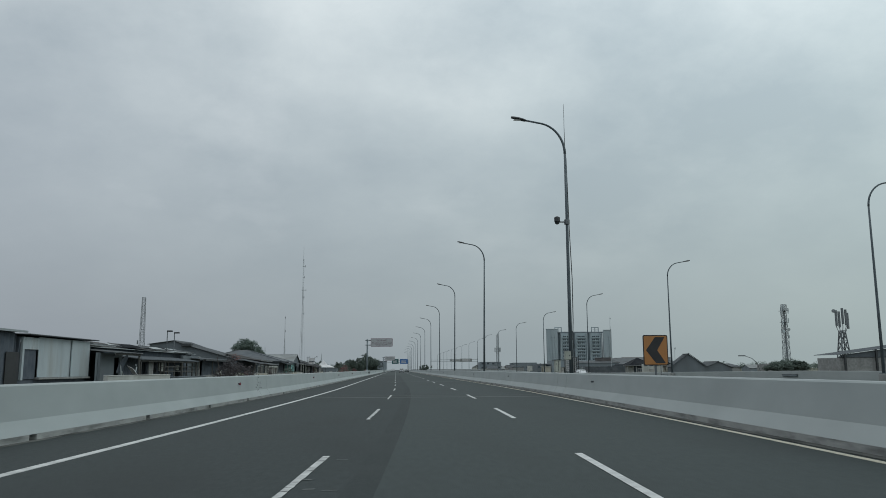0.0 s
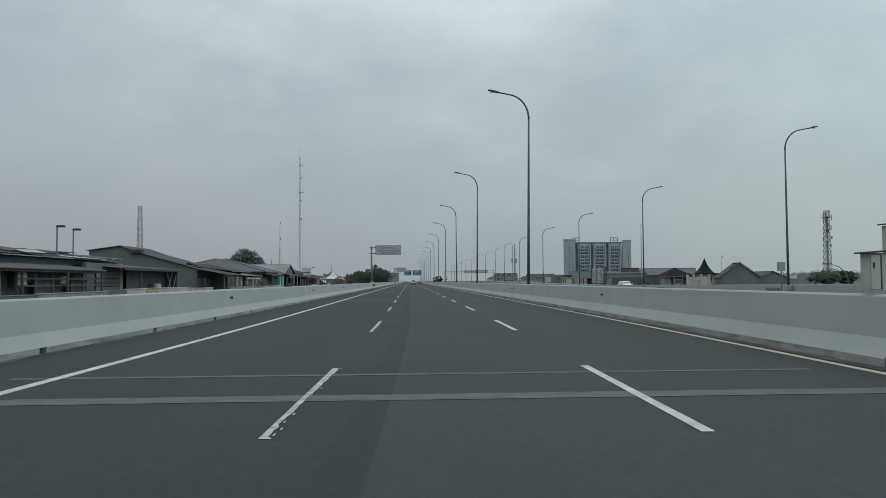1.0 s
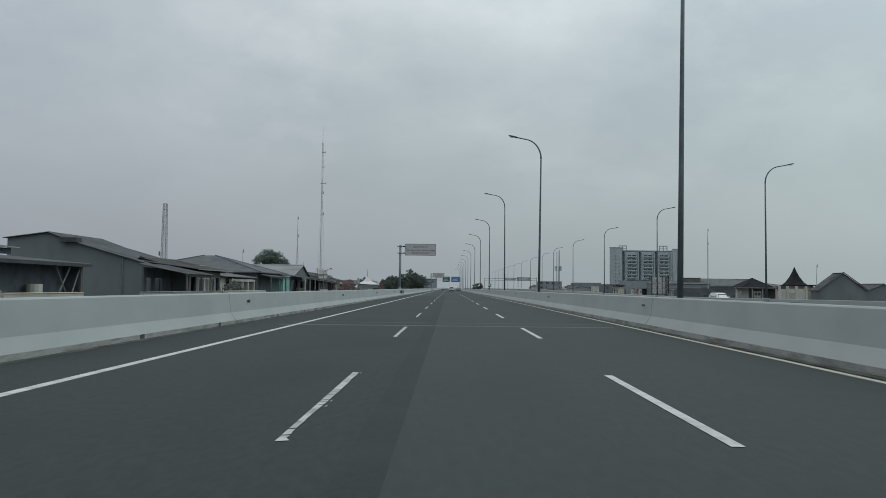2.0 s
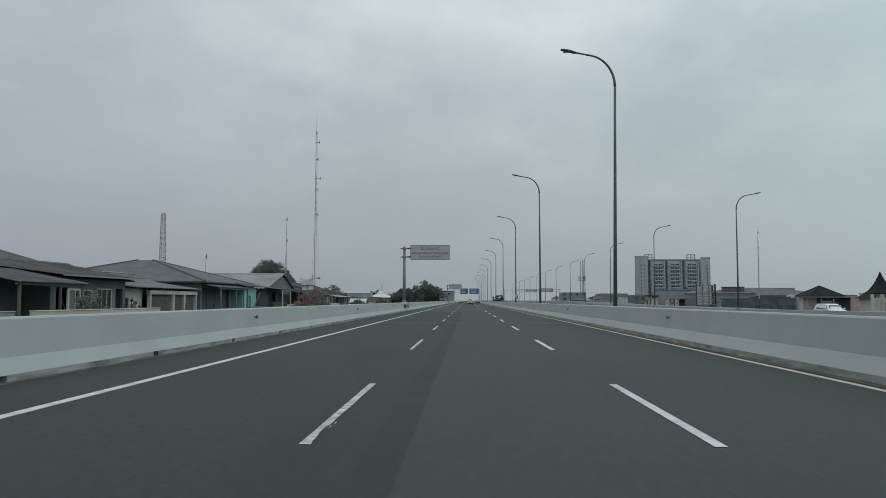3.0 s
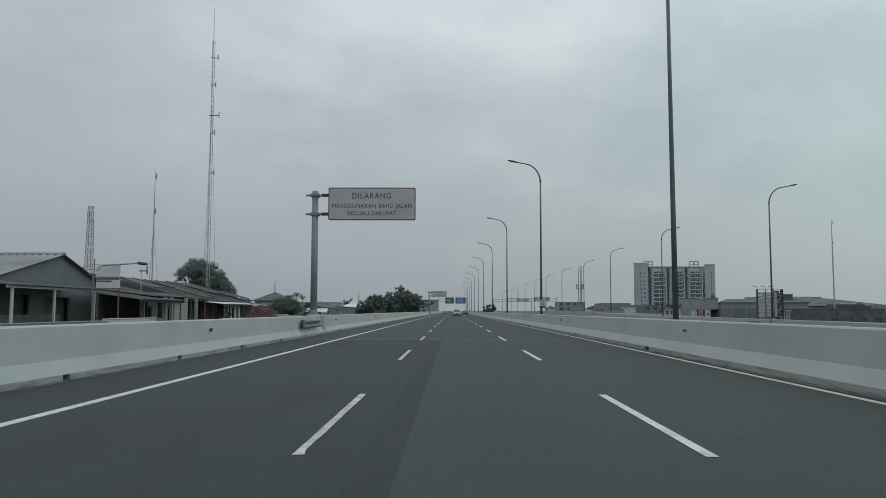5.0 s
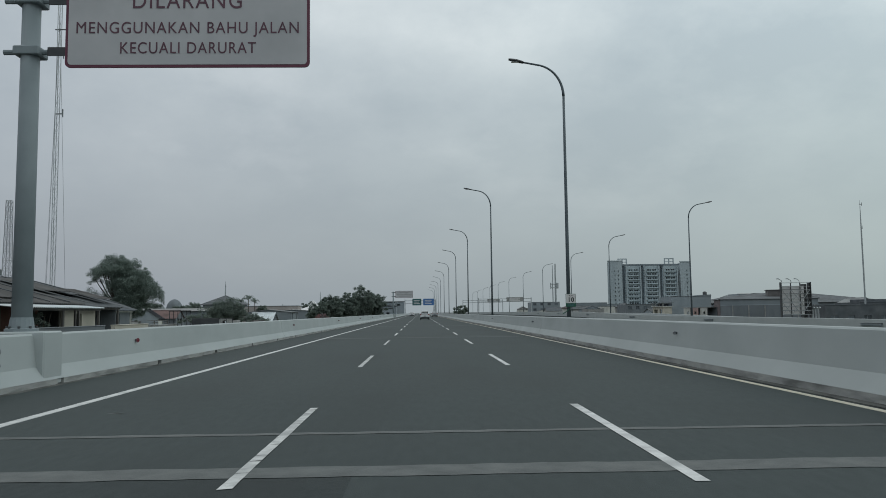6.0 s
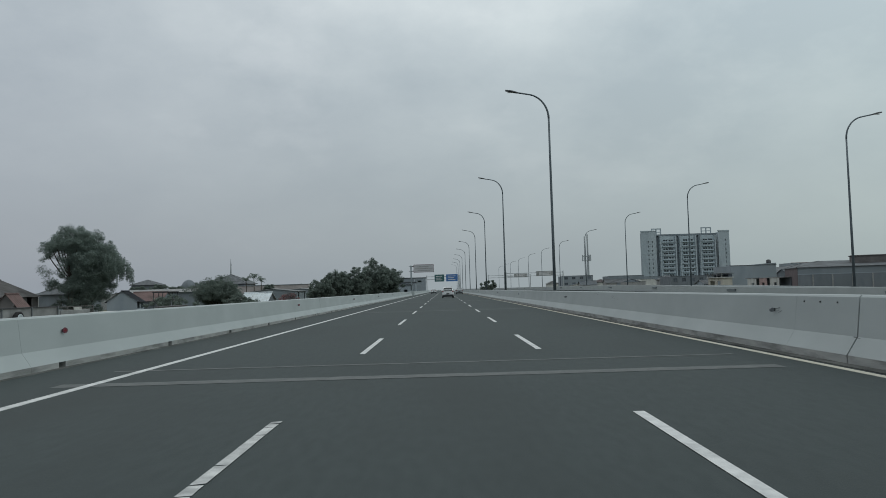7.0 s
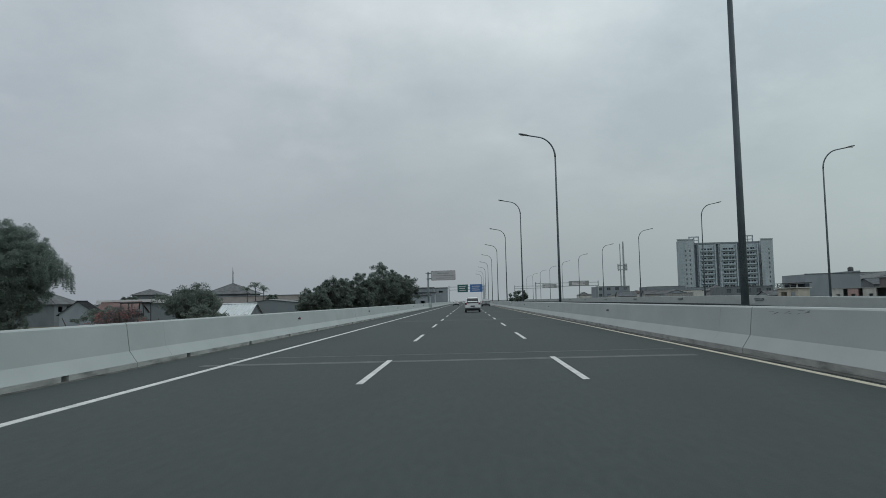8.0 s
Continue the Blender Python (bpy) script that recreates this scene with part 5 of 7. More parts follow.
    gable_block(r, -33, -23.6, 167.6, 181.6, 2.75, 4.6, "x", "wall_grey", "roof_pale", 0.6, [(169, 172.5, GROUND, 2.1), (174, 177, 0.2, 2.0)], 0.57, 0.45, [(-32, -29, GROUND, 2.3), (-28.6, -24.6, GROUND, 2.3)])
    lean_roof(r, -23.7, -21.2, 166.5, 176, 2.8, 2.5, "roof_grey", 0.2, (167, 171, 175.6), "wall_pale")
    part("back_panel", Solid().box(-24.1, -24.0, 168.2, 177.6, GROUND, 2.2), "dark_inside", r)
    part("verandah_hedge", Solid().box(-23.0, -22.6, 168, 174, GROUND, 1.0, 0.05), "leaf", r)
    # white box sign over the canopy
    r = thing("board", "white rectangular board above a lean-to canopy", "sign board", at=(-20.0, 174.2, 0))
    part("panel", Solid().box(-0.7, 0.68, -0.05, 0.0, 2.5, 3.85, 0.01), "sign_white", r)
    part("stripe", Solid().box(-0.68, 0.66, -0.056, -0.048, 2.98, 3.16), "wall_grey", r)
    part("lower_stripe", Solid().box(-0.68, 0.2, -0.056, -0.048, 2.86, 2.95), "roof_rust", r)
    for x in (-0.62, 0.6):
        part("leg", Solid().box(x - 0.04, x + 0.04, 0.0, 0.06, GROUND, 3.8), "wood", r)
    part("aerial", Solid().tube([(-0.9, 0.1, 2.4), (-0.9, 0.1, 4.2)], 0.03, 6), "galv", r)
    for z in (3.3, 3.6, 3.9):
        part("aerial_bar", Solid().tube([(-1.3, 0.1, z), (-0.5, 0.1, z)], 0.015, 5), "galv", r)
    r = thing("lean_to", "row of low lean-to roofs of rusty and grey sheets", "shed")
    lean_roof(r, -28, -21.0, 182.4, 196, 4.0, 2.16, "roof_maroon", 0.25, (183, 188.4, 192, 195.6))
    lean_roof(r, -28.4, -21.0, 196, 206, 4.02, 2.1, "roof_brown", 0.25, (196.5, 200, 203, 205.6))
    lean_roof(r, -28.6, -21.6, 206, 213.8, 4.1, 1.95, "roof_grey", 0.25, (206.5, 210, 213.4))
    for y0, z in ((199, 3.35), (203.4, 3.1), (209.6, 3.3)):
        part("patch_sheet", Solid().ribbed((-23.6, y0, z - 0.45), (-23.6, y0 + 1.4, z - 0.45), (-27.4, y0 + 1.4, z + 0.58), (-27.4, y0, z + 0.58), 0.2, 0.02), "roof_grey", r, "paler patch on the roof")
    for k in range(12):
        y = 183.6 + 2.55 * k
        zb = 4.0 + 0.02 * (k % 3)
        part("sheet_seam", Solid().tube([(-27.9, y, zb + 0.03), (-21.1, y + 0.1, 2.2)], 0.035, 5), "roof_grey" if k % 3 else "roof_far", r, "raised sheet seam")
    for y0, y1, x0, x1, m in ((186, 190.5, -25.6, -22.0, "roof_black"), (192.5, 195, -27, -24.5, "roof_grey"), (197.5, 200, -24.6, -21.6, "roof_brown"), (207, 210.5, -27.2, -24, "roof_brown"), (211.0, 213.5, -25, -22.2, "roof_brown")):
        za, zb2 = 4.03 + (x1 + 28) * -0.268, 4.03 + (x0 + 28) * -0.268
        part("overlaid_sheet", Solid().ribbed((x1, y0, za + 0.06), (x1, y1, za + 0.06), (x0, y1, zb2 + 0.06), (x0, y0, zb2 + 0.06), 0.22, 0.02, 0.02), m, r, "darker overlaid roof sheet")
    lean_roof(r, -22.6, -19.4, 195.6, 205, 2.12, 1.82, "zinc", 0.2, (195.9, 200, 204.7), name="lower_canopy")
    lean_roof(r, -23, -18.8, 176.4, 183.6, 2.5, 1.92, "roof_brown", 0.2, (177, 180, 183.4), "dark_metal", name="front_canopy")
    lean_roof(r, -24, -19.6, 180.5, 190, 2.75, 2.2, "roof_grey", 0.2, name="middle_canopy")
    part("panel_wall", Solid().box(-19.2, -19.05, 182.3, 184.8, GROUND, 1.75), "wall_block", r, "grey white block panel")
    for k in range(6):
        part("block_joint", Solid().box(-19.06, -19.04, 182.3, 184.8, 0.3 + 0.26 * k, 0.32 + 0.26 * k), "wall_grey", r)
    for y in (181.0, 182.1, 185.0, 187.2):
        part("casing_post", Solid().box(-19.3, -19.1, y - 0.09, y + 0.09, GROUND, 2.1, 0.01), "wall_block", r)
    part("low_wall", Solid().box(-19.2, -19.0, 176.6, 181.0, GROUND, 0.75), "wall_brown", r)
    part("back_wall", Solid().box(-28.4, -28, 182.6, 213.6, GROUND, 3.7), "wall_block", r)
    part("end_wall", Solid().prism([(-28, GROUND), (-22, GROUND), (-22, 1.9), (-28, 3.7)], "y", 213.3, 213.5), "wall_grey", r)
    for a, b, m in ((185.2, 188.2, "wall_pale"), (189, 192.6, "wall_block"), (193.2, 197.6, "dark_inside"), (198, 203, "roof_rust"), (206, 211, "wall_beige")):
        part("front_wall", Solid().wall("x", -22.6, 0.14, a, b, GROUND, 1.9, [((a + b) / 2 - 0.5, (a + b) / 2 + 0.4, GROUND if m == "dark_inside" else 0.4, 1.5)]), m, r)
    # house before the big tree
    r = thing("house", "small house with a grey roof and pale porch", "house", group="houses by the road")
    gable_block(r, -36, -27.5, 218, 231, 2.1, 3.6, "y", "wall_grey", "roof_grey", 0.6, [(219, 222.5, GROUND, 1.5), (225, 228.5, 0, 1.5)])
    lean_roof(r, -28, -25.2, 218, 226, 2.2, 1.8, "roof_dark", 0.2, (218.4, 221, 225.6), "wall_pale")


left_row()


def yard_fence():
    r = thing("yard_fence", "low dark rail fence hung with pale sheets in a yard", "fence")
    for y in (244, 249, 254, 259):
        part("post", Solid().box(-33.06, -32.94, y - 0.06, y + 0.06, GROUND, 0.74, 0.01), "wood", r)
    for z in (0.2, 0.45, 0.7):
        part("rail", Solid().box(-33.03, -32.97, 243.8, 259.2, z - 0.04, z + 0.04), "wood", r)
    for y0, y1, z0, z1, m in ((245, 248, 0.0, 0.6, "wall_block"), (250, 253, -0.3, 0.5, "wall_grey"), (255, 256.5, 0.1, 0.65, "wall_pale")):
        part("sheet", Solid().ribbed((-32.8, y0, z0), (-32.8, y1, z0), (-32.85, y1, z1), (-32.85, y0, z1), 0.4, 0.02), m, r)


yard_fence()


def parked_trailer():
    r = thing("trailer", "grey flatbed trailer with a black rail parked behind the barrier", "trailer", at=(-13.7, 210.2, GROUND))
    part("side_board", Solid().ribbed((-0.03, 0.0, 2.7), (-0.03, 3.6, 2.7), (-0.03, 3.6, 3.42), (-0.03, 0.0, 3.42), 0.6, 0.015), "wall_block", r)
    part("bed", Solid().box(-1.9, -0.06, 0.0, 3.6, 2.65, 2.78, 0.01), "dark_metal", r)
    part("end_board", Solid().box(-1.9, -0.06, 0.0, 0.06, 2.78, 3.5, 0.01), "dark_metal", r)
    part("top_rail", Solid().box(-0.07, 0.02, -0.1, 3.75, 3.44, 3.48, 0.006), "black", r, "black steel top rail")
    for y in (0.02, 1.8, 3.56):
        part("stake", Solid().box(-0.01, 0.03, y - 0.02, y + 0.02, 2.6, 3.46, 0.005), "galv", r)
    w = part("spare_wheel", Solid().tube([(0.06, 0.75, 3.08), (0.09, 0.75, 3.08), (0.18, 0.75, 3.08), (0.2, 0.75, 3.08)], [0.24, 0.27, 0.27, 0.24], 20), "rubber", r)
    part("rim", Solid().tube([(0.19, 0.75, 3.08), (0.215, 0.75, 3.08)], [0.2, 0.18], 14), "zinc", w, "pale wheel disc")
    for y in (0.5, 3.1):
        for x in (-1.7, -0.25):
            part("leg", Solid().box(x - 0.06, x + 0.06, y - 0.06, y + 0.06, 0, 2.65, 0.01), "dark_metal", r)
    r = thing("board", "faded pink panel leaning beside a trailer", "board", at=(-13.75, 214.1, GROUND))
    part("panel", Solid().box(-0.04, 0.0, 0.0, 2.3, 2.7, 3.3, 0.01), "wall_block", r)
    part("stripe", Solid().box(0.0, 0.008, 0.1, 1.5, 2.75, 2.98), "roof_rust", r, "dull red lower stripe")
    for y in (0.2, 2.1):
        part("leg", Solid().box(-0.1, -0.04, y, y + 0.08, 0, 3.2, 0.005), "wood", r)


parked_trailer()


def yard_carport():
    r = thing("carport", "open dark steel carport frame with a flat top", "carport", at=(-64.6, 358, GROUND))
    for x in (0.1, 2.2, 4.4):
        for y in (0.1, 3.4):
            part("post", Solid().box(x - 0.07, x + 0.07, y - 0.07, y + 0.07, 0, 4.85, 0.01), "dark_metal", r)
    for y in (0.1, 3.4):
        part("beam", Solid().box(-0.1, 4.6, y - 0.09, y + 0.09, 4.75, 4.95, 0.01), "dark_metal", r)
    part("roof", Solid().ribbed((-0.2, -0.2, 4.97), (4.7, -0.2, 4.97), (4.7, 3.7, 5.02), (-0.2, 3.7, 5.02), 0.3, 0.02), "roof_grey", r)
    r = thing("building", "long low building with a white flat roof edge", "building", group="houses beyond the yards")
    part("wall", Solid().box(-78, -58.5, 378, 386, GROUND, 2.6), "wall_far", r)
    part("roof", Solid().box(-78.4, -58.1, 377.5, 386.4, 2.6, 2.85, 0.02), "roof_grey", r)
    part("fascia", Solid().box(-78.5, -58, 377.3, 377.5, 2.5, 3.3, 0.01), "sign_white", r, "white painted roof edge")


yard_carport()


def far_left_houses():
    for x0, x1, y0, y1, eave, ridge, wall, roof, lab, kind in (
        (-69.2, -62.8, 345, 348.2, 0.8, 2.9, "wall_far", "roof_black", "pale gable house with a dark roof", "y"),
        (-72.4, -64.8, 364, 371, 0.8, 2.75, "wall_grey", "tile_red", "long low house with a red tile roof", "x"),
        (-80, -67, 300, 314, 2.2, 5.0, "wall_brown", "roof_brown", "house with a brown stained roof beyond the yard wall", "y"),
        (-64.0, -61.4, 297, 300, 1.0, 2.5, "wall_brown", "tile_red", "small house with a rusty red gable roof", "y"),
        (-39.5, -34.4, 337, 345, 0.0, 1.75, "wall_grey", "zinc", "low shed with a bright zinc roof", "x"),
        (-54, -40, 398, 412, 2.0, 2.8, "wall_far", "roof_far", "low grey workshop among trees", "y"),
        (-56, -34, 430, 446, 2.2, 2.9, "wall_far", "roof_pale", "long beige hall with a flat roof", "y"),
    ):
        r = thing("house", lab, "house", group="houses beyond the yards")
        gable_block(r, x0, x1, y0, y1, eave, ridge, kind, wall, roof, 0.5, [(y0 + 1.5, y0 + 3, -0.8, eave - 0.3), (y1 - 3.5, y1 - 2, -0.8, eave - 0.3)], 0.5, 0.5)
    for x0, x1, y0, y1, eave, ridge, wall, roof, lab in (
        (-151, -139.6, 560, 572, 7.6, 10.2, "wall_grey", "roof_grey", "distant grey house with a pyramid roof"),
        (-88.4, -73.6, 474, 489, 5.6, 9.4, "wall_grey", "roof_grey", "distant house with a tall grey hip roof"),
        (-88, -76, 300, 316, 2.4, 5.0, "wall_grey", "roof_maroon", "house with a dark hip roof"),
        (-112, -100, 400, 412, 3.0, 6.4, "wall_grey", "roof_grey", "far house with a grey hip roof"),
    ):
        r = thing("house", lab, "house", group="houses beyond the yards")
        hip_block(r, x0, x1, y0, y1, eave, ridge, wall, roof, 0.8, 0.4, [(y0 + 2, y0 + 4, 1, 2.4), (y0 + 6, y0 + 8, 1, 2.4)])
    r = thing("hall", "long pale rose windowless hall wall behind trees", "building")
    part("wall", Solid().box(-82, -48, 462, 471, GROUND, 4.5), "wall_rose", r)
    part("parapet", Solid().box(-82.2, -47.8, 461.8, 471.2, 4.5, 4.7, 0.03), "wall_far", r)
    r = thing("event_tent", "white pointed canvas tent", "tent", at=(-48, 507, GROUND))
    vs = [(-7, -7, 5.2), (7, -7, 5.2), (7, 7, 5.2), (-7, 7, 5.2), (-2.2, -2.2, 7.0), (2.2, -2.2, 7.0), (2.2, 2.2, 7.0), (-2.2, 2.2, 7.0), (0, 0, 9.9)]
    fs = [(i, (i + 1) % 4, 4 + (i + 1) % 4, 4 + i) for i in range(4)] + [(4 + i, 4 + (i + 1) % 4, 8) for i in range(4)] + [(3, 2, 1, 0)]
    part("canopy", Solid().add(vs, fs), "sign_white", r)
    for x in (-6.8, 6.8):
        for y in (-6.8, 6.8):
            part("pole", Solid().tube([(x, y, 0), (x, y, 5.2)], 0.08, 6), "galv_pale", r)
    for k, (x, y, w, h) in enumerate(((-10.5, 384, 5, 2.6), (-16, 396, 6, 4.4), (-9.6, 402, 4, 3.4), (-13, 440, 7, 5.2), (-12, 520, 9, 6.5))):
        r = thing("building", "small grey flat-roofed building beside the road", "building", group="far small buildings")
        part("wall", Solid().wall("y", y, 0.2, x - w / 2, x + w / 2, GROUND, h, [(x - w * 0.3, x - w * 0.12, h - 1.8, h - 1.1), (x + w * 0.12, x + w * 0.3, h - 1.8, h - 1.1)]), "wall_far", r)
        part("side_wall", Solid().box(x + w / 2 - 0.2, x + w / 2, y + 0.2, y + 8, GROUND, h).box(x - w / 2, x - w / 2 + 0.2, y + 0.2, y + 8, GROUND, h).box(x - w / 2, x + w / 2, y + 8, y + 8.2, GROUND, h), "wall_far", r)
        part("roof", Solid().box(x - w / 2 - 0.2, x + w / 2 + 0.2, y - 0.2, y + 8.4, h, h + 0.25, 0.02), "roof_grey", r)


far_left_houses()


# ---- buildings on the right ----
def flat_building(name, lab, x0, x1, y0, y1, top, wall, roof="roof_grey", bays=0, storey=3.0, parapet=0.35, band=None):
    r = thing(name, lab, "building", group="town buildings")
    holes = []
    if bays:
        z = GROUND + 1.0
        while z + 1.3 < top - 0.4:
            for k in range(bays):
                w = (x1 - x0) / bays
                holes.append((x0 + w * (k + 0.28), x0 + w * (k + 0.72), z, z + 1.3))
            z += storey
    part("wall", Solid().wall("y", y0, 0.25, x0, x1, GROUND, top, holes).wall("x", x0, 0.25, y0 + 0.25, y1, GROUND, top).wall("x", x1 - 0.25, 0.25, y0 + 0.25, y1, GROUND, top).wall("y", y1, 0.25, x0, x1, GROUND, top), wall, r)
    part("roof", Solid().box(x0 + 0.25, x1 - 0.25, y0 + 0.25, y1, top - parapet - 0.2, top - parapet), roof, r)
    part("coping", Solid().box(x0 - 0.1, x1 + 0.1, y0 - 0.1, y0 + 0.3, top, top + 0.14, 0.02), band or roof, r)
    for h in holes:
        wd = part("window", Solid().box(h[0], h[1], y0 + 0.14, y0 + 0.18, h[2], h[3]), "apt_pane", r)
        part("mullion", Solid().box((h[0] + h[1]) / 2 - 0.05, (h[0] + h[1]) / 2 + 0.05, y0 + 0.1, y0 + 0.14, h[2], h[3]), "wall_grey", wd)
    return r


def right_side():
    r = flat_building("building", "low pale building with a rising dark shed roof", 59.6, 84, 104, 109.5, 2.5, "wall_block", "roof_dark", 5, 3.0)
    part("shed_roof", Solid().ribbed((59.5, 103.6, 2.96), (86, 103.6, 6.4), (86, 110.5, 6.4), (59.5, 110.5, 2.96), 0.4), "roof_dark", r)
    part("gable_panel", Solid().prism([(59.8, 2.5), (84, 2.5), (84, 6.0), (59.8, 2.85)], "y", 104.1, 104.2), "wall_grey", r)
    for k in range(6):
        part("column", Solid().box(60 + 4.5 * k, 60.25 + 4.5 * k, 103.5, 103.75, GROUND, 3.0 + 0.58 * k), "dark_metal", r)
    # spire, gable and hip houses
    r = thing("house", "pale house with a low dark hip roof", "house", group="houses across the road")
    hip_block(r, 73.8, 79.8, 245.6, 252.0, 2.3, 4.5, "wall_pale", "roof_black", 0.7, 0.9)
    for x in (71.6, 74.5, 77.0, 80.6):
        part("column", Solid().box(x, x + 0.28, 243.0, 243.28, GROUND, 1.9, 0.02), "wall_block", r)
    part("porch_slab", Solid().box(71.0, 82.2, 242.6, 245.5, 1.9, 2.15, 0.03), "roof_far", r)
    for x0, x1, m in ((71.6, 74.4, "wall_pale"), (74.4, 79.0, "dark_inside"), (79.0, 81.8, "black")):
        part("porch_panel", Solid().box(x0, x1, 244.8, 244.9, GROUND, 1.9), m, r)
    part("porch_gate", Solid().wall("y", 243.1, 0.06, 75.0, 76.8, GROUND, 1.2, [(75.2, 75.8, 0.2, 0.9), (76.0, 76.6, 0.2, 0.9)]), "wall_block", r, "pale slatted gate")
    r = thing("gate_wall", "pink and white gateway wall in front of a pavilion", "wall")
    part("pink_wall", Solid().box(77.4, 79.7, 236, 236.3, GROUND, 2.1), "wall_pink", r, "faded pink plaster")
    for x in (72.6, 75.6):
        part("pillar", Solid().box(x, x + 0.6, 222, 222.6, GROUND, 2.3, 0.03), "wall_pale", r)
    part("gate_beam", Solid().box(72.3, 76.5, 221.8, 222.8, 2.3, 2.75, 0.03), "wall_pale", r)
    part("gate_panel", Solid().box(73.2, 75.6, 222.2, 222.3, GROUND, 1.6), "wall_beige", r)
    r = thing("pavilion", "pavilion with a steep dark pointed roof", "building")
    part("body", Solid().wall("y", 216, 0.2, 71.4, 76.6, GROUND, 1.7, [(72, 73.6, 0, 1.4), (74.4, 76, 0, 1.4)]).box(71.4, 76.6, 220.8, 221, GROUND, 1.7).box(71.4, 71.6, 216.2, 220.8, GROUND, 1.7).box(76.4, 76.6, 216.2, 220.8, GROUND, 1.7), "wall_pale", r)
    vs, fs = [], []
    prof = ((3.2, 1.7), (2.3, 2.3), (1.4, 3.2), (0.75, 4.4), (0.3, 5.6), (0.03, 6.5))
    for w, z in prof:
        vs += [(74 - w, 218.5 - w, z), (74 + w, 218.5 - w, z), (74 + w, 218.5 + w, z), (74 - w, 218.5 + w, z)]
    for i in range(len(prof) - 1):
        for j in range(4):
            k = (j + 1) % 4
            fs.append((i * 4 + j, i * 4 + k, i * 4 + 4 + k, i * 4 + 4 + j))
    fs += [(3, 2, 1, 0), tuple(len(vs) - 4 + j for j in range(4))]
    part("roof", Solid().add(vs, fs), "roof_black", r, "steep curved dark roof")
    r = thing("house", "grey house with a plain plastered gable", "house", group="houses across the road")
    gable_block(r, 71, 79.8, 201, 204.5, 1.7, 4.9, "y", "wall_grey", "roof_grey", 0.3)
    part("bargeboard", Solid().prism([(70.5, 1.32), (70.5, 1.62), (75.4, 5.12), (80.3, 1.62), (80.3, 1.32), (75.4, 4.95)], "y", 200.62, 200.70), "roof_dark", r)
    r = thing("house", "small grey house with a lean-to", "house", group="houses across the road")
    gable_block(r, 80.5, 88, 203, 212, 1.4, 2.9, "y", "wall_grey", "roof_grey", 0.4)
    r = thing("gate_wall", "pale plaster wall with low pillars across the road", "wall")
    part("wall_body", Solid().wall("y", 199, 0.2, 62.4, 67.6, GROUND, 1.7, [(64.0, 65.4, GROUND, 1.0)]), "wall_pale", r)
    for x in (62.3, 63.8, 65.5, 67.3):
        part("pillar", Solid().box(x, x + 0.4, 198.9, 199.3, GROUND, 2.25, 0.03), "wall_pale", r)
    r = thing("house", "small yellowish house with a dark thin roof edge", "house", group="houses across the road")
    part("wall", Solid().wall("y", 207, 0.2, 69.2, 72.6, GROUND, 2.4, [(70.2, 71.4, 0.6, 1.8)]).wall("x", 69.2, 0.2, 207.2, 211, GROUND, 2.4).wall("x", 72.4, 0.2, 207.2, 211, GROUND, 2.4), "wall_beige", r)
    part("roof", Solid().box(68.4, 73.4, 206.3, 211.6, 2.4, 2.62, 0.03), "roof_black", r)
    # long hall set at a slant to the road, its panelled end towards the yards
    r = thing("hall", "long blue-grey hall with pale pilasters and a low roof", "building", at=(77.0, 353.0, 0), turn=-17)
    hip_block(r, 0.0, 23.0, 0.0, 21.0, 3.8, 4.9, "wall_far", "roof_grey", 0.3, 9.0)
    part("side_cladding", Solid().box(-0.08, -0.01, 0.2, 20.8, GROUND, 3.7), "wall_mauve", r, "dull red painted side")
    part("string_course", Solid().box(-0.05, 23.05, -0.1, -0.01, 2.2, 2.36), "wall_far", r)
    for k in range(6):
        x = 2.8 + 3.85 * k
        part("pilaster", Solid().box(x, x + 0.26, -0.14, -0.01, GROUND, 2.2), "wall_block", r)
        part("infill", Solid().box(x + 0.28, min(x + 3.83, 22.9), -0.06, -0.01, GROUND, 2.18), "wall_grey", r, "darker infill panel")
    part("infill", Solid().box(0.1, 2.78, -0.06, -0.01, GROUND, 2.18), "wall_grey", r, "darker infill panel")
    part("roof_block", Solid().box(12.3, 19.8, 6.4, 11.0, 3.9, 6.0).box(12.1, 20.0, 6.2, 11.2, 6.0, 6.2, 0.03), "wall_brown", r, "low brownish block on the roof")
    # three white bays under a dark roof
    r = thing("kiosk_row", "row of three white and pink bays under a grey roof", "kiosk")
    for y0, y1, m in ((363.8, 368.8, "wall_pale"), (370.6, 374.8, "wall_pink"), (376.8, 382.2, "wall_pale")):
        part("bay_wall", Solid().wall("x", 77.5, 0.2, y0, y1, GROUND, 1.75, [(y0 + 1.2, y0 + 2.8, 0.0, 0.7)]), m, r)
    part("back_wall", Solid().box(79.5, 79.7, 362, 383.5, GROUND, 1.76), "wall_grey", r)
    part("roof", Solid().box(77.35, 79.8, 362, 383.5, 1.78, 1.9, 0.02), "wall_block", r)
    r = flat_building("building", "grey block with a plain side and a roof tank", 78.8, 91.4, 397, 410, 5.4, "wall_far", "roof_grey", 0)
    part("roof_slope", Solid().prism([(83.5, 5.4), (91.4, 5.4), (91.4, 5.95), (88.5, 5.85)], "y", 396.9, 404), "wall_far", r)
    r = thing("shop", "low yellowish shop with a railed upper floor", "shop")
    part("wall", Solid().wall("x", 74.0, 0.2, 390, 401, GROUND, 2.2, [(391.5, 394, -0.4, 1.4), (396, 399.5, -0.4, 1.4)]).box(74.2, 76.6, 390, 390.2, GROUND, 2.2).box(74.2, 76.6, 400.8, 401, GROUND, 2.2), "wall_beige", r)
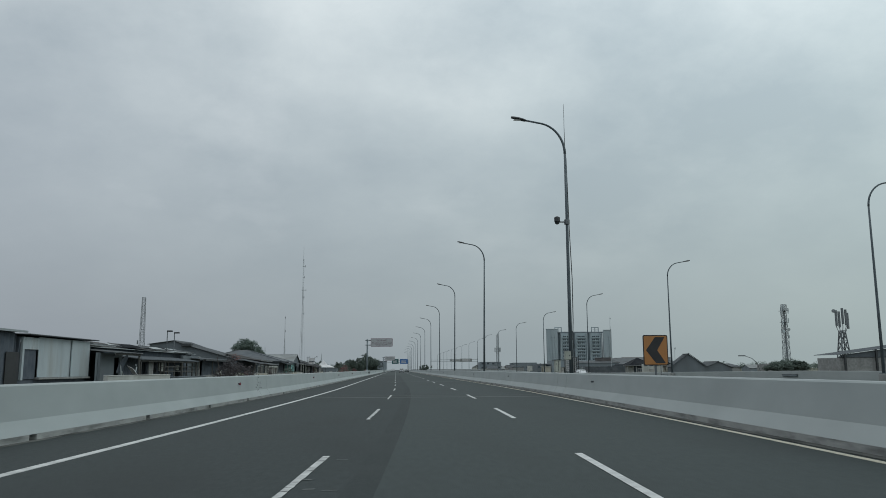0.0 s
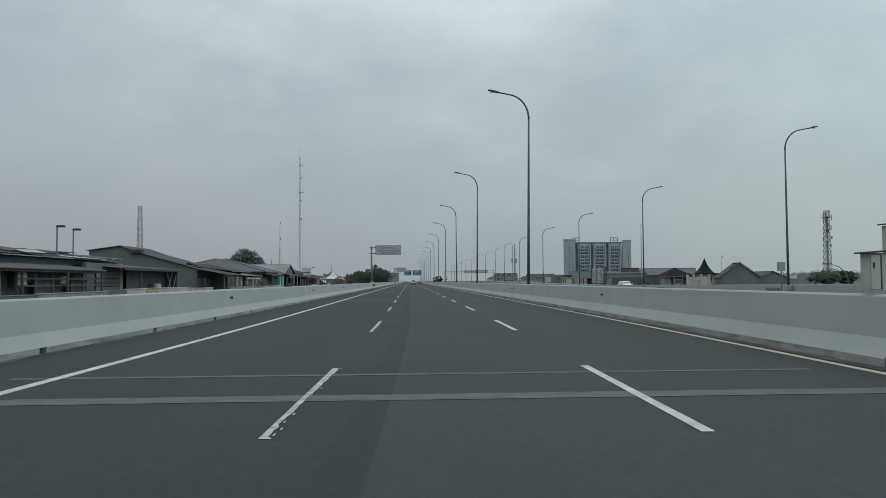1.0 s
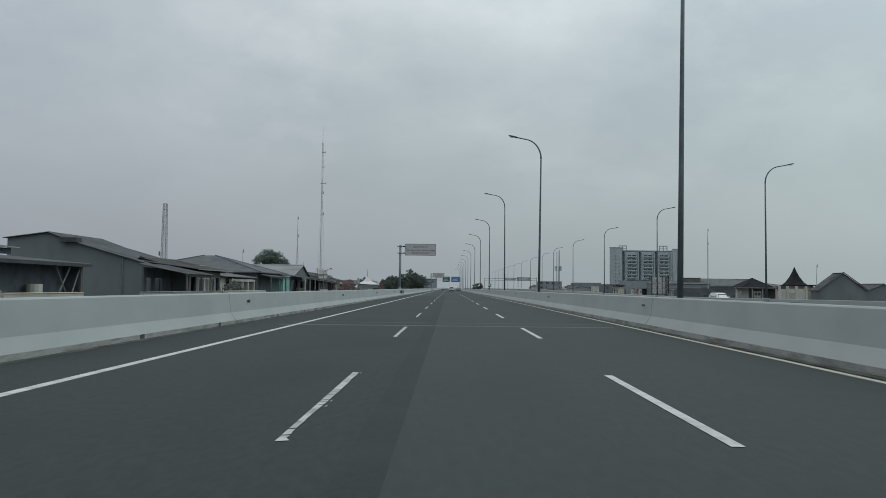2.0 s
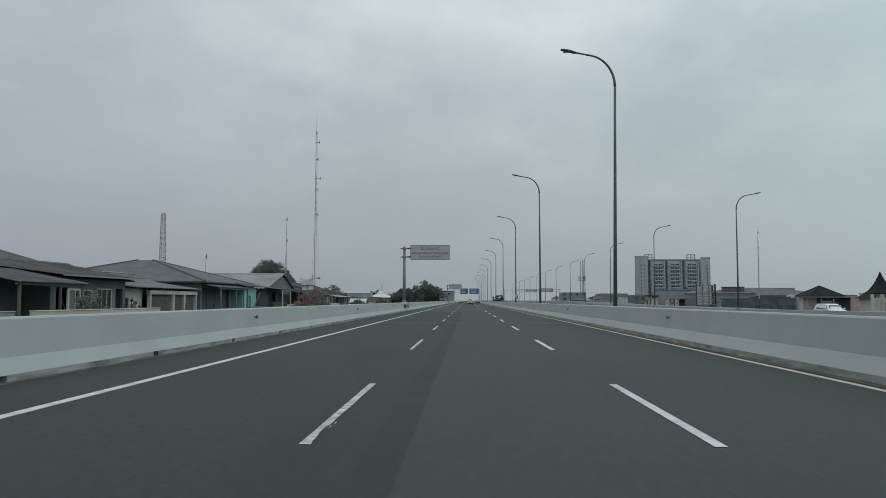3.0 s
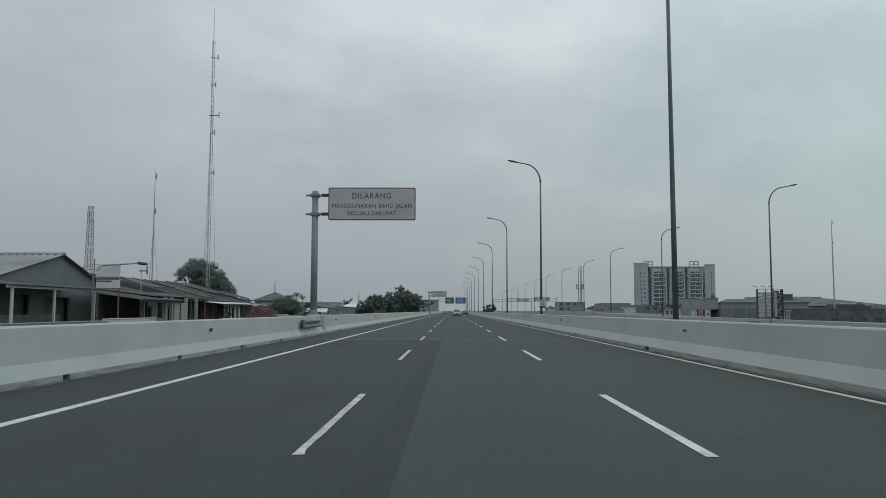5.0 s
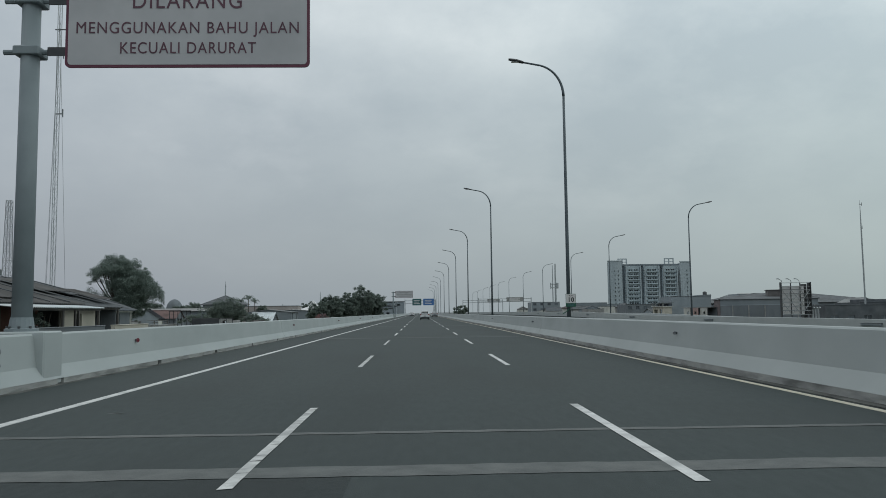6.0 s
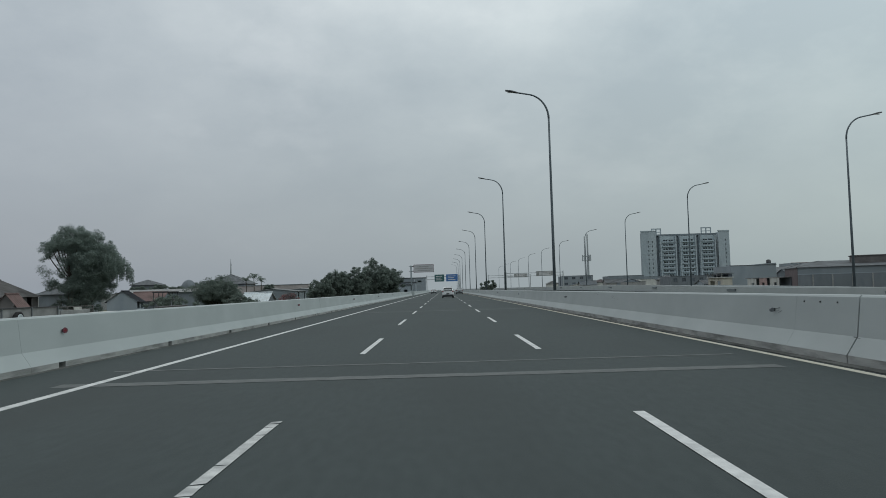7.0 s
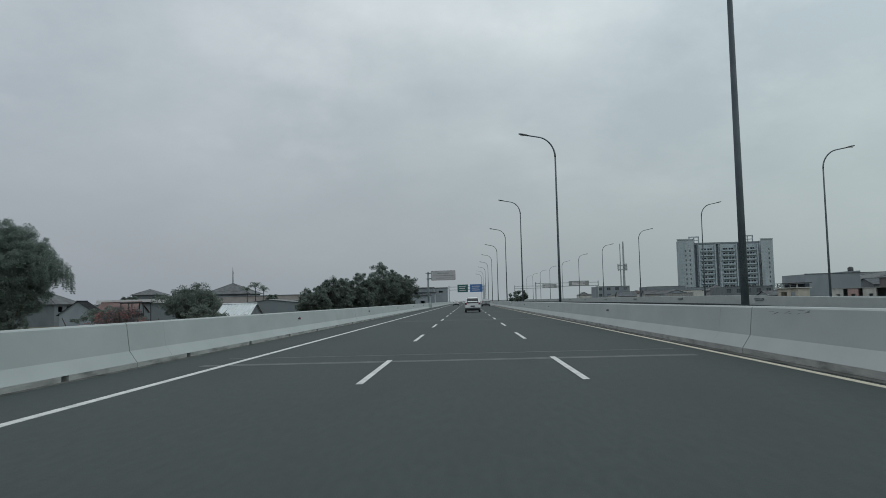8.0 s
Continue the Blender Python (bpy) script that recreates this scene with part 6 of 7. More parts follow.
    part("floor_slab", Solid().box(73.6, 76.9, 389.6, 401.4, 2.2, 2.4, 0.02), "wall_pale", r)
    part("upper_wall", Solid().box(75.6, 76.6, 390, 401, 2.4, 3.2), "dark_inside", r)
    for y in (390, 393.6, 397.2, 400.8):
        part("post", Solid().box(73.8, 74.0, y, y + 0.2, 2.4, 3.3), "wall_pale", r)
    part("roof", Solid().box(73.4, 77.0, 389.4, 401.6, 3.3, 3.45, 0.02), "roof_grey", r)
    part("rail", Solid().box(73.82, 73.9, 390, 401, 2.8, 2.88), "dark_metal", r)
    r = thing("house", "small house with a dark roof behind the kiosks", "house", group="houses across the road")
    gable_block(r, 98, 108, 404, 413, 2.9, 4.3, "x", "wall_grey", "roof_dark", 0.5)
    flat_building("building", "low slate grey wall of a yard building", 72, 90, 292, 300, 1.75, "wall_slate", "roof_dark", 6, parapet=0.2)
    r = flat_building("building", "slate grey stepped building with a dark opening", 84.6, 93, 303, 312, 2.3, "wall_slate", "roof_dark", 3)
    part("upper_storey", Solid().box(87.1, 92.6, 305, 311, 2.1, 2.9, 0.03), "wall_slate", r)
    r = thing("warehouse", "large grey warehouse with a broad hip roof", "building")
    hip_block(r, 105, 166, 424, 468, 3.4, 7.2, "wall_grey", "roof_grey", 0.6, 1.0)
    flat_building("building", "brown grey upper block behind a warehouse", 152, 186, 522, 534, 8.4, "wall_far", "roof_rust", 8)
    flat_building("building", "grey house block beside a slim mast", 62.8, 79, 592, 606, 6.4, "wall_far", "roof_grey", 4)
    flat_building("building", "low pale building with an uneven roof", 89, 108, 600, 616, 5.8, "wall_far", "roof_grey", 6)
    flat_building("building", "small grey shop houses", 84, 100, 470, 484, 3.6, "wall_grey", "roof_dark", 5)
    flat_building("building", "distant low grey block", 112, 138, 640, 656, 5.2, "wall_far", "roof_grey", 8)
    # roof tank
    r = thing("water_tank", "dark round water tank on a flat roof", "water tank", at=(90.2, 399, 5.2))
    part("body", Solid().tube([(0, 0, 0.3), (0, 0, 0.5), (0, 0, 1.5), (0, 0, 1.75)], [0.55, 0.65, 0.65, 0.25], 14), "dark_metal", r, smooth=True)
    part("stand", Solid().box(-0.7, 0.7, -0.7, 0.7, 0.0, 0.3), "concrete", r)


right_side()


def billboard_frame():
    r = thing("billboard", "bare steel billboard seen from its braced side", "billboard", at=(63.7, 286, 0))
    for x in (-2.4, -0.8, 0.8, 2.4):
        part("upright", Solid().box(x - 0.06, x + 0.06, -0.06, 0.1, GROUND, 5.6, 0.01), "dark_metal", r)
    for z in (0.2, 0.9, 1.6, 2.3, 3.0, 3.7, 4.4, 5.0, 5.6):
        part("crossbar", Solid().box(-2.5, 2.5, -0.17, -0.06, z - 0.04, z + 0.04), "galv_pale", r)
    for x0 in (-2.4, -0.8, 0.8):
        for z0 in (0.2, 2.3):
            part("brace", Solid().tube([(x0, -0.14, z0), (x0 + 1.6, -0.14, z0 + 2.1)], 0.05, 6), "galv_pale", r)
            part("brace", Solid().tube([(x0 + 1.6, -0.14, z0), (x0, -0.14, z0 + 2.1)], 0.035, 6), "galv", r)
    for z in (0.95, 1.65, 2.35, 3.05, 3.75, 4.45, 5.15):
        part("panel_strip", Solid().box(-2.5, 1.5, 0.16, 0.22, z - 0.64, z - 0.06), "sign_white", r, "pale panel back")
    part("edge_strip", Solid().box(-2.62, -2.5, -0.2, 0.25, GROUND, 5.7), "dark_metal", r)
    part("side_panel", Solid().box(2.5, 2.6, -0.3, 1.0, 0.3, 5.7), "dark_metal", r)
    for x in (1.5, 2.0):
        part("back_upright", Solid().box(x, x + 0.18, 0.5, 1.5, GROUND, 5.4), "dark_metal", r)
    for x in (-2.2, -0.6, 0.8):
        arm = part("lamp_arm", Solid().tube([(x, 0.1, 5.6), (x - 0.3, -0.3, 6.0), (x - 1.0, -0.7, 6.25)], 0.04, 6), "dark_metal", r)
        part("lamp_head", Solid().box(x - 1.3, x - 0.9, -0.85, -0.55, 6.2, 6.36, 0.03), "galv_pale", arm)
    for x in (3.0, 3.5, 4.0):
        part("duct", Solid().tube([(x, 0.5, GROUND), (x, 0.5, 1.1), (x + 0.2, 0.2, 1.4)], 0.16, 8), "galv_pale", r)


billboard_frame()


# ---- apartment block ----
def apartment():
    root = thing("apartment_block", "tall blue-grey apartment block with stacked balconies", "apartment building", at=(0, 742, 0))
    floors = 11
    z0, step = -1.05, 3.14

    def face(x0, x1, y, top, cols, wall):
        holes = []
        x0, x1 = x0 + (x1 - x0) * 0.2, x1 - (x1 - x0) * 0.18
        w = (x1 - x0) / cols
        for f in range(floors):
            z = z0 + step * f
            if z + 1.9 > top:
                break
            for c in range(cols):
                holes.append((x0 + w * (c + (0.2 if c % 2 == 0 else 0.06)), x0 + w * (c + (0.94 if c % 2 == 0 else 0.8)), z + 0.95, z + 2.15))
        return holes

    # wings, recesses and bays from left to right
    for x0, x1, y, top, name in ((143.7, 154.8, 0.0, 38.6, "wing"), (199.6, 207.6, 0.0, 37.6, "wing")):
        part(name, Solid().wall("y", y, 0.4, x0, x1, GROUND, top, [(x0 + (x1 - x0) * 0.6, x0 + (x1 - x0) * 0.7, z0 + step * f, z0 + step * f + 1.4) for f in range(11)] if x0 > 190 else [(x0 + (x1 - x0) * q, x0 + (x1 - x0) * q + 0.8, z0 + step * f, z0 + step * f + 1.3) for f in range(11) for q in (0.45, 0.7)]).box(x0 + 3.6, x1, y + 0.9, y + 16, GROUND, top - 0.02), "apt_wall", root)
        part("parapet", Solid().box(x0 - 0.1, x1 + 0.1, y - 0.3, y + 1.2, top, top + 0.7), "apt_wall", root)
        for k in range(5):
            part("groove", Solid().box(x0 + 0.4, x1 - 0.4, y - 0.06, y, GROUND + 6 + 6.4 * k, GROUND + 6.15 + 6.4 * k), "apt_band", root)
    part("core", Solid().box(154.8, 199.6, 5.0, 16, GROUND, 35.6), "apt_wall", root)
    part("core_parapet", Solid().box(154.8, 199.6, 2.6, 5.0, 35.4, 36.6), "apt_recess", root)
    for x0, x1 in ((154.8, 157.4), (170.1, 171.8), (184.5, 186.3), (198.6, 199.6)):
        part("recess_wall", Solid().box(x0, x1, 4.0, 5.0, GROUND, 35.0), "apt_recess", root)
    for bx0, bx1, cols in ((157.4, 170.1, 4), (171.8, 184.5, 4), (186.3, 198.6, 4)):
        bay = thing("bay", at=(0, 0, 0))
        bay.parent = root
        holes = face(bx0, bx1, 2.2, 35, cols, "apt_band")
        part("bay_wall", Solid().wall("y", 2.2, 0.5, bx0, bx1, GROUND, 35.2, holes).box(bx0, bx0 + 0.4, 2.7, 5, GROUND, 35.2).box(bx1 - 0.4, bx1, 2.7, 5, GROUND, 35.2), "apt_band", bay)
        for f in range(floors):
            z = z0 + step * f
            part("balcony", Solid().box(bx0 + 2.2, bx1 - 1.9, 1.0, 1.2, z + 0.1, z + 0.95).box(bx0 + 2.2, bx1 - 1.9, 1.2, 2.2, z - 0.1, z + 0.1), "apt_band", bay)
        for x in (bx0 + 0.5, bx1 - 1.3):
            part("bay_pier", Solid().box(x, x + 0.8, 0.9, 2.2, GROUND, 35.2), "apt_wall", bay)
        for h in holes:
            part("pane", Solid().box(h[0], h[1], 3.0, 3.1, h[2] - 0.2, h[3]), "apt_pane", bay)
    for x0, x1 in ((153.2, 160.2), (189.4, 196.8)):
        for x in (x0 + 0.3, (x0 + x1) / 2, x1 - 0.3):
            part("roof_post", Solid().box(x - 0.35, x + 0.35, 6, 6.7, 35.6, 40.6), "apt_wall", root)
        part("roof_beam", Solid().box(x0, x1, 5.9, 6.8, 40.4, 41.2), "apt_wall", root)
        part("roof_beam", Solid().box(x0, x1, 5.9, 6.8, 38.2, 38.7), "apt_wall", root)
    part("podium", Solid().wall("y", -3.0, 0.4, 150, 203, GROUND, 4.2, [(152 + 5 * k, 155 + 5 * k, 0.6, 3.0) for k in range(10)]).box(150, 203, -2.6, 0.0, 4.0, 4.2), "apt_wall", root)


apartment()


# ---- the town beyond ----
def town(x_range, y_range, n, seed, hmin, hmax, lab_group, skip):
    rnd = random.Random(seed)
    # mostly pale tones, the haze of distance being part of the colour
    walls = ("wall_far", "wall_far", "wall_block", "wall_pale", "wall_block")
    roofs = ("roof_grey", "roof_pale", "roof_pale", "roof_grey", "roof_dark", "roof_maroon")
    done = 0
    while done < n:
        x, y = rnd.uniform(*x_range), rnd.uniform(*y_range)
        w, d = rnd.uniform(6, 14), rnd.uniform(6, 12)
        if any(a - w < x < b and c - d < y < e for a, b, c, e in skip):
            continue
        done += 1
        e = rnd.uniform(hmin, hmax) * (0.6 + 0.4 * min(1, y / 700))
        kind = rnd.choice(("gable", "gable", "hip", "flat"))
        wl, rf = rnd.choice(walls), rnd.choice(roofs)
        if kind == "flat":
            flat_building("building", "small flat-roofed town building of weathered plaster", x, x + w, y, y + d, e + 0.6, wl, "roof_grey", rnd.choice((2, 3)))
            continue
        r = thing("house", "town house with weathered walls and a low roof", "house", group=lab_group)
        if kind == "hip":
            hip_block(r, x, x + w, y, y + d, e, e + rnd.uniform(1.2, 2.2), wl, rf, 0.5, 0.7)
        else:
            gable_block(r, x, x + w, y, y + d, e, e + rnd.uniform(1.0, 1.8), rnd.choice(("x", "y")), wl, rf, 0.4, (), 0.5, 0.5)


town((58, 190), (325, 700), 46, 5, 0.8, 3.6, "town houses across the road", ((58, 112, 240, 415), (100, 190, 415, 540), (60, 112, 585, 620), (140, 212, 640, 760)))
town((-190, -34), (355, 640), 30, 9, 0.4, 2.6, "town houses beyond the yards", ((-160, -130, 555, 580), (-90, -56, 440, 500), (-60, -34, 395, 450), (-55, -36, 500, 516), (-60, -40, 335, 360), (-95, -58, 350, 400)))


# ---- masts and towers ----
def lattice_tower(name, lab, x, y, top, w0, w1, panels=True, n=14, mat="galv", bar=0.05):
    r = thing(name, lab, "tower", at=(x, y, GROUND))
    h = top - GROUND
    for sx, sy in ((-1, -1), (1, -1), (1, 1), (-1, 1)):
        part("leg", Solid().tube([(sx * w0, sy * w0, 0), (sx * w1, sy * w1, h)], 0.09, 6), mat, r)
    br = Solid()
    for k in range(n):
        a, b = k / n, (k + 1) / n
        wa, wb = w0 + (w1 - w0) * a, w0 + (w1 - w0) * b
        c = ((-1, -1), (1, -1), (1, 1), (-1, 1))
        for j in range(4):
            p, q = c[j], c[(j + 1) % 4]
            br.tube([(p[0] * wa, p[1] * wa, h * a), (q[0] * wb, q[1] * wb, h * b)], bar, 4)
            br.tube([(q[0] * wa, q[1] * wa, h * a), (p[0] * wb, p[1] * wb, h * b)], bar, 4)
            br.tube([(p[0] * wb, p[1] * wb, h * b), (q[0] * wb, q[1] * wb, h * b)], bar, 4)
    part("bracing", br, mat, r)
    if panels:
        for k, (dz, a) in enumerate(((1.2, 0), (1.2, 2.1), (1.2, 4.2), (3.4, 1.0), (3.4, 3.2), (5.5, 5.0), (8.0, 0.6), (11.5, 2.4))):
            px, py = math.cos(a) * (w1 + 0.6), math.sin(a) * (w1 + 0.6)
            part("antenna_panel", Solid().box(px - 0.22, px + 0.22, py - 0.14, py + 0.14, h - dz - 1.9, h - dz, 0.04), "galv_pale", r)
    return r


def slim_mast(name, lab, x, y, top, r0, arms, guys=True):
    r = thing(name, lab, "mast", at=(x, y, GROUND))
    h = top - GROUND
    if r0 > 0.1 and guys:
        # three slim legs tied by zigzag lacing, with a thin whip on top
        feet = [(0.19 * math.cos(2.1 * k), 0.19 * math.sin(2.1 * k)) for k in range(3)]
        n = int(h * 0.9 / 0.55)
        for k in range(3):
            (xa, ya), (xb, yb) = feet[k], feet[(k + 1) % 3]
            part("leg", Solid().tube([(xa, ya, 0), (xa * 0.8, ya * 0.8, h * 0.9)], 0.026, 6), "galv_pale", r)
            zig = []
            for i in range(n + 1):
                f = 1 - 0.2 * i / n
                zig.append(((xa if i % 2 else xb) * f, (ya if i % 2 else yb) * f, h * 0.9 * i / n))
            part("lacing", Solid().tube(zig, 0.009, 4), "galv_pale", r)
        part("whip", Solid().tube([(0, 0, h * 0.89), (0, 0, h)], [0.04, 0.015], 6), "galv_pale", r)
    else:
        part("pole", Solid().tube([(0, 0, 0), (0, 0, h * 0.75), (0, 0, h * 0.93), (0, 0, h)], [r0, r0 * 0.8, r0 * 0.4, r0 * 0.15], 8), "galv_pale", r)
    for z, ln in arms:
        part("side_arm", Solid().tube([(-ln * 0.4, 0, z - GROUND), (ln, 0, z - GROUND)], 0.05, 6), "galv", r)
        part("aerial", Solid().tube([(ln, 0, z - GROUND - 0.25), (ln, 0, z - GROUND + 0.35)], 0.05, 6), "galv", r)
    if guys:
        for k in range(3):
            a = 2.1 * k + 0.4
            part("guy_wire", Solid().tube([(0, 0, h * 0.7), (math.cos(a) * 1.1, math.sin(a) * 1.1, 0)], 0.012, 4), "galv", r)


lattice_tower("lattice_tower", "slim grey lattice radio tower behind the sheds", -131.0, 405.5, 38.6, 1.35, 0.72, False, 15, "tower_steel", 0.055)
part("antenna_group", Solid().box(-2.6, -1.9, -0.4, 0.4, 12, 15.5, 0.1).box(-2.4, -1.9, -0.4, 0.4, 17, 19, 0.1), "galv", bpy.data.objects["lattice_tower"])
lattice_tower("cell_tower", "grey lattice cell tower hung with antenna panels", 183.2, 358, 30.9, 1.45, 0.8, True, 13, "tower_steel", 0.08)
cell = bpy.data.objects["cell_tower"]
part("cable_ladder", Solid().box(-0.35, 0.35, -0.5, -0.3, 0.5, 31.5), "tower_steel", cell, "pale cable ladder")
part("platform", Solid().box(-1.7, 1.7, -1.7, 1.7, 30.2, 30.35).box(-1.5, 1.5, -1.5, 1.5, 24.8, 24.95), "tower_steel", cell)
for px, pz, ph in ((-1.7, 29.6, 3.2), (1.5, 28.9, 2.6), (-0.6, 30.6, 2.6), (0.7, 30.4, 2.9), (1.3, 24.6, 2.2), (-1.4, 23.2, 2.4), (0.5, 19.5, 1.8), (1.2, 17.2, 1.5)):
    part("antenna_panel", Solid().box(px - 0.25, px + 0.25, -1.6, -1.35, pz, pz + ph, 0.05), "zinc", cell)
for px, pz in ((-1.2, 20.5), (1.25, 21.4)):
    part("dish", Solid().tube([(px, -1.1, pz), (px, -1.5, pz), (px, -1.6, pz)], [0.4, 0.75, 0.7], 14), "zinc", cell)
r = lattice_tower("rooftop_antenna", "cluster of pale antenna panels on a short steel frame", 65.3, 112.5, 6.6, 1.1, 0.3, False, 6, "galv")
for px, dz in ((-0.75, 0.3), (-0.3, 0.5), (0.25, 0.0), (0.75, 0.2), (1.0, 0.7)):
    part("antenna_panel", Solid().box(px - 0.15, px + 0.15, -0.12, 0.12, 10.0 - dz, 12.4 - dz, 0.03), "galv", r)
    part("antenna_pole", Solid().tube([(px * 0.6, 0.1, 8.8), (px, 0.1, 9.6), (px, 0.1, 12.3 - dz)], 0.05, 6), "galv", r)
part("dish", Solid().tube([(-1.1, -0.1, 11.9), (-1.25, -0.3, 11.95), (-1.3, -0.36, 11.97)], [0.1, 0.28, 0.25], 12), "galv", r, "small round dish aerial")
slim_mast("radio_mast", "very tall thin guyed radio mast", -27.1, 214.5, 35.4, 0.11, ((29.6, 0.55), (26.5, 0.35), (23.0, 0.8), (21.0, 0.35), (16.5, 0.4)))
slim_mast("radio_mast", "thin grey pole mast with a small head", -30.9, 208.5, 15.7, 0.08, ((15.0, 0.12), (11.4, 0.15)))
slim_mast("radio_mast", "thin pole mast across the road", 81.5, 296, 21.1, 0.16, ((20.3, 0.3), (16.0, 0.2)), False)
slim_mast("radio_mast", "short thin pole behind a hip roof", -31.8, 170.6, 6.7, 0.05, ((6.5, 0.12),), False)
slim_mast("radio_mast", "dark slim aerial above a hip roof", -81.5, 483, 15.3, 0.35, ((13.0, 0.25),), False)
slim_mast("aerial_pole", "thin forked aerial pole over low roofs", -22, 183.8, 4.4, 0.05, ((4.0, 0.4),), False)
yard_lamp = thing("street_lamp", "yard lamp with a long bent arm over low roofs", "street lamp", at=(-19.4, 171.0, GROUND))
part("pole", Solid().tube([(0, 0, 0), (0, 0, 5.6), (0, 1.0, 6.1), (0.2, 5.6, 6.5)], [0.06, 0.05, 0.045, 0.035], 8), "galv", yard_lamp)
part("lamp_head", Solid().box(0.08, 0.36, 5.4, 6.5, 6.42, 6.58, 0.04), "dark_metal", yard_lamp)
slim_mast("aerial_pole", "thin pole with a small head between houses", 76.6, 214, 6.9, 0.06, ((6.6, 0.25),), False)
slim_mast("radio_mast", "faint far lattice pole", -62, 640, 15.0, 0.35, (), False)


def monopole():
    r = thing("monopole", "pale steel monopole with antenna rings", "tower", at=(78.2, 600, GROUND))
    part("pole", Solid().tube([(0, 0, 0), (0, 0, 31)], [0.7, 0.35], 10), "galv_pale", r)
    part("second_pole", Solid().tube([(-1.6, 0, 0), (-1.6, 0, 30)], [0.35, 0.2], 8), "galv_pale", r)
    for z in (17.0, 19.0):
        part("ring", Solid().box(-3.0, 1.4, -0.6, 0.6, z, z + 0.3), "galv_pale", r)
    for x in (-2.9, -1.9, 0.6, 1.3):
        part("antenna_panel", Solid().box(x - 0.3, x + 0.3, -0.8, -0.5, 16.6, 20.0, 0.05), "galv_pale", r)


monopole()


def bent_lamp(x, y):
    r = thing("street_lamp", "low grey lamp with a long curved arm beside houses", "street lamp", at=(x, y, GROUND))
    pts = [(3.9, 0, 0), (3.85, 0, 3.0), (3.4, 0, 4.4), (2.4, 0, 5.3), (1.2, 0, 5.7)]
    part("arm", Solid().tube(pts, [0.09, 0.08, 0.07, 0.06, 0.05], 8), "galv", r)
    part("lamp_head", Solid().box(-0.1, 1.25, -0.14, 0.14, 5.66, 5.86, 0.05), "galv", r)


bent_lamp(61.0, 138.7)


# ---- gantries ----
def gantry(x0, x1, y, boards, top, lab):
    r = thing("sign_gantry", lab, "sign gantry", at=(0, y, 0))
    for x in (x0, x1):
        part("post", Solid().tube([(x, 0, GROUND), (x, 0, top - 0.6)], 0.22, 10), "galv_pale", r)
    for z in (top - 2.6, top - 1.2):
        part("beam", Solid().tube([(x0, 0, z), (x1, 0, z)], 0.14, 8), "galv_pale", r)
    for a, b, c, d, m in boards:
        bd = part("board", rounded_board(a, b, c, d, 0.15, -0.45, -0.35), m, r)
        for k in range(3):
            zz = d - (d - c) * (0.25 + 0.25 * k)
            part("text_bar", Solid().box(a + (b - a) * 0.15, b - (b - a) * (0.2 + 0.1 * (k % 2)), -0.47, -0.45, zz - 0.14, zz + 0.14), "sign_white", bd)
        for xx in (a + 0.4, b - 0.4):
            part("hanger", Solid().box(xx - 0.08, xx + 0.08, -0.36, -0.05, c + 0.2, d - 0.2), "galv", r)


gantry(-8.2, 8.4, 580, ((-4.2, 0.7, 5.3, 8.9, "sign_green"), (1.7, 7.6, 5.3, 8.9, "sign_blue")), 9.1, "sign gantry with blue and green boards over the lanes")
gantry(29.5, 56.0, 545, ((43.5, 52.0, 6.3, 8.5, "concrete"),), 9.0, "sign gantry of the opposite road seen from behind")
gantry(30.0, 58.0, 698, ((47.2, 56.0, 7.8, 10.2, "concrete"),), 10.6, "far sign gantry of the opposite road seen from behind")


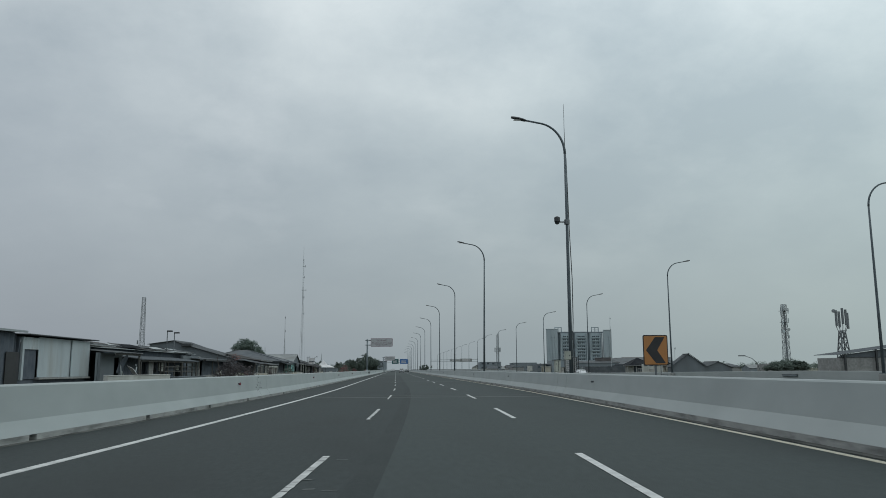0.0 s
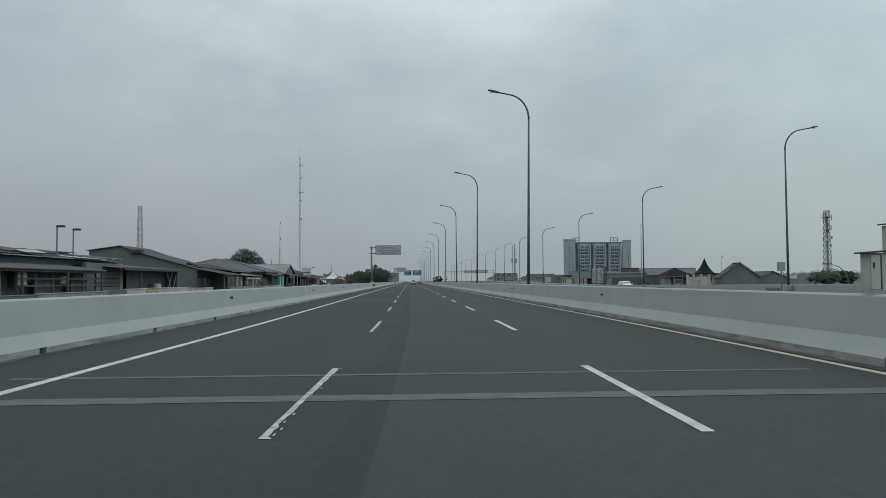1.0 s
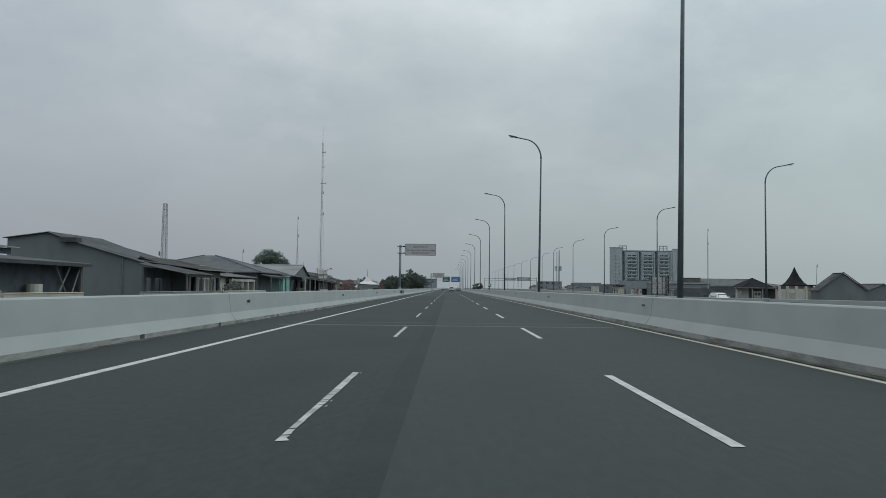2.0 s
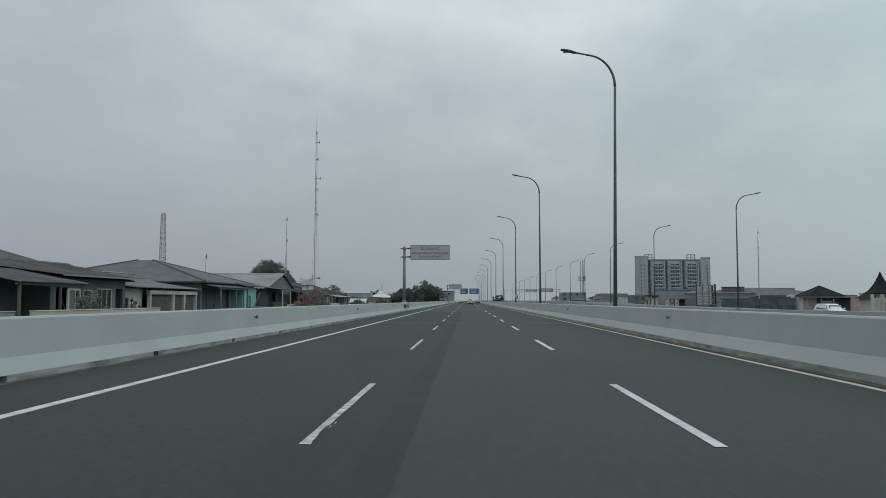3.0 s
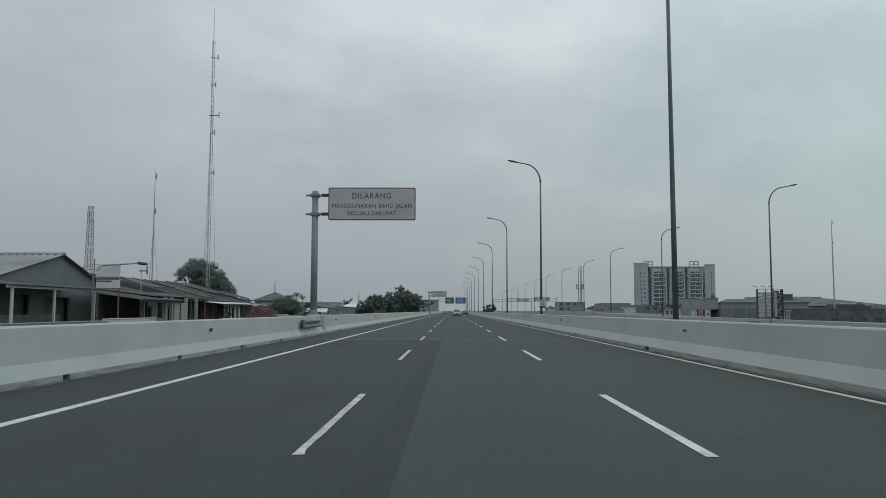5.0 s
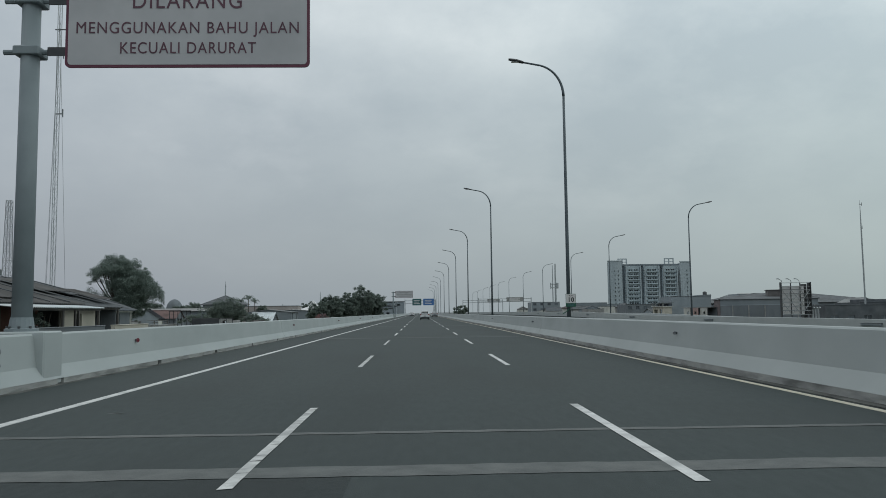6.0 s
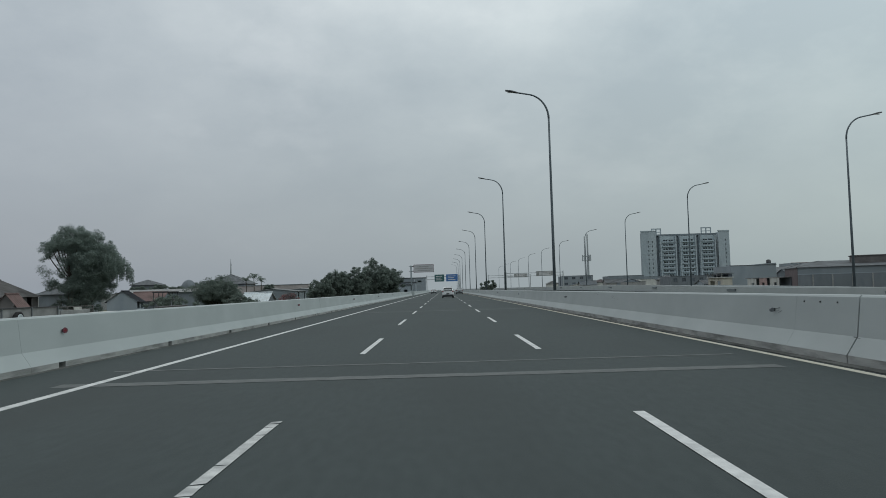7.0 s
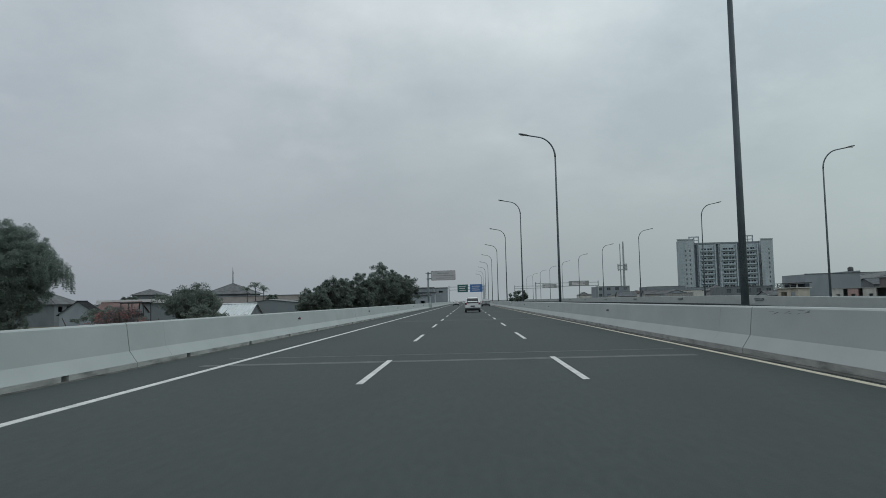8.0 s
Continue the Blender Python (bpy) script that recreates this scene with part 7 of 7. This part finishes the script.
# ---- vehicles ----
def car(name, lab, x, y, paint, w=1.72, ln=4.2, h=1.62, turn=0, z=0.0):
    root = thing(name, lab, "car", group="cars on the road", at=(x, y, z), turn=turn)
    hw = w / 2
    # cross sections from tail to nose: (y, half width, sill, belt, roof half width, roof)
    sec = [(-ln / 2, 0.86, 0.45, 0.85, 0.70, 0.98), (-ln / 2 + 0.06, 0.97, 0.34, 0.95, 0.74, 1.18), (-ln / 2 + 0.28, 1.0, 0.28, 0.98, 0.74, h - 0.08), (-ln / 2 + 0.7, 1.0, 0.26, 0.98, 0.76, h),
           (0.2, 1.0, 0.26, 0.97, 0.76, h - 0.02), (0.75, 1.0, 0.26, 0.96, 0.72, h - 0.14), (1.3, 1.0, 0.27, 0.94, 0.74, 1.02), (ln / 2 - 0.25, 0.95, 0.30, 0.80, 0.7, 0.86), (ln / 2, 0.82, 0.40, 0.66, 0.6, 0.70)]
    vs, fs = [], []
    for yy, k, sill, belt, rk, roof in sec:
        a, b = hw * k, hw * rk
        vs += [(-a * 0.92, yy, sill), (-a, yy, (sill + belt) / 2), (-a * 0.98, yy, belt), (-b, yy, roof - 0.05), (-b * 0.8, yy, roof), (b * 0.8, yy, roof), (b, yy, roof - 0.05), (a * 0.98, yy, belt), (a, yy, (sill + belt) / 2), (a * 0.92, yy, sill)]
    n = 10
    for i in range(len(sec) - 1):
        for j in range(n):
            q = (j + 1) % n
            fs.append((i * n + j, i * n + q, i * n + n + q, i * n + n + j))
    fs += [tuple(range(n - 1, -1, -1)), tuple((len(sec) - 1) * n + j for j in range(n))]
    part("body", Solid().add(vs, fs), paint, root, smooth=False)
    yb = -ln / 2
    part("rear_window", Solid().add([(-hw * 0.76, yb - 0.02, 1.0), (hw * 0.76, yb - 0.02, 1.0), (hw * 0.67, yb + 0.23, h - 0.1), (-hw * 0.67, yb + 0.23, h - 0.1), (-hw * 0.76, yb + 0.1, 1.0), (hw * 0.76, yb + 0.1, 1.0), (hw * 0.67, yb + 0.3, h - 0.1), (-hw * 0.67, yb + 0.3, h - 0.1)],
                                    [(0, 1, 2, 3), (0, 4, 5, 1), (2, 6, 7, 3), (1, 5, 6, 2), (0, 3, 7, 4)]), "glass_dark", root)
    for s in (-1, 1):
        part("side_window", Solid().add([(s * hw * 0.985, yb + 0.7, 1.02), (s * hw * 0.985, 0.9, 1.0), (s * hw * 0.775, 0.55, h - 0.2), (s * hw * 0.785, yb + 0.75, h - 0.16), (s * hw * 0.9, yb + 0.7, 1.02), (s * hw * 0.9, 0.9, 1.0), (s * hw * 0.7, 0.55, h - 0.2), (s * hw * 0.7, yb + 0.75, h - 0.16)],
                                        [(0, 1, 2, 3), (0, 4, 5, 1), (2, 6, 7, 3), (1, 5, 6, 2), (0, 3, 7, 4)]), "glass_dark", root)
        part("tail_lamp", Solid().box(s * hw * 0.84 - 0.1, s * hw * 0.84 + 0.1, yb - 0.02, yb + 0.12, 0.84, 1.06, 0.02), "tail_red", root)
        part("mirror", Solid().box(s * (hw + 0.1) - 0.1, s * (hw + 0.1) + 0.1, 0.75, 0.87, 0.98, 1.14, 0.03), paint, root)
        for yy in (-ln / 2 + 0.75, ln / 2 - 0.8):
            wh = part("wheel", Solid().tube([(s * (hw - 0.2), yy, 0.32), (s * (hw - 0.19), yy, 0.32), (s * (hw - 0.02), yy, 0.32), (s * (hw - 0.01), yy, 0.32)], [0.29, 0.32, 0.32, 0.29], 18), "rubber", root)
            part("rim", Solid().tube([(s * (hw - 0.02), yy, 0.32), (s * (hw + 0.005), yy, 0.32)], [0.2, 0.18], 12), "galv_pale", wh)
    part("rear_bumper", Solid().box(-hw * 0.93, hw * 0.93, yb - 0.06, yb + 0.2, 0.3, 0.52, 0.05), "dark_metal", root)
    part("underbody", Solid().box(-hw * 0.86, hw * 0.86, yb + 0.15, ln / 2 - 0.3, 0.2, 0.32), "rubber", root, "dark underbody")
    part("number_plate", Solid().box(-0.22, 0.22, yb - 0.075, yb - 0.05, 0.62, 0.74, 0.005), "black", root)
    part("windscreen", Solid().add([(-hw * 0.76, 1.28, 1.0), (hw * 0.76, 1.28, 1.0), (hw * 0.62, 0.8, h - 0.16), (-hw * 0.62, 0.8, h - 0.16), (-hw * 0.76, 1.2, 1.0), (hw * 0.76, 1.2, 1.0), (hw * 0.62, 0.72, h - 0.16), (-hw * 0.62, 0.72, h - 0.16)],
                                   [(1, 0, 3, 2), (1, 5, 4, 0), (3, 7, 6, 2), (2, 6, 5, 1), (4, 7, 3, 0)]), "glass_dark", root)
    for s in (-1, 1):
        part("roof_rail", Solid().box(s * hw * 0.64 - 0.017, s * hw * 0.64 + 0.017, yb + 0.6, 0.3, h, h + 0.05, 0.01), "dark_metal", root)


car("car", "white compact people carrier on the middle lane", 0.84, 301.0, "car_white")
car("car", "silver hatchback further along the road", 4.1, 378.0, "car_silver", 1.7, 4.1, 1.5)
car("car", "white hatchback far ahead in the outer lane", -2.9, 432.0, "car_white", 1.7, 4.1, 1.5)
car("car", "white van coming the other way", 36.0, 155.7, "car_white", 1.7, 4.2, 1.55, 180, -0.57)


# ---- plants ----
def leaf_cloud(centres, radii, count, size, rnd, droop=0.0, face=1.0):
    """Small bent leaf blades scattered in clumps."""
    vs, fs = [], []
    for (cx, cy, cz), rr in zip(centres, radii):
        for _ in range(count):
            out = Vector((rnd.gauss(0, 1), rnd.gauss(0, 1), rnd.gauss(0, 1))).normalized()
            d = out * rr * rnd.random() ** 0.45
            p = Vector((cx + d.x, cy + d.y, cz + d.z * 0.75))
            lie = (out * face + Vector((rnd.gauss(0, 0.45), rnd.gauss(0, 0.45), rnd.gauss(0.15, 0.45)))).normalized()
            a = Vector((rnd.gauss(0, 1), rnd.gauss(0, 1), rnd.gauss(0, 0.5) - droop))
            a = (a - lie * a.dot(lie)).normalized()
            b = lie.cross(a)
            s = size * rnd.uniform(0.6, 1.4)
            o = len(vs)
            c = a.cross(b) * s * 0.18
            vs += [tuple(p - a * s), tuple(p + b * s * 0.42 + c), tuple(p + a * s), tuple(p - b * s * 0.42 + c)]
            fs += [(o, o + 1, o + 2), (o, o + 2, o + 3)]
    return Solid().add(vs, fs)


def tree(lab, x, y, crown_base, top, rx, seed, leaves=70, size=0.3, clumps=90, trunk=0.35, mat="leaf", group="", weep=False, zg=GROUND, thin=0.0, fall=0.0, bare=0.0):
    rnd = random.Random(seed)
    root = thing("tree", lab, "tree", group=group, at=(x, y, zg))
    h = top - zg
    cb = crown_base - zg
    fork = max(0.6, cb * 0.75)
    part("trunk", Solid().tube([(0, 0, -0.3), (0.1, 0, fork * 0.5), (0, 0.1, fork), (0.15, 0, fork + (h - fork) * 0.35)], [trunk * 1.3, trunk, trunk * 0.85, trunk * 0.4], 9), "bark", root, smooth=True)
    centres, radii = [], []
    for k in range(9):
        a = 2 * math.pi * (k + rnd.uniform(-0.3, 0.3)) / 9
        rr = rx * rnd.uniform(0.45, 0.85)
        if bare and math.cos(a) < 0.2:
            continue
        ez = cb + (h - cb) * rnd.uniform(0.3, 0.8)
        mid = (math.cos(a) * rr * 0.45, math.sin(a) * rr * 0.45, fork + (ez - fork) * 0.6)
        part("limb", Solid().tube([(0, 0.05, fork * 0.9), mid, (math.cos(a) * rr, math.sin(a) * rr, ez)], [trunk * 0.5, trunk * 0.3, trunk * 0.08], 6), "bark", root)
    if bare:
        for k in range(7):
            f, side = (k + 0.5) / 7, 0.35 * math.sin(2.4 * k)
            tip_u, tip_w = -0.78 + 0.62 * f, 0.62 + 0.2 * math.sin(3 * f)
            pts = []
            for g, bend in ((0.0, 0.0), (0.35, 0.10), (0.7, 0.06), (1.0, 0.0)):
                u = -0.03 + (tip_u + 0.03) * g - bend
                pts.append((0.9 * u * rx - 0.43 * side * g * rx, 0.43 * u * rx + 0.9 * side * g * rx, cb + (h - cb) * (0.26 + (tip_w - 0.26) * g)))
            part("limb", Solid().tube(pts, [trunk * 0.4, trunk * 0.3, trunk * 0.2, trunk * 0.06], 6), "bark", root)
    cz, rz = (cb + h) / 2, (h - cb) / 2
    while len(centres) < clumps:
        d = Vector((rnd.gauss(0, 1), rnd.gauss(0, 1), rnd.gauss(0, 1))).normalized() * (rnd.uniform(0.45, 1.0) if rnd.random() < 0.75 else rnd.uniform(0, 0.5))
        nn = noise.noise(Vector((d.x * 1.7 + seed, d.y * 1.7, d.z * 1.7)))
        k = 0.97 + 0.06 * nn if bare else 0.86 + 0.42 * nn
        if nn < -0.25 - 0.2 * thin and rnd.random() < 0.7:
            continue
        zz = cz + d.z * rz * k
        # bare: an open hollow low on one side shows the limbs
        u, w = 0.9 * d.x + 0.43 * d.y, d.z
        if bare and (((u + 0.44) / 0.33) ** 2 + (w / 0.42) ** 2 < 1 or (u < -0.2 and w < -0.55)) and rnd.random() < bare:
            continue
        if bare and u < -0.45 and w < 0.2 and rnd.random() < 0.55:
            continue
        if d.z > 0:
            zz -= d.z * rz * fall * max(0.0, d.x + 0.15) * 0.9
        taper = 1.0 if d.z > -0.2 else 0.9
        centres.append((d.x * rx * k * taper, d.y * rx * k * taper, zz))
        radii.append(rx * rnd.uniform(0.08, 0.15) if clumps > 500 else rx * rnd.uniform(0.09, 0.19))
    part("crown", leaf_cloud(centres, radii, leaves, size, rnd, face=0.35), mat, root)
    if weep:
        cs, rs = [], []
        for k in range(80):
            a = rnd.uniform(-0.6, 0.5)
            rr = rx * (0.92 + 0.3 * rnd.random() ** 1.3)
            z1 = cz + rz * (0.2 - 1.4 * abs(rr / rx - 1.0)) + rnd.uniform(-0.8, 0.4)
            for s in range(10):
                cs.append((math.cos(a) * rr + rnd.uniform(-0.1, 0.1), math.sin(a) * rr + rnd.uniform(-0.1, 0.1), z1 - 0.27 * s))
                rs.append(0.3 - 0.02 * s)
        part("hanging_leaves", leaf_cloud(cs, rs, 26, size * 0.6, rnd, 2.0), mat, root, "hanging leaf tips")
    return root


def shrub(lab, x, y, w, d, z0, z1, seed, red=0.0, count=26, clumps=46, size=0.09, name="bush", category="bush", leaf="leaf", loose=1.0):
    rnd = random.Random(seed)
    root = thing(name, lab, category, at=(x, y, GROUND))
    gc, gr, rc, rr = [], [], [], []
    for k in range(9):
        a, b = rnd.uniform(-w, w), rnd.uniform(-d, d)
        part("stem", Solid().tube([(a * 0.3, b * 0.3, 0), (a * 0.6, b * 0.7, (z1 - GROUND) * 0.6), (a, b, (z1 - GROUND) * rnd.uniform(0.8, 1.0))], [0.05, 0.03, 0.01], 5), "bark", root)
    for _ in range(clumps):
        a, b = rnd.gauss(0, 0.5), rnd.gauss(0, 0.5)
        f = math.exp(-(a * a + b * b) * 1.1)
        z = z0 + (z1 - z0) * rnd.random() * f
        p = (a * w, b * d, z - GROUND)
        if rnd.random() < red:
            rc.append(p), rr.append(loose * rnd.uniform(0.2, 0.42) * min(w, d, 1.6) / 1.2)
        else:
            gc.append(p), gr.append(loose * rnd.uniform(0.22, 0.45) * min(w, d, 1.6) / 1.2)
    if gc:
        part("foliage", leaf_cloud(gc, gr, count, size, rnd), leaf, root)
    if rc:
        part("blossom", leaf_cloud(rc, rr, count, size, rnd), "bract", root, "dull red blossom")


tree("broad dark green tree with a rounded crown beside the yards", -61.0, 316, -0.6, 14.4, 6.9, 3, 150, 0.11, 1500, 0.45, mat="leaf_deep", weep=True, fall=0.32, bare=0.95)
tree("dense dark green tree behind a white wall", -47.6, 349, -1.5, 5.3, 5.9, 11, 130, 0.14, 420, 0.25)
for k, (x, y, top, rx) in enumerate(((-23.0, 332, 4.2, 3.0), (-21.0, 340, 6.2, 3.6), (-17.6, 345, 6.8, 3.6), (-14.6, 352, 8.2, 4.0), (-11.6, 357, 7.7, 3.6))):
    tree("dark green roadside tree in a dense row", x, y, -1.6, top, rx, 20 + k, 110, 0.13, 330, 0.2, group="roadside trees")
for k, (x, y, top, rx) in enumerate(((-60, 452, 4.8, 3.2), (-105, 520, 8.0, 6.0), (-130, 540, 7.6, 6.0), (-112, 470, 6.6, 4.0), (-52, 520, 7.2, 4.0), (-40, 540, 6.4, 4.4), (-33, 560, 6.2, 4.0), (-84, 430, 5.2, 4.0))):
    tree("far green tree between houses", x, y, 0, top, rx, 50 + k, 60, 0.3, 130, 0.2, group="far trees")
for k, (x, y, top, rx) in enumerate(((150, 300, 3.6, 6.5), (159.5, 305, 4.2, 3.6), (163, 307, 4.0, 3.0), (179, 350, 4.8, 9.0))):
    tree("dark tree beyond the houses across the road", x, y, -1.0, top, rx, 80 + k, 70, 0.28, 200, 0.25, group="trees across the road")
tree("low tree beside the far end of the road", 13.5, 420, -1.5, 4.2, 3.6, 95, 50, 0.3, 60, 0.2)
shrub("red blossoming shrub behind the barrier", -9.6, 125.2, 1.0, 3.9, 0.3, 1.95, 5, 0.7, 40, 330, 0.05, loose=0.8)
shrub("red blossoming shrub behind the barrier", -10.4, 238.9, 0.9, 2.6, 0.3, 1.35, 6, 0.4, 34, 210, 0.05, loose=0.85, leaf="leaf_dusk")
shrub("red blossoming hedge in front of lean-to sheds", -10.5, 171.6, 0.7, 3.9, 0.3, 1.55, 7, 0.8, 40, 260, 0.05, loose=0.8, leaf="leaf_dusk")
shrub("green leafy plants under a shed canopy", -20.5, 198.6, 0.7, 1.2, 0.1, 1.6, 32, 0.0, 40, 40, 0.09)
shrub("dark leafy shrub with sparse red flowers", -8.5, 35.2, 0.95, 0.9, 0.5, 1.8, 8, 0.12, 60, 100, 0.04, leaf="leaf_dusk")
shrub("dense dark green bushes round the foot of a tree", -60.6, 312.5, 4.6, 2.2, -1.6, 3.2, 21, 0.0, 120, 150, 0.12)
shrub("sparse dark shrub before a pale wall", -22.0, 128.4, 0.6, 0.8, 0.1, 1.7, 31, 0.0, 30, 26, 0.06, leaf="leaf_dusk")
shrub("grey green shrub in a yard", -16.5, 111, 1.2, 1.0, 0.2, 1.5, 9, 0.0, 50, 30, 0.08)
shrub("green bushes along the yard wall", -42, 305, 3.0, 2.0, 0, 1.8, 12, 0.0, 60, 50, 0.14)
shrub("green bushes along the yard wall", -33, 312, 3.0, 2.0, 0, 1.5, 13, 0.0, 60, 50, 0.14)


def palm(x, y, top, seed):
    rnd = random.Random(seed)
    root = thing("palm", "dark green palm with ragged drooping fronds", "palm tree", group="palms by a hall", at=(x, y, GROUND))
    h = top - GROUND - 2.0
    part("trunk", Solid().tube([(0, 0, -0.2), (0.15, 0, h * 0.5), (0.05, 0.1, h)], [0.2, 0.15, 0.12], 8), "bark", root)
    for k in range(13):
        a = 2 * math.pi * k / 13 + rnd.uniform(-0.2, 0.2)
        reach, lift = rnd.uniform(1.5, 2.6), rnd.uniform(0.3, 2.4)
        spine = []
        for i in range(8):
            f = i / 7
            spine.append(Vector((math.cos(a) * reach * f, math.sin(a) * reach * f, h + lift * math.sin(f * 2.2) - 0.7 * f * f)))
        vs, fs = [], []
        side = Vector((-math.sin(a), math.cos(a), 0))
        for i in range(7):
            for j in range(3):
                p = spine[i].lerp(spine[i + 1], j / 3)
                w = 0.75 * math.sin(math.pi * (0.12 + 0.8 * (i + j / 3) / 7))
                for sg in (-1, 1):
                    tip = p + side * sg * w + (spine[i + 1] - spine[i]) * 0.7 + Vector((0, 0, -0.25 * w - rnd.uniform(0, 0.1)))
                    o = len(vs)
                    vs += [tuple(p), tuple(p + (spine[i + 1] - spine[i]) * 0.28), tuple(tip)]
                    fs.append((o, o + 1, o + 2))
        part("frond", Solid().add(vs, fs), "leaf", root)


palm(-65.4, 453, 9.0, 1)
palm(-68.6, 455, 8.2, 2)
palm(-63.6, 456, 7.9, 3)


def domed_hall():
    r = thing("domed_hall", "far grey hall with a rounded dome", "building", at=(-201, 796, 0))
    rings = [(6.6, GROUND), (6.6, 5.5)] + [(6.6 * math.cos(a), 5.5 + 9.2 * math.sin(a)) for a in (0.25, 0.55, 0.85, 1.15, 1.4)] + [(0.1, 14.75)]
    part("drum", Solid().tube([(0, 0, z) for _, z in rings[:2]], [w for w, _ in rings[:2]], 20), "wall_grey", r)
    part("dome", Solid().tube([(0, 0, z) for _, z in rings[1:]], [w for w, _ in rings[1:]], 20), "wall_grey", r, smooth=True)


domed_hall()


def far_woods():
    rnd = random.Random(77)
    cs, rs = [], []
    for _ in range(900):
        side = rnd.choice((-1, 1))
        x = side * rnd.uniform(60, 900) if side < 0 else rnd.uniform(240, 1200)
        y = rnd.uniform(850, 1300)
        cs.append((x, y, rnd.uniform(-1, 6.5)))
        rs.append(rnd.uniform(4, 8))
    part("distant_woods", leaf_cloud(cs, rs, 60, 1.0, rnd), "leaf").name = "distant_woods"
    tagged(bpy.data.objects["distant_woods"], "hazy line of distant trees and roofs", "woods", kind="stuff")


far_woods()


def satellite_dish(x, y):
    r = thing("satellite_dish", "old dark mesh satellite dish with a white plate beside the sheds", "satellite dish", at=(x, y, GROUND))
    part("stand", Solid().tube([(0, 0.1, 0), (0, 0.1, 3.2), (-0.1, 0.1, 4.0)], 0.05, 8), "galv_pale", r)
    part("stay", Solid().tube([(0.1, 0.9, 2.6), (0, 0.2, 3.6)], 0.03, 6), "galv_pale", r)
    vs, fs = [], []
    up, side, out = Vector((0.45, -0.1, 0.89)).normalized(), Vector((0, 1, 0.11)).normalized(), Vector((0.7, -0.6, -0.3)).normalized()
    for i in range(6):
        q = i / 5
        for j in range(20):
            a = 2 * math.pi * j / 20
            p = Vector((-0.05, 0, 4.15)) + (up * math.sin(a) + side * math.cos(a)) * (0.72 * q) + out * (0.22 * q * q)
            vs.append(tuple(p))
    for i in range(5):
        for j in range(20):
            k = (j + 1) % 20
            fs.append((i * 20 + j, i * 20 + k, i * 20 + 20 + k, i * 20 + 20 + j))
    part("dish", Solid().add(vs, fs), "dark_inside", r, "dark mesh bowl")
    part("plate", Solid().add([(0.1, 1.0, 3.95), (0.1, 2.1, 3.4), (0.5, 2.2, 3.25), (0.5, 1.0, 3.75), (0.1, 1.0, 4.0), (0.1, 2.1, 3.45), (0.5, 2.2, 3.30), (0.5, 1.0, 3.8)],
                              [(0, 1, 2, 3), (7, 6, 5, 4), (0, 4, 5, 1), (1, 5, 6, 2), (2, 6, 7, 3), (3, 7, 4, 0)]), "sign_white", r, "white tilted plate")
    part("feed_arm", Solid().tube([(0.3, 2.1, 3.4), (0.3, 2.4, 3.9), (0.3, 2.2, 4.05)], 0.05, 6), "galv_pale", r)


satellite_dish(-21.0, 57.2)
